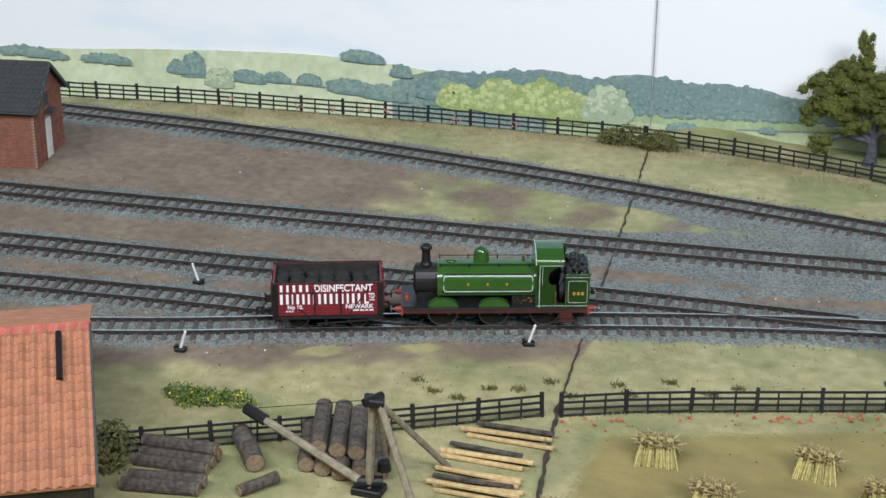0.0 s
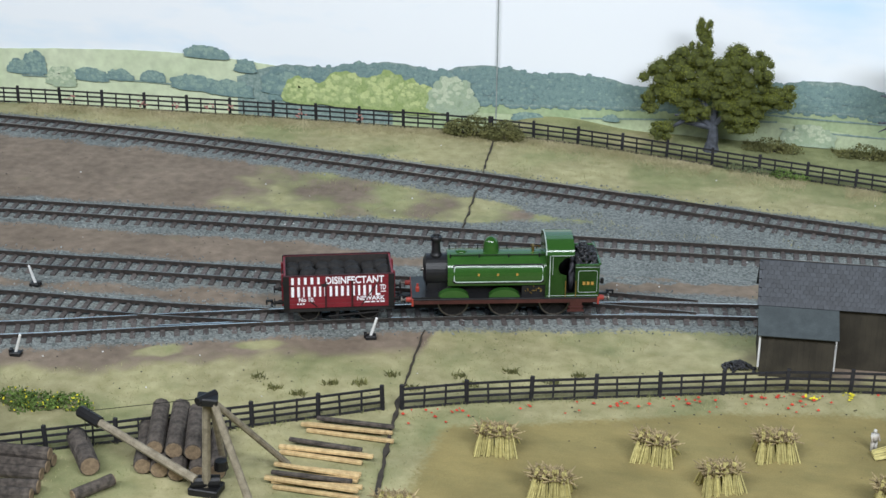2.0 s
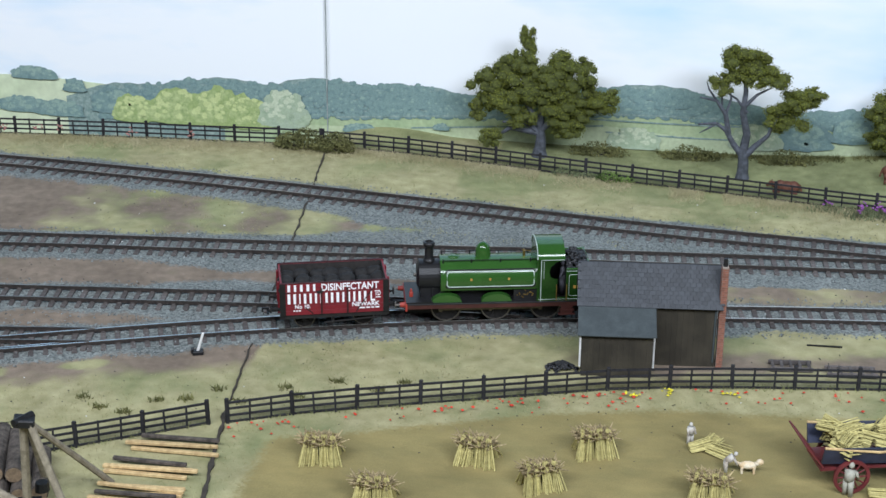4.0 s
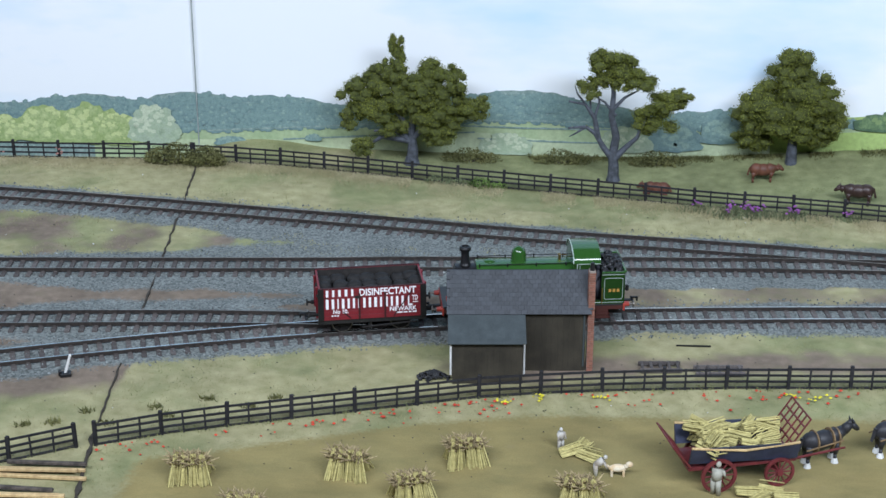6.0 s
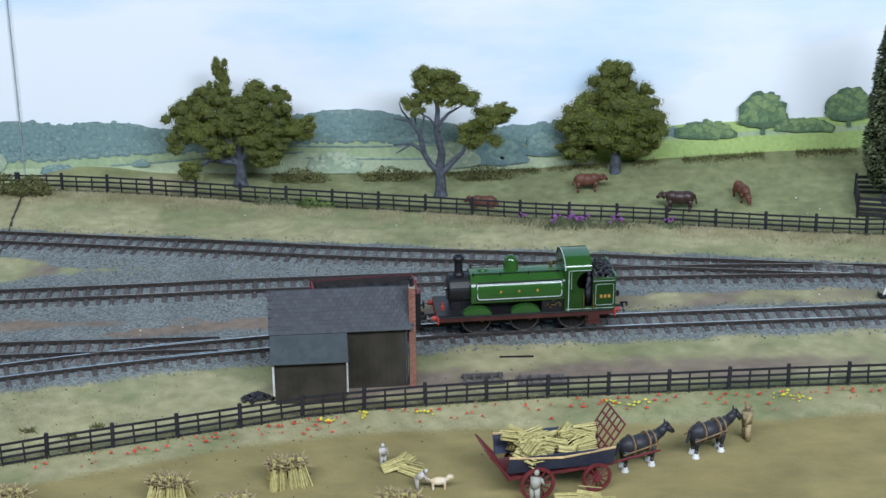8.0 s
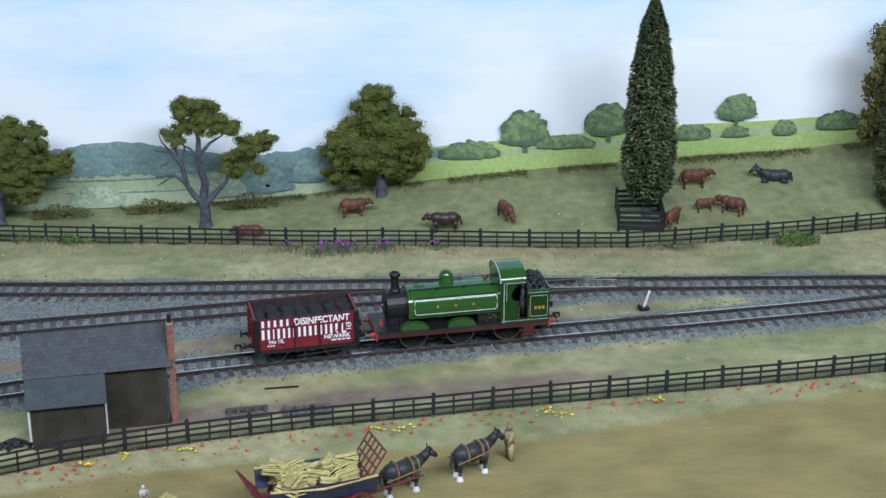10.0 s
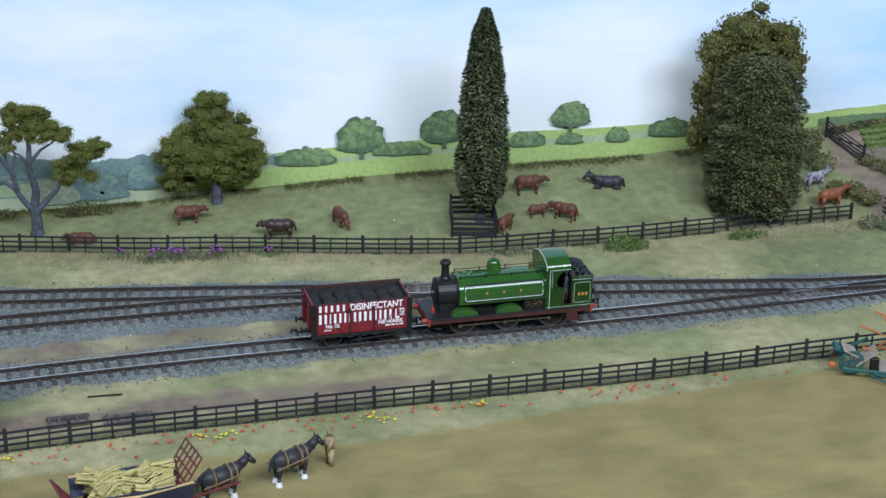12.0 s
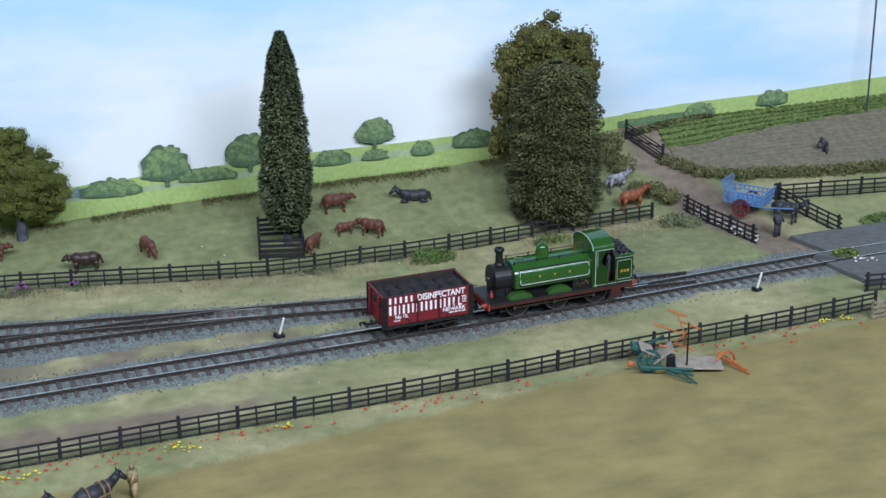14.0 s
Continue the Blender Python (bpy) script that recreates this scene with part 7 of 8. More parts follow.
    part("tail", bm, material, an)
    return an


def gpose(x, y, rz):
    return pose(x, y, ground_z(x, y), 0, 0, rz)


CG = "cattle in the pasture"
animal("cow", gpose(0.1115, 0.3225, 8), COWBROWN, "cow", "brown cow standing with its head up", "cow", CG)
animal("cow", gpose(0.1748, 0.2855, 176), COWDARK, "cow", "dark brown cow with a glossy back", "cow", CG, 1.1)
animal("cow", gpose(0.2210, 0.2990, -72), COWBROWN, "cow", "brown cow grazing towards the fence", "cow", CG, 0.95, grazing=True)
animal("cow", gpose(0.0349, 0.2985, 175), COWBROWN, "cow", "brown cow lying behind the fence", "cow", CG, 0.95, lying=True)
animal("cow", gpose(0.3681, 0.3265, 5), COWBROWN, "cow", "large brown cow standing on the slope", "cow", CG, 1.1)
animal("cow", gpose(0.3678, 0.2925, 10), COWBROWN, "cow", "small brown calf beside a cow", "calf", CG, 0.75)
animal("cow", gpose(0.3868, 0.2865, 140), COWBROWN, "cow", "brown cow turned away beside a calf", "cow", CG, 1.0)
animal("cow", gpose(0.3388, 0.2735, 50), COWBROWN, "cow", "brown cow standing beside the timber pen", "cow", CG, 0.9)
HG = "horses in the pasture"
animal("horse", gpose(0.4315, 0.3300, 172), HORSEBLK, "horse", "black horse lying on the grass", "horse", HG, 0.95, lying=True)
animal("horse", gpose(0.5916, 0.3095, 20), HORSEGREY, "horse", "dapple grey horse standing by the bank", "horse", HG, 0.8)
animal("horse", gpose(0.5958, 0.2868, 15), HORSEBAY, "horse", "bay horse behind the fence", "horse", HG, 0.9)
WG = "harvest waggon team"


def harness(x, y, rz):
    bm = B()
    for sx, r in ((-0.005, 0.0056), (0.004, 0.0056), (0.0075, 0.0053)):
        lathe(bm, [(r, -0.0004), (r * 1.04, 0.0), (r, 0.0004)], 14, Matrix.Translation((sx, 0, 0.0132)) @ pose(0, 0, 0, 0, 90))
    for s in (-1, 1):
        rod(bm, (-0.012, s * 0.0051, 0.011), (0.009, s * 0.0052, 0.0135), 0.00045, None, 6)
    return bm


for x, y, rz in ((0.1115, -0.0805, 25), (0.1495, -0.0660, 27)):
    hs = animal("horse", pose(x, y, 0, 0, 0, rz), HORSEBLK, "horse", "black cart horse in harness with white feet", "horse", WG, 1.0, WHITE)
    part("harness", harness(0, 0, 0), HARNESS, hs, "tan leather harness")


# ---- harvest waggon ----
def spoked(parent, x, y, r, n, material):
    bm = B()
    a = []
    for i in range(24):
        t = 2 * math.pi * i / 24
        a.append([bm.verts.new((q * math.cos(t), w, q * math.sin(t))) for q, w in ((r, -0.0007), (r, 0.0007), (r * 0.82, 0.0007), (r * 0.82, -0.0007))])
    for i in range(24):
        p, q = a[i], a[(i + 1) % 24]
        for j in range(4):
            bm.faces.new((p[j], q[j], q[(j + 1) % 4], p[(j + 1) % 4]))
    bmesh.ops.recalc_face_normals(bm, faces=bm.faces[:])
    w = part("wheel", bm, material, parent, "spoked wooden wheel")
    w.location = (x, y, r)
    for i in range(n):
        t = 2 * math.pi * i / n
        bm = B()
        rod(bm, (0, 0, 0), (r * 0.85 * math.cos(t), 0, r * 0.85 * math.sin(t)), 0.0005, 0.0004, 6)
        part("spoke", bm, material, w)
    bm = B()
    rod(bm, (0, -0.0016, 0), (0, 0.0016, 0), r * 0.2, None, 10)
    part("hub", bm, material, w)
    return w


def ladder(name, parent, m, w, h, nx, nz_, material, label):
    """An openwork ladder: an outer frame and its inner bars."""
    def bar(a, b):
        bm = B()
        rod(bm, m @ Vector(a), m @ Vector(b), 0.0005, None, 6)
        return bm

    bm = bar((0, -w / 2, 0), (0, -w / 2, h))
    for a, b in (((0, w / 2, 0), (0, w / 2, h)), ((0, -w / 2, 0), (0, w / 2, 0)), ((0, -w / 2, h), (0, w / 2, h))):
        rod(bm, m @ Vector(a), m @ Vector(b), 0.0005, None, 6)
    fr = part(name, bm, material, parent, label)
    for i in range(1, nx):
        y = -w / 2 + w * i / nx
        part("upright_bar", bar((0, y, 0), (0, y, h)), material, fr)
    for j in range(1, nz_):
        part("cross_bar", bar((0, -w / 2, h * j / nz_), (0, w / 2, h * j / nz_)), material, fr)


def harvest_waggon():
    wg = thing("harvest_waggon", pose(0.0665, -0.0995, 0, 0, 0, 17), "navy and maroon harvest waggon loaded with straw sheaves", "waggon", WG)
    L, W, z0 = 0.056, 0.0115, 0.0125
    for s in (-1, 1):
        bm = B()
        prism(bm, [(s * (W - 0.002), z0), (s * W, z0), (s * (W + 0.0025), z0 + 0.0095), (s * (W + 0.0015), z0 + 0.0095)], -L / 2, L / 2)
        for v in bm.verts:
            v.co.z += 0.0030 * (v.co.x / (L / 2)) ** 2 * (1.3 if v.co.x < 0 else 0.5)
        part("side_board", bm, NAVY, wg, "navy side board")
        bm = B()
        for xa, xb in ((-L / 2, 0), (0, L / 2)):
            ka, kb = 0.0030 * (xa / (L / 2)) ** 2 * (1.3 if xa < 0 else 0.5), 0.0030 * (xb / (L / 2)) ** 2 * (1.3 if xb < 0 else 0.5)
            rod(bm, (xa, s * (W + 0.002), z0 + 0.0098 + ka), (xb, s * (W + 0.002), z0 + 0.0098 + kb), 0.0007, None, 6)
        part("top_rail", bm, CUTWOOD, wg, "straw-coloured top rail")
    bm = B()
    box(bm, (0, 0, z0), (L, 2 * W - 0.002, 0.0014))
    part("bed", bm, MAROON, wg)
    ladder("tail_ladder", wg, Matrix.Translation((-L / 2, 0, z0 + 0.003)) @ pose(0, 0, 0, 0, -38), 2 * W + 0.003, 0.0150, 4, 2, MAROON, "maroon tail ladder")
    ladder("fore_ladder", wg, Matrix.Translation((L / 2 - 0.006, 0, z0 + 0.006)) @ pose(0, 0, 0, 0, 34), 2 * W + 0.001, 0.0200, 5, 4, MAROON, "maroon fore ladder")
    for x, r in ((-0.013, 0.0092), (0.0185, 0.0078)):
        for s in (-1, 1):
            spoked(wg, x, s * (W + 0.0016), r, 12, MAROON)
        bm = B()
        rod(bm, (x, -W, r), (x, W, r), 0.0010, None, 8)
        box(bm, (x, 0, (r + z0) / 2), (0.003, 0.016, z0 - r + 0.002))
        part("axle", bm, MAROON, wg)
    for s in (-1, 1):
        bm = B()
        rod(bm, (0.022, s * 0.0052, 0.0090), (0.056, s * 0.0056, 0.0135), 0.0008, 0.0006, 6)
        part("shaft", bm, MAROON, wg, "maroon shaft")
    rnd = random.Random(12)
    for i in range(34):
        bm = B()
        ang = rnd.uniform(-50, 50)
        for q in range(22):
            o = Vector((0, rnd.gauss(0, 0.0012), rnd.gauss(0, 0.0010)))
            rod(bm, Vector((-0.0058, 0, 0)) + o, Vector((0.0058, 0, 0)) + o * 1.3, 0.00045, 0.0003, 4, False)
        ob = tagged(part("straw_sheaf", bm, STRAW, wg, "yellow straw sheaf"), kind="stuff")
        ob.matrix_basis = pose(rnd.uniform(-0.022, 0.019), rnd.uniform(-0.0100, 0.0100), z0 + 0.0085 + rnd.uniform(0, 0.0065), 0, rnd.uniform(-15, 15), ang)


harvest_waggon()


# ---- plain toy figures ----
def figurine(x, y, rz, h, material, label, bend=0.0):
    bm = B()
    for s in (-1, 1):
        rod(bm, (0, s * 0.09 * h, 0), (0, s * 0.07 * h, 0.48 * h), 0.07 * h, 0.09 * h, 8)
    t = Vector((0.25 * bend * h, 0, 0.80 * h - 0.12 * bend * h))
    rod(bm, (0, 0, 0.46 * h), t, 0.14 * h, 0.16 * h, 10)
    ball(bm, t + Vector((0.07 * bend * h, 0, 0.13 * h)), (0.085 * h, 0.08 * h, 0.10 * h), 2)
    for s in (-1, 1):
        rod(bm, t + Vector((0, s * 0.16 * h, -0.03 * h)), t + Vector((0.14 * h, s * 0.17 * h, -0.30 * h)), 0.05 * h, 0.04 * h, 6)
    ob = part("figurine", bm, material, None, "", True)
    ob.matrix_world = gpose(x, y, rz)
    tagged(ob, label, "figurine", "toy figures")


figurine(-0.0208, -0.0800, -60, 0.0120, FIGPALE, "plain pale toy figure standing on the stubble")
figurine(-0.0025, -0.1050, 10, 0.0125, FIGPALE, "plain pale toy figure bending beside a dog", 1.2)
figurine(0.0565, -0.1180, 60, 0.0180, FIGURE, "plain grey toy figure beside the waggon wheel", 0.3)
figurine(0.1715, -0.0520, 200, 0.0205, STRAWHEAD, "plain brown toy figure at the horse's head")
figurine(0.7725, 0.3083, 200, 0.0170, FIGDARK, "plain dark toy figure working in the ploughed field", 1.0)
figurine(0.6835, 0.2114, -60, 0.0215, FIGDARK, "plain dark toy figure beside the blue cart")
dog = thing("dog", pose(0.0085, -0.1045, 0, 0, 0, 5), "tan and white toy dog on the stubble", "dog")
bmd = B()
ball(bmd, (0, 0, 0.0042), (0.0048, 0.0020, 0.0022), 2)
part("body", bmd, DOG, dog, "", True)
bmd = B()
ball(bmd, (0.0058, 0, 0.0062), (0.0020, 0.0015, 0.0016), 2)
rod(bmd, (0.0035, 0, 0.0048), (0.0056, 0, 0.0060), 0.0013, 0.0011, 8)
part("head", bmd, DOG, dog, "", True)
for sx in (-0.003, 0.003):
    for sy in (-0.0012, 0.0012):
        bmd = B()
        rod(bmd, (sx, sy, 0.0035), (sx, sy, 0), 0.0007, 0.0006, 6)
        part("leg", bmd, DOG, dog)
bmd = B()
rod(bmd, (-0.0045, 0, 0.005), (-0.0075, 0, 0.0072), 0.0006, 0.0003, 6)
part("tail", bmd, DOG, dog)


# ---- blue cart ----
def blue_cart():
    ct = thing("farm_cart", gpose(0.6780, 0.2520, -48), "blue slatted farm cart on red wheels", "cart")
    L, W, z0 = 0.030, 0.0095, 0.010
    bm = B()
    box(bm, (0, 0, z0), (L, 2 * W, 0.0014))
    part("bed", bm, BLUE, ct)
    for s in (-1, 1):
        for j in range(3):
            bm = B()
            rod(bm, (-L / 2, s * W, z0 + 0.002 + 0.0034 * j), (L / 2, s * (W + 0.0005 * j), z0 + 0.002 + 0.0034 * j), 0.0006, None, 6)
            part("side_rail", bm, BLUE, ct)
        for i in range(9):
            bm = B()
            x = -L / 2 + L * i / 8
            rod(bm, (x, s * W, z0), (x, s * (W + 0.001), z0 + 0.0092), 0.0005, None, 6)
            part("side_stave", bm, BLUE, ct)
        spoked(ct, -0.001, s * (W + 0.0022), 0.0072, 10, MAROON)
        bm = B()
        rod(bm, (L / 2, s * 0.006, 0.0085), (L / 2 + 0.024, s * 0.0058, 0.0120), 0.0007, None, 6)
        part("shaft", bm, BLUE, ct)
    for x, hgt, tl in ((-L / 2, 0.0165, -10), (L / 2, 0.0125, 14)):
        ladder("end_ladder", ct, Matrix.Translation((x, 0, z0)) @ pose(0, 0, 0, 0, tl), 2 * W + 0.001, hgt, 6, 3, BLUE, "blue end ladder")
    bm = B()
    rod(bm, (-0.001, -W, 0.0072), (-0.001, W, 0.0072), 0.0009, None, 8)
    part("axle", bm, MAROON, ct)


blue_cart()
animal("horse", gpose(0.6985, 0.2275, -48), HORSEBLK, "horse", "black horse between the shafts of the blue cart", "horse", "", 0.9)


# ---- reaper binder ----
def binder():
    bi = thing("reaper_binder", pose(0.5105, 0.0150, 0, 0, 0, -14), "green and orange reaper binder with canvas platform", "farm machine")
    for nm, c, s, r, mt in (("platform", (0.020, 0.002, 0.0035), (0.030, 0.017, 0.0010), (3, 2, 0), CANVAS), ("elevator", (-0.003, 0.003, 0.0105), (0.016, 0.014, 0.0010), (0, -38, 0), CANVAS), ("deck", (-0.013, 0.003, 0.0140), (0.010, 0.015, 0.0010), (0, 25, 0), CANVAS), ("frame_beam", (-0.002, -0.0095, 0.0055), (0.034, 0.0016, 0.0018), (0, 4, 0), TEAL), ("frame_beam", (-0.012, 0.0115, 0.0120), (0.026, 0.0014, 0.0018), (0, -30, 0), TEAL), ("frame_beam", (-0.017, 0.002, 0.0085), (0.0016, 0.024, 0.0018), (8, 0, 0), TEAL), ("gear_box", (0.0015, -0.004, 0.0075), (0.0050, 0.0040, 0.0095), (0, 0, 0), BLACK), ("frame_beam", (0.006, -0.0125, 0.0040), (0.018, 0.0014, 0.0014), (0, 0, -30), TEAL), ("side_box", (-0.0185, 0.006, 0.0135), (0.0085, 0.0080, 0.0030), (0, 25, 0), TEAL)):
        bm = B()
        box(bm, c, s, pose(0, 0, 0, *r), 0.0003)
        part(nm, bm, mt, bi)
    w = spoked(bi, -0.0120, -0.003, 0.0078, 10, TEAL)
    bm = B()
    for i in range(7):
        a, b = math.radians(-25 + 24 * i), math.radians(-25 + 24 * (i + 1))
        rod(bm, (0.0395 + 0.0075 * math.cos(a) - 0.004, 0.006 - 0.0020 * i, 0.0035 + 0.010 * math.sin(a)), (0.0395 + 0.0075 * math.cos(b) - 0.004, 0.006 - 0.0020 * (i + 1), 0.0035 + 0.010 * math.sin(b)), 0.0008, None, 6)
    rod(bm, (0.034, 0.010, 0.004), (0.050, -0.010, 0.001), 0.0010, 0.0007, 6)
    rod(bm, (0.033, 0.009, 0.008), (0.049, -0.009, 0.003), 0.0008, 0.0006, 6)
    part("divider", bm, ORANGE, bi, "orange divider board")
    bm = B()
    rod(bm, (0.012, -0.002, 0.004), (0.012, -0.002, 0.033), 0.0006, None, 6)
    part("reel_post", bm, BLACK, bi)
    for k in range(5):
        t = math.radians(20 + 72 * k)
        c = Vector((0.010, 0.000, 0.024))
        e = c + Vector((-0.004 + 0.009 * math.cos(t), 0.004, 0.013 * math.sin(t)))
        bm = B()
        rod(bm, c, e, 0.00045, None, 6)
        rod(bm, e + Vector((-0.006, 0, 0.0025)), e + Vector((0.006, 0, -0.0025)), 0.0006, None, 6)
        part("reel_arm", bm, ORANGE, bi, "orange reel arm and bat")
    bm = B()
    rod(bm, (0.006, -0.010, 0.004), (0.015, -0.022, 0.0008), 0.0008, 0.0006, 6)
    rod(bm, (-0.002, -0.011, 0.004), (0.012, -0.021, 0.0010), 0.0006, None, 6)
    part("draw_pole", bm, TEAL, bi)
    for x, y in ((-0.021, 0.013), (-0.0235, -0.003)):
        bm = B()
        ball(bm, (x, y, 0.006), (0.0022, 0.0012, 0.0022), 2)
        part("seat", bm, ORANGE, bi)


binder()


# ---- fences, gates and crossing on the lane ----
def straight(x0, y0, x1, y1):
    return lambda x: y0 + (y1 - y0) * (x - x0) / (x1 - x0)


fence(straight(0.6385, 0.2775, 0.6598, 0.2040), 0.6385, 0.6605, "black tarred fence along the lane down to the crossing", 0.0254, lambda x: ground_z(x, straight(0.6385, 0.2775, 0.6598, 0.2040)(x)))
fence(straight(0.7038, 0.2560, 0.7310, 0.2050), 0.7038, 0.7318, "black tarred fence on the far side of the lane", 0.0292, lambda x: ground_z(x, straight(0.7038, 0.2560, 0.7310, 0.2050)(x)))
fence(lambda x: 0.2565 - 0.06 * (x - 0.7055), 0.7065, 0.99, "black tarred fence below the ploughed field", 0.0344, lambda x: ground_z(x, 0.2565 - 0.06 * (x - 0.7055)))
fence(lambda x: 0.094 - 0.1 * (x - 0.694), 0.694, 0.95, "short black fence beside the road crossing", 0.030)


def field_gate(a, b):
    a, b = Vector(a), Vector(b)
    d = b - a
    gt = thing("field_gate", Matrix(), "weathered five-bar field gate between two posts", "gate")
    for p in (a, b):
        bm = B()
        rod(bm, p + Vector((0, 0, -0.003)), p + Vector((0, 0, 0.0165)), 0.0014, 0.0012, 8)
        part("gate_post", bm, BLACKWOOD, gt)
    for j in range(5):
        bm = B()
        z = Vector((0, 0, 0.002 + 0.0028 * j))
        rod(bm, a + z, b + z, 0.0006, None, 6)
        part("bar", bm, BLACKWOOD, gt)
    bm = B()
    rod(bm, a + Vector((0, 0, 0.002)), b + Vector((0, 0, 0.0132)), 0.0006, None, 6)
    part("brace", bm, BLACKWOOD, gt)


field_gate((0.6190, 0.3600, 0.0385), (0.6395, 0.3310, 0.0245))


def pen():
    pn = thing("timber_pen", Matrix(), "small dark timber pen around the cypress foot", "pen")
    c = [(0.2985, 0.2690), (0.3300, 0.2640), (0.3345, 0.2980), (0.3035, 0.3020)]
    for i in range(4):
        (x0, y0), (x1, y1) = c[i], c[(i + 1) % 4]
        z0, z1 = ground_z(x0, y0), ground_z(x1, y1)
        bm = B()
        rod(bm, (x0, y0, z0 - 0.002), (x0, y0, z0 + 0.0165), 0.0010, None, 6)
        part("post", bm, BLACKWOOD, pn)
        for j in range(4):
            bm = B()
            box(bm, ((x0 + x1) / 2, (y0 + y1) / 2, (z0 + z1) / 2 + 0.0028 + 0.0038 * j), (math.hypot(x1 - x0, y1 - y0), 0.0009, 0.0022), pose(0, 0, 0, 0, random.uniform(-2, 2), math.degrees(math.atan2(y1 - y0, x1 - x0))))
            part("board", bm, BLACKWOOD, pn)


pen()
for nm, off, w in (("crossing_far", 0.0290, 0.036), ("crossing_middle", 0.0, 0.0145), ("crossing_near", -0.0305, 0.039)):
    bmx = B()
    m = main_line(0.75)
    prev = None
    for x in np.arange(0.6945, 1.05, 0.008):
        y = main_line(x) + off
        ring = [bmx.verts.new((x + (q - 0.5) * -0.012, y + (q - 0.5) * w, 0.0036 + 0.0002 * nz(x, q, 50))) for q in (0, 1)]
        low_ring = [bmx.verts.new((v.co.x, v.co.y, 0.0)) for v in ring]
        ring = ring + low_ring[::-1]
        if prev:
            for i in range(4):
                bmx.faces.new((prev[i], prev[(i + 1) % 4], ring[(i + 1) % 4], ring[i]))
        else:
            bmx.faces.new(ring)
        prev = ring
    bmesh.ops.recalc_face_normals(bmx, faces=bmx.faces[:])
    tagged(part(nm, bmx, ROADM), "grey road surface of the level crossing", "road", kind="structure")
crate = thing("hurdle", pose(0.683, 0.050, 0, 0, 0, 10), "grey timber hurdle by the field fence", "hurdle")
for j in range(4):
    bmc = B()
    box(bmc, (0, 0, 0.002 + 0.0034 * j), (0.022, 0.0010, 0.0018))
    part("bar", bmc, OAK, crate)
for x in (-0.0105, 0, 0.0105):
    bmc = B()
    box(bmc, (x, 0.0009, 0.007), (0.0014, 0.0010, 0.0145))
    part("upright", bmc, OAK, crate)


# ---- heaps beside the shed ----
rh = random.Random(9)
bmh = B()
for i in range(120):
    a, q = rh.uniform(0, 6.28), rh.random() ** 0.6
    ball(bmh, (0.009 * q * math.cos(a), 0.006 * q * math.sin(a), 0.0045 * (1 - q) + 0.0006), (0.0011, 0.0010, 0.0008), 1, 0.5, 700)
heap = part("coal_heap", bmh, COAL)
heap.location = (-0.0945, -0.0075, 0)
tagged(heap, "small heap of black coal against the shed", "coal heap", kind="stuff")
for x, y, ln in ((0.0320, 0.0150, 0.024), (0.0650, 0.0135, 0.028)):
    fr = thing("scrap_frame", pose(x, y, 0, 0, 0, 6), "rusty iron scrap frame lying in the dirt", "scrap frame", "scrap frames")
    for s in (-1, 1):
        bmf = B()
        box(bmf, (0, s * 0.0045, 0.0022), (ln, 0.0012, 0.0026), None, 0.0003)
        part("side_member", bmf, SLEEPER, fr)
    for k in range(5):
        bmf = B()
        rod(bmf, (-ln * 0.42 + ln * 0.21 * k, -0.0052, 0.0026), (-ln * 0.42 + ln * 0.21 * k, 0.0052, 0.0026), 0.0010, None, 8)
        part("cross_member", bmf, SLEEPER, fr)
bmf = B()
rod(bmf, (-0.010, 0, 0.0006), (0.010, 0.001, 0.0006), 0.0006, None, 6)
rodp = part("iron_bar", bmf, BLACK)
rodp.location = (0.052, 0.047, 0)
tagged(rodp, "dark iron bar lying in the ballast", "bar")


# ---- grass, flowers, chips ----
def blades(name, spots, material, label, h=(0.0012, 0.0028), w=0.00035, lean=0.5, seed=1):
    rnd = np.random.default_rng(seed)
    verts, faces = [], []
    for x, y in spots:
        z = ground_z(x, y) - 0.0002
        a = rnd.uniform(0, math.pi)
        hh = rnd.uniform(*h)
        dx, dy = math.cos(a) * w, math.sin(a) * w
        lx, ly = rnd.normal(0, lean * hh), rnd.normal(0, lean * hh)
        i = len(verts)
        verts += [(x - dx, y - dy, z), (x + dx, y + dy, z), (x + lx, y + ly, z + hh)]
        faces.append((i, i + 1, i + 2))
    me = bpy.data.meshes.new(name)
    me.from_pydata(verts, [], faces)
    me.materials.append(material)
    tagged(new(name, me), label, "grass", kind="stuff")


def grassy(x, y, clear=0.021):
    if x < -1.0 or y > BACK - 0.002:
        return False
    for f, lo, hi in LINES:
        if lo <= x <= hi and abs(y - f(x)) < clear + 0.006 * nz(x, y, 40):
            return False
    m, a, bb = main_line(x), track_a(x), track_b(x)
    if x < 0.3 and m < y < a and not (y > bb and x > -0.42 and nz(x, y, 22, 5) > 0.05):
        return False
    if x < -0.27 and m - 0.05 < y < m:
        return False
    if y < field_edge(x) + 0.002 and x > -0.236:
        return False
    if x > 0.62 and abs(x - (0.645 + max(0, 0.30 - y) * 0.32)) < 0.022:
        return False
    if x > 0.64 and y > 0.285:
        return False
    if -0.14 < x < 0.30 and y > fence_front(x) and y < m and nz(x, y, 14, 7) < 0.25:
        return False
    return True


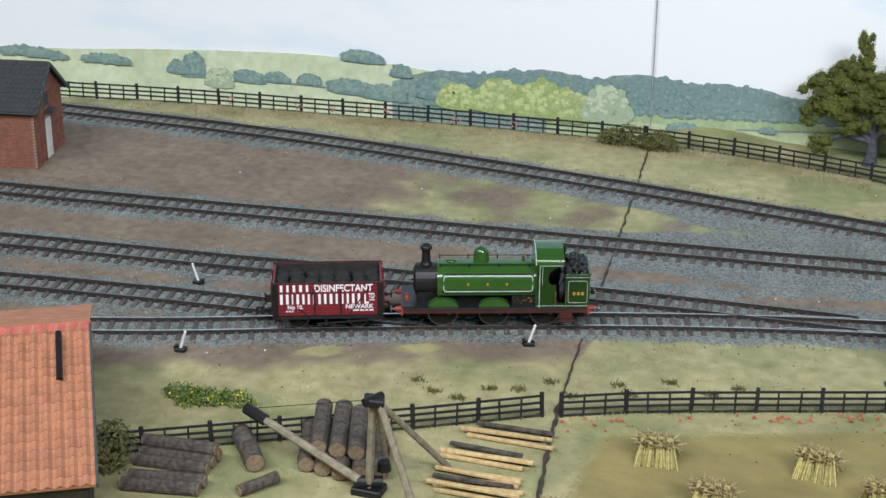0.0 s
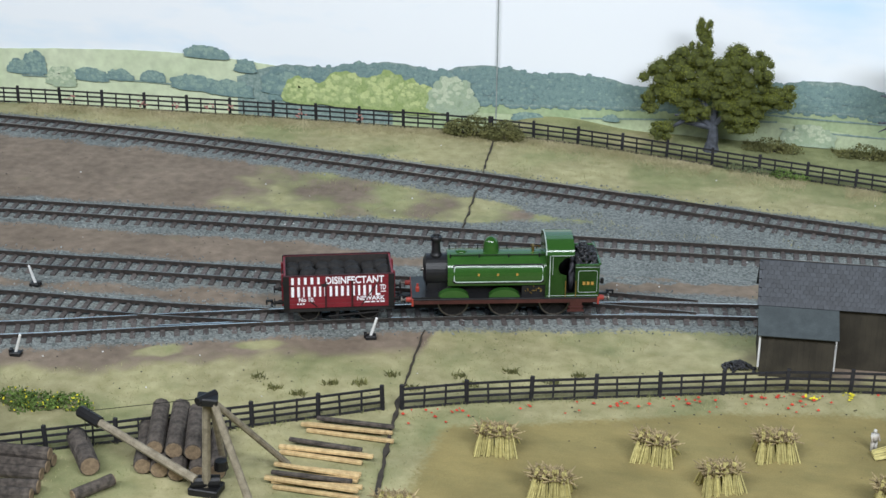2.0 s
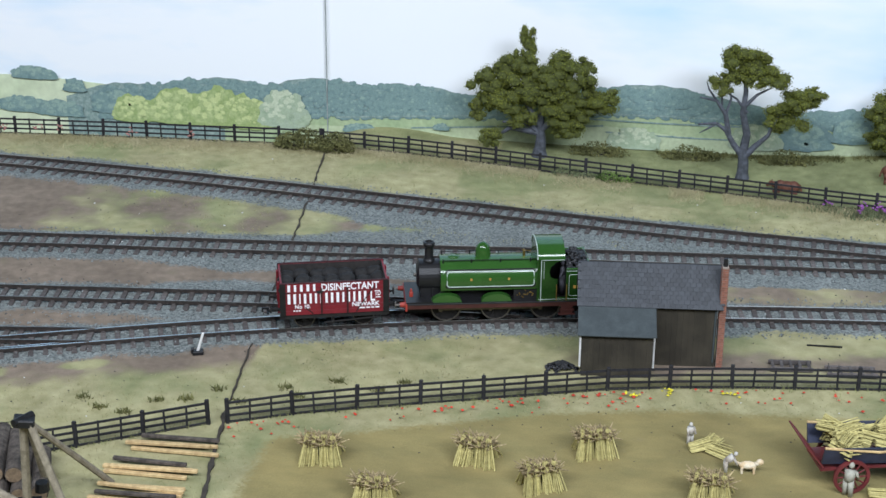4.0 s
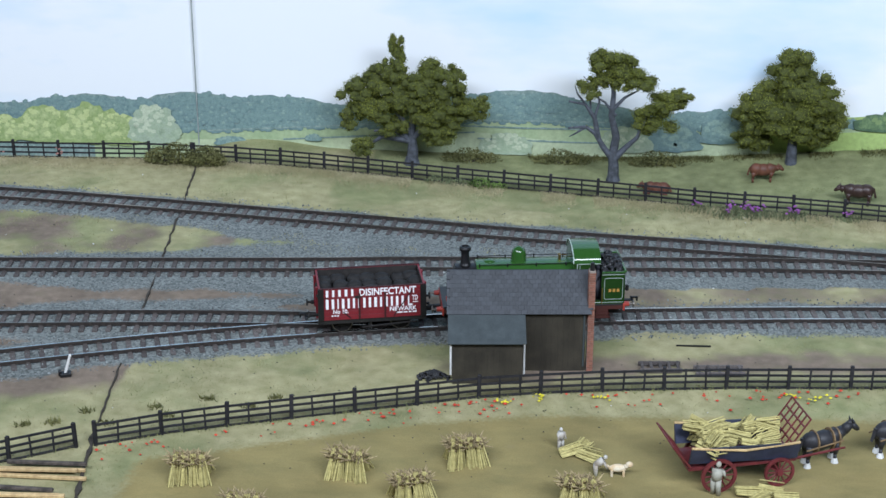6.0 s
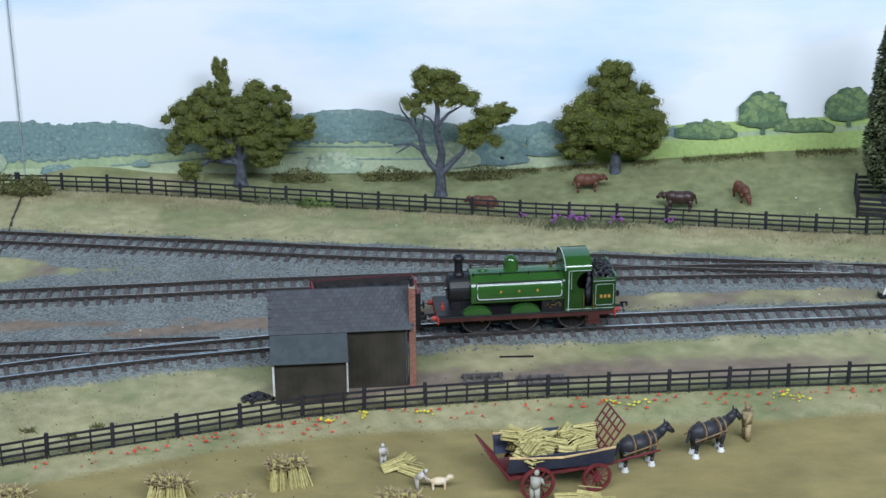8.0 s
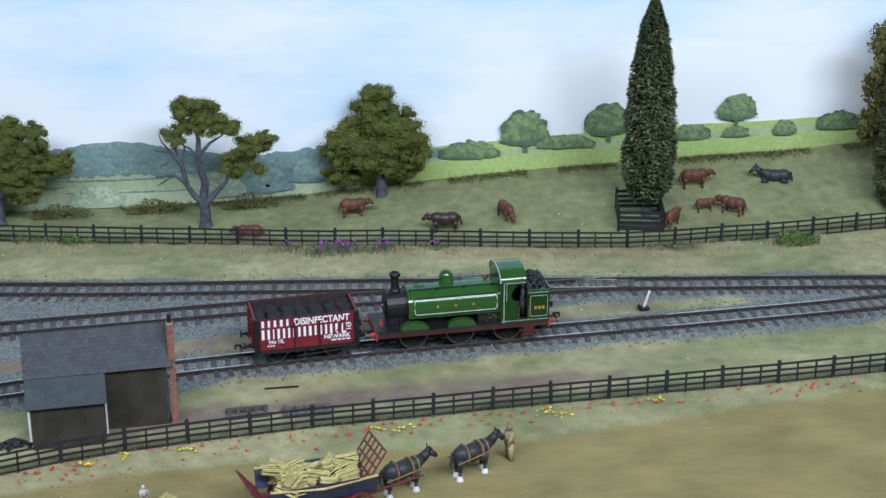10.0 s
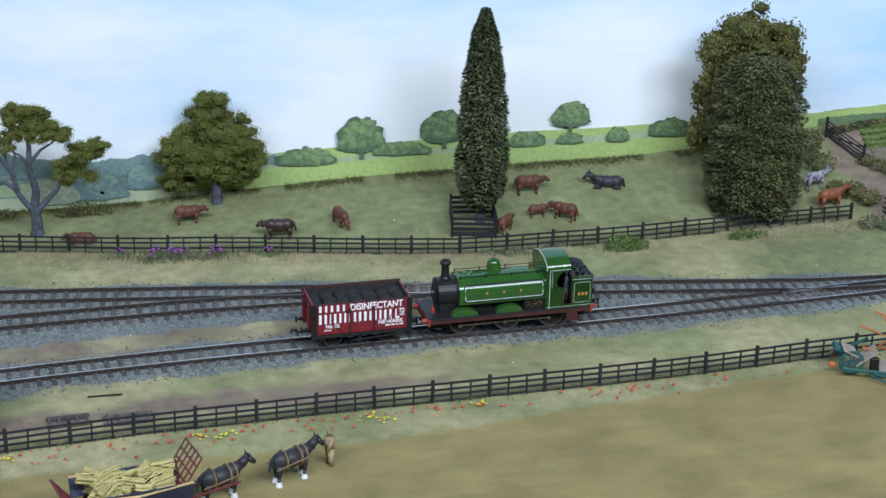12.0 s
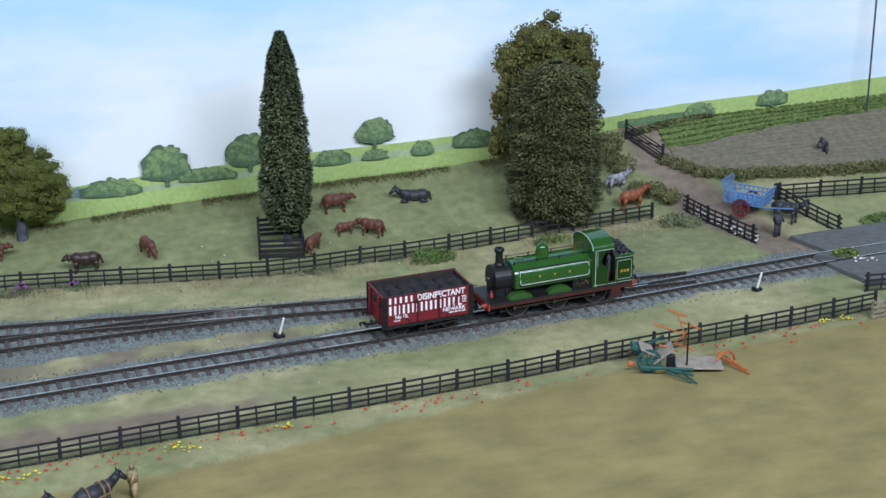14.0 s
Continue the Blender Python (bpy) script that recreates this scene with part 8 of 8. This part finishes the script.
rg = np.random.default_rng(77)
cand = [(x, y) for x, y in zip(rg.uniform(-0.78, 0.95, 150000), rg.uniform(-0.30, BACK, 150000)) if grassy(x, y)]
pale = [p for p in cand if nz(p[0], p[1], 16, 2) + 0.6 * nz(p[0], p[1], 60, 6) > -0.20 + 0.25 * min(1, max(0, (p[0] + 0.1) / 0.4)) and not (p[1] > fence_back(min(p[0], 0.63)) and p[0] > -0.15)]
green = set(cand) - set(pale)
blades("pale_grass", pale, GRASSA, "pale straw-coloured static grass", (0.0008, 0.0019), w=0.00020, seed=3)
blades("green_grass", sorted(green), GRASSB, "short green static grass", (0.0006, 0.0015), w=0.00020, seed=4)
band = []
for x in rg.uniform(-0.75, 0.63, 60000):
    if nz(x, 0.5, 9, 4) + 0.5 * nz(x, 0.2, 40, 2) > -0.28:
        band.append((x, fence_back(x) - abs(rg.normal(0, 0.011)) - 0.001))
blades("tall_grass", band, DRYGRASS, "taller dry grass below the pasture fence", (0.0012, 0.0034), 0.00016, 0.9, 5)
band = []
for f, lo, hi in ((fence_front, -0.25, 0.68), (fence_yard, -0.46, -0.27), (fence_back, -0.75, 0.63)):
    for x in rg.uniform(lo, hi, int((hi - lo) * 3600)):
        band.append((x, f(x) + rg.normal(0, 0.0022)))
blades("fence_foot_grass", band, GRASSB, "tufts of grass along the fence feet", (0.0012, 0.0032), 0.00024, 0.5, 6)


scrub = []
for x in rg.uniform(-0.16, 0.60, 9000):
    if nz(x, 0.1, 26, 3) > -0.12:
        scrub.append((x, BACK - 0.003 - abs(rg.normal(0, 0.004))))
blades("crest_scrub", scrub, LEAFG, "brown scrub along the crest of the pasture", (0.0012, 0.0040), 0.0004, 0.6, 12)


def dots(name, spots, size, material, label, cat, stem=0.003):
    verts, faces = [], []
    rnd = np.random.default_rng(len(spots))
    for x, y in spots:
        z = ground_z(x, y) + stem * rnd.uniform(0.5, 1.2)
        s = size * rnd.uniform(0.6, 1.25)
        i = len(verts)
        verts += [(x - s, y, z), (x + s, y, z), (x, y - s, z), (x, y + s, z), (x, y, z - 0.7 * s), (x, y, z + 0.7 * s)]
        for a, b in ((0, 2), (2, 1), (1, 3), (3, 0)):
            faces += [(i + a, i + b, i + 5), (i + b, i + a, i + 4)]
    me = bpy.data.meshes.new(name)
    me.from_pydata(verts, [], faces)
    me.materials.append(material)
    tagged(new(name, me), label, cat, kind="stuff")


rf = np.random.default_rng(5)
pop = []
while len(pop) < 210:
    x = rf.uniform(-0.30, 0.67)
    if nz(x, 0, 9, 3) > -0.25:
        base = fence_front(x) if x > -0.26 else fence_yard(x)
        pop.append((x, base - 0.005 - abs(rf.normal(0, 0.009))))
dots("poppies", pop, 0.00105, POPPY, "red poppies along the field edge", "flowers", 0.002)
yel = []
for cx, dy in ((-0.055, -0.008), (-0.035, -0.007), (0.0, -0.010), (0.103, -0.010), (0.118, -0.013), (0.200, -0.011), (0.209, -0.016), (0.268, -0.009), (0.640, -0.004), (0.655, -0.006)):
    for i in range(9):
        x = cx + rf.normal(0, 0.003)
        yel.append((x, fence_front(x) + dy + rf.normal(0, 0.0018)))
dots("yellow_flowers", yel, 0.0010, YELLOWF, "clumps of yellow field flowers", "flowers", 0.002)
pur = []
for cx, dy in ((0.0615, -0.008), (0.083, -0.013), (0.086, -0.004), (0.098, -0.002), (0.101, -0.010), (0.106, -0.007), (0.125, -0.009), (0.130, -0.006), (0.166, -0.004), (0.095, -0.006)):
    for i in range(9):
        x = cx + rf.normal(0, 0.0016)
        pur.append((x, fence_back(x) + dy + rf.normal(0, 0.001)))
dots("foxgloves", pur, 0.0011, PURPLE, "purple foxgloves below the pasture fence", "flowers", 0.007)
blades("foxglove_leaves", [(x + rf.normal(0, 0.006), y + rf.normal(0, 0.003)) for x, y in pur for _ in range(14)], LEAFF, "grey-green weeds around the foxgloves", (0.002, 0.0055), 0.0006, 0.4, 9)
pink = []
for cx in (-0.645, -0.585, -0.558, -0.532, -0.515, -0.46, -0.415):
    for i in range(8):
        x = cx + rf.normal(0, 0.0018)
        pink.append((x, fence_back(x) - 0.004 + rf.normal(0, 0.001)))
dots("pink_weeds", pink, 0.0012, PINKF, "dull pink weeds below the rear fence", "flowers", 0.008)
wht = []
for i in range(70):
    u = rf.random()
    wht.append((0.642 + 0.021 * u + rf.normal(0, 0.002), 0.272 - 0.072 * u + rf.normal(0, 0.002)))
for i in range(16):
    wht.append((0.715 + rf.normal(0, 0.004), 0.140 + rf.normal(0, 0.003)))
dots("white_flowers", wht, 0.0014, WHITE, "white flowers along the lane fence", "flowers", 0.004)
chips = [(x, y) for x, y in zip(rf.uniform(-0.7, 0.7, 150), rf.uniform(-0.15, 0.30, 150)) if y > field_edge(x) + 0.004]
dots("pale_chips", chips, 0.00065, WHITE, "pale chips of ballast scattered about", "stones", 0.0006)
weeds = []
for x, y in ((-0.305, -0.084), (-0.290, -0.080), (-0.276, -0.066), (-0.333, -0.097), (-0.318, -0.100), (-0.240, -0.058), (-0.215, -0.045), (-0.190, -0.052), (-0.178, -0.040), (-0.232, -0.066), (-0.262, -0.078), (-0.345, -0.088)):
    weeds += [(x + rf.normal(0, 0.0020), y + rf.normal(0, 0.0014)) for _ in range(45)]
blades("weed_tufts", weeds, LEAFG, "dark weed tufts in the pale grass", (0.0015, 0.0034), 0.0006, 0.5, 10)
clod = [(x, y) for x, y in zip(rf.uniform(-0.7, 0.1, 900), rf.uniform(-0.12, 0.25, 900))]
dots("dark_cinders", clod, 0.0005, COAL, "fine dark cinders in the yard", "stones", 0.0003)


def ballast():
    rnd = np.random.default_rng(8)
    verts, faces = [], []
    for f, lo, hi, n in ((main_line, -0.62, 0.75, 5200), (track_a, -0.74, 0.56, 3600), (track_b, -0.72, 0.26, 3000), (track_c, -0.7, -0.14, 1500), (track_d, -0.66, -0.38, 800)):
        for x in rnd.uniform(lo, hi, n):
            y = f(x) + rnd.uniform(-0.028, 0.028)
            s = rnd.uniform(0.0004, 0.0009)
            i = len(verts)
            p = np.array([x, y, 0.0004 + (0.0007 if abs(y - f(x)) < 0.021 else 0.0)])
            verts += [tuple(p + np.array(v) * s + rnd.normal(size=3) * s * 0.25) for v in ((1, 0, 0), (-0.5, 0.9, 0), (-0.5, -0.9, 0), (0, 0, 1.1))]
            faces += [(i, i + 1, i + 3), (i + 1, i + 2, i + 3), (i + 2, i, i + 3)]
    me = bpy.data.meshes.new("ballast")
    me.from_pydata(verts, [], faces)
    me.materials.append(STONE)
    tagged(new("ballast", me), "grey granite ballast stones around the tracks", "ballast", kind="stuff")


STONE = mat("ballast_stone", (0.215, 0.232, 0.228), (0.135, 0.150, 0.148), 300, 0.9, vary=0.5)
ballast()


# ---- legs of the layout ----
def trestles():
    for x in (-1.1, 0.0, 1.1):
        tr = thing("trestle", pose(x, -0.045, -1.0), "plain timber trestle carrying the baseboard", "trestle", "trestles under the baseboard")
        for y in (-0.34, 0.34):
            bm = B()
            box(bm, (0, y, 0.45), (0.045, 0.045, 0.90))
            part("leg", bm, PLANK, tr)
        bm = B()
        box(bm, (0, 0, 0.92), (0.055, 0.74, 0.045))
        part("crossbar", bm, PLANK, tr)


trestles()


# ---- what moves ----
def motions():
    # the bunker end's place along the running line
    ends = [(0.0, -0.2761), (0.5, -0.2516), (1.0, -0.228), (1.5, -0.2053), (2.0, -0.1828), (2.5, -0.1595), (3.0, -0.1358), (3.5, -0.1115), (4.5, -0.064), (5.5, -0.0147), (6.0, 0.009), (6.5, 0.0338), (7.0, 0.06), (7.5, 0.0846), (8.0, 0.1103), (8.5, 0.1348), (9.0, 0.1605), (9.5, 0.1873), (10.0, 0.2158), (10.5, 0.2463), (11.0, 0.277), (11.5, 0.3133), (12.0, 0.356), (12.5, 0.3985), (13.0, 0.44), (13.5, 0.483), (14.0, 0.527)]
    xs = np.linspace(-1.0, 1.1, 4000)
    ys = np.array([main_line(x) for x in xs])
    s = np.concatenate([[0], np.cumsum(np.hypot(np.diff(xs), np.diff(ys)))])
    way = [(t, float(np.interp(x, xs, s)) - 0.054) for t, x in ends]

    def place(c, half):
        p = []
        for d in (-half, half):
            x = float(np.interp(c + d, s, xs))
            p.append(Vector((x, main_line(x), 0.004)))
        d = p[1] - p[0]
        return Matrix.Translation((p[0] + p[1]) / 2) @ pose(0, 0, 0, 0, 0, math.degrees(math.atan2(d.y, d.x)))

    walk(LOCO, [(t, place(c, 0.029)) for t, c in way])
    walk(WAGON, [(t, place(c - 0.0960, 0.0172)) for t, c in way])
    tt = [t for t, _ in way]
    cc = [c for _, c in way]
    f = curve_at(way)
    steps = [i * 0.1 for i in range(141)]
    for w, r in [(w, 0.0090) for w in LOCO_WHEELS] + [(w, 0.0062) for w in WAGON_WHEELS]:
        at = w.location.copy()
        walk(w, [(t, Matrix.Translation(at) @ Matrix.Rotation((f(t) - cc[0]) / r, 4, "Y")) for t in steps])
    for k, w in enumerate(LOCO_RODS):
        rows = []
        for t in steps:
            a = (f(t) - cc[0]) / 0.0090 + k * math.pi / 2
            rows.append((t, Matrix.Translation((-0.0006 + 0.0034 * math.cos(a), 0, 0.0090 - 0.0034 * math.sin(a)))))
        walk(w, rows)


motions()
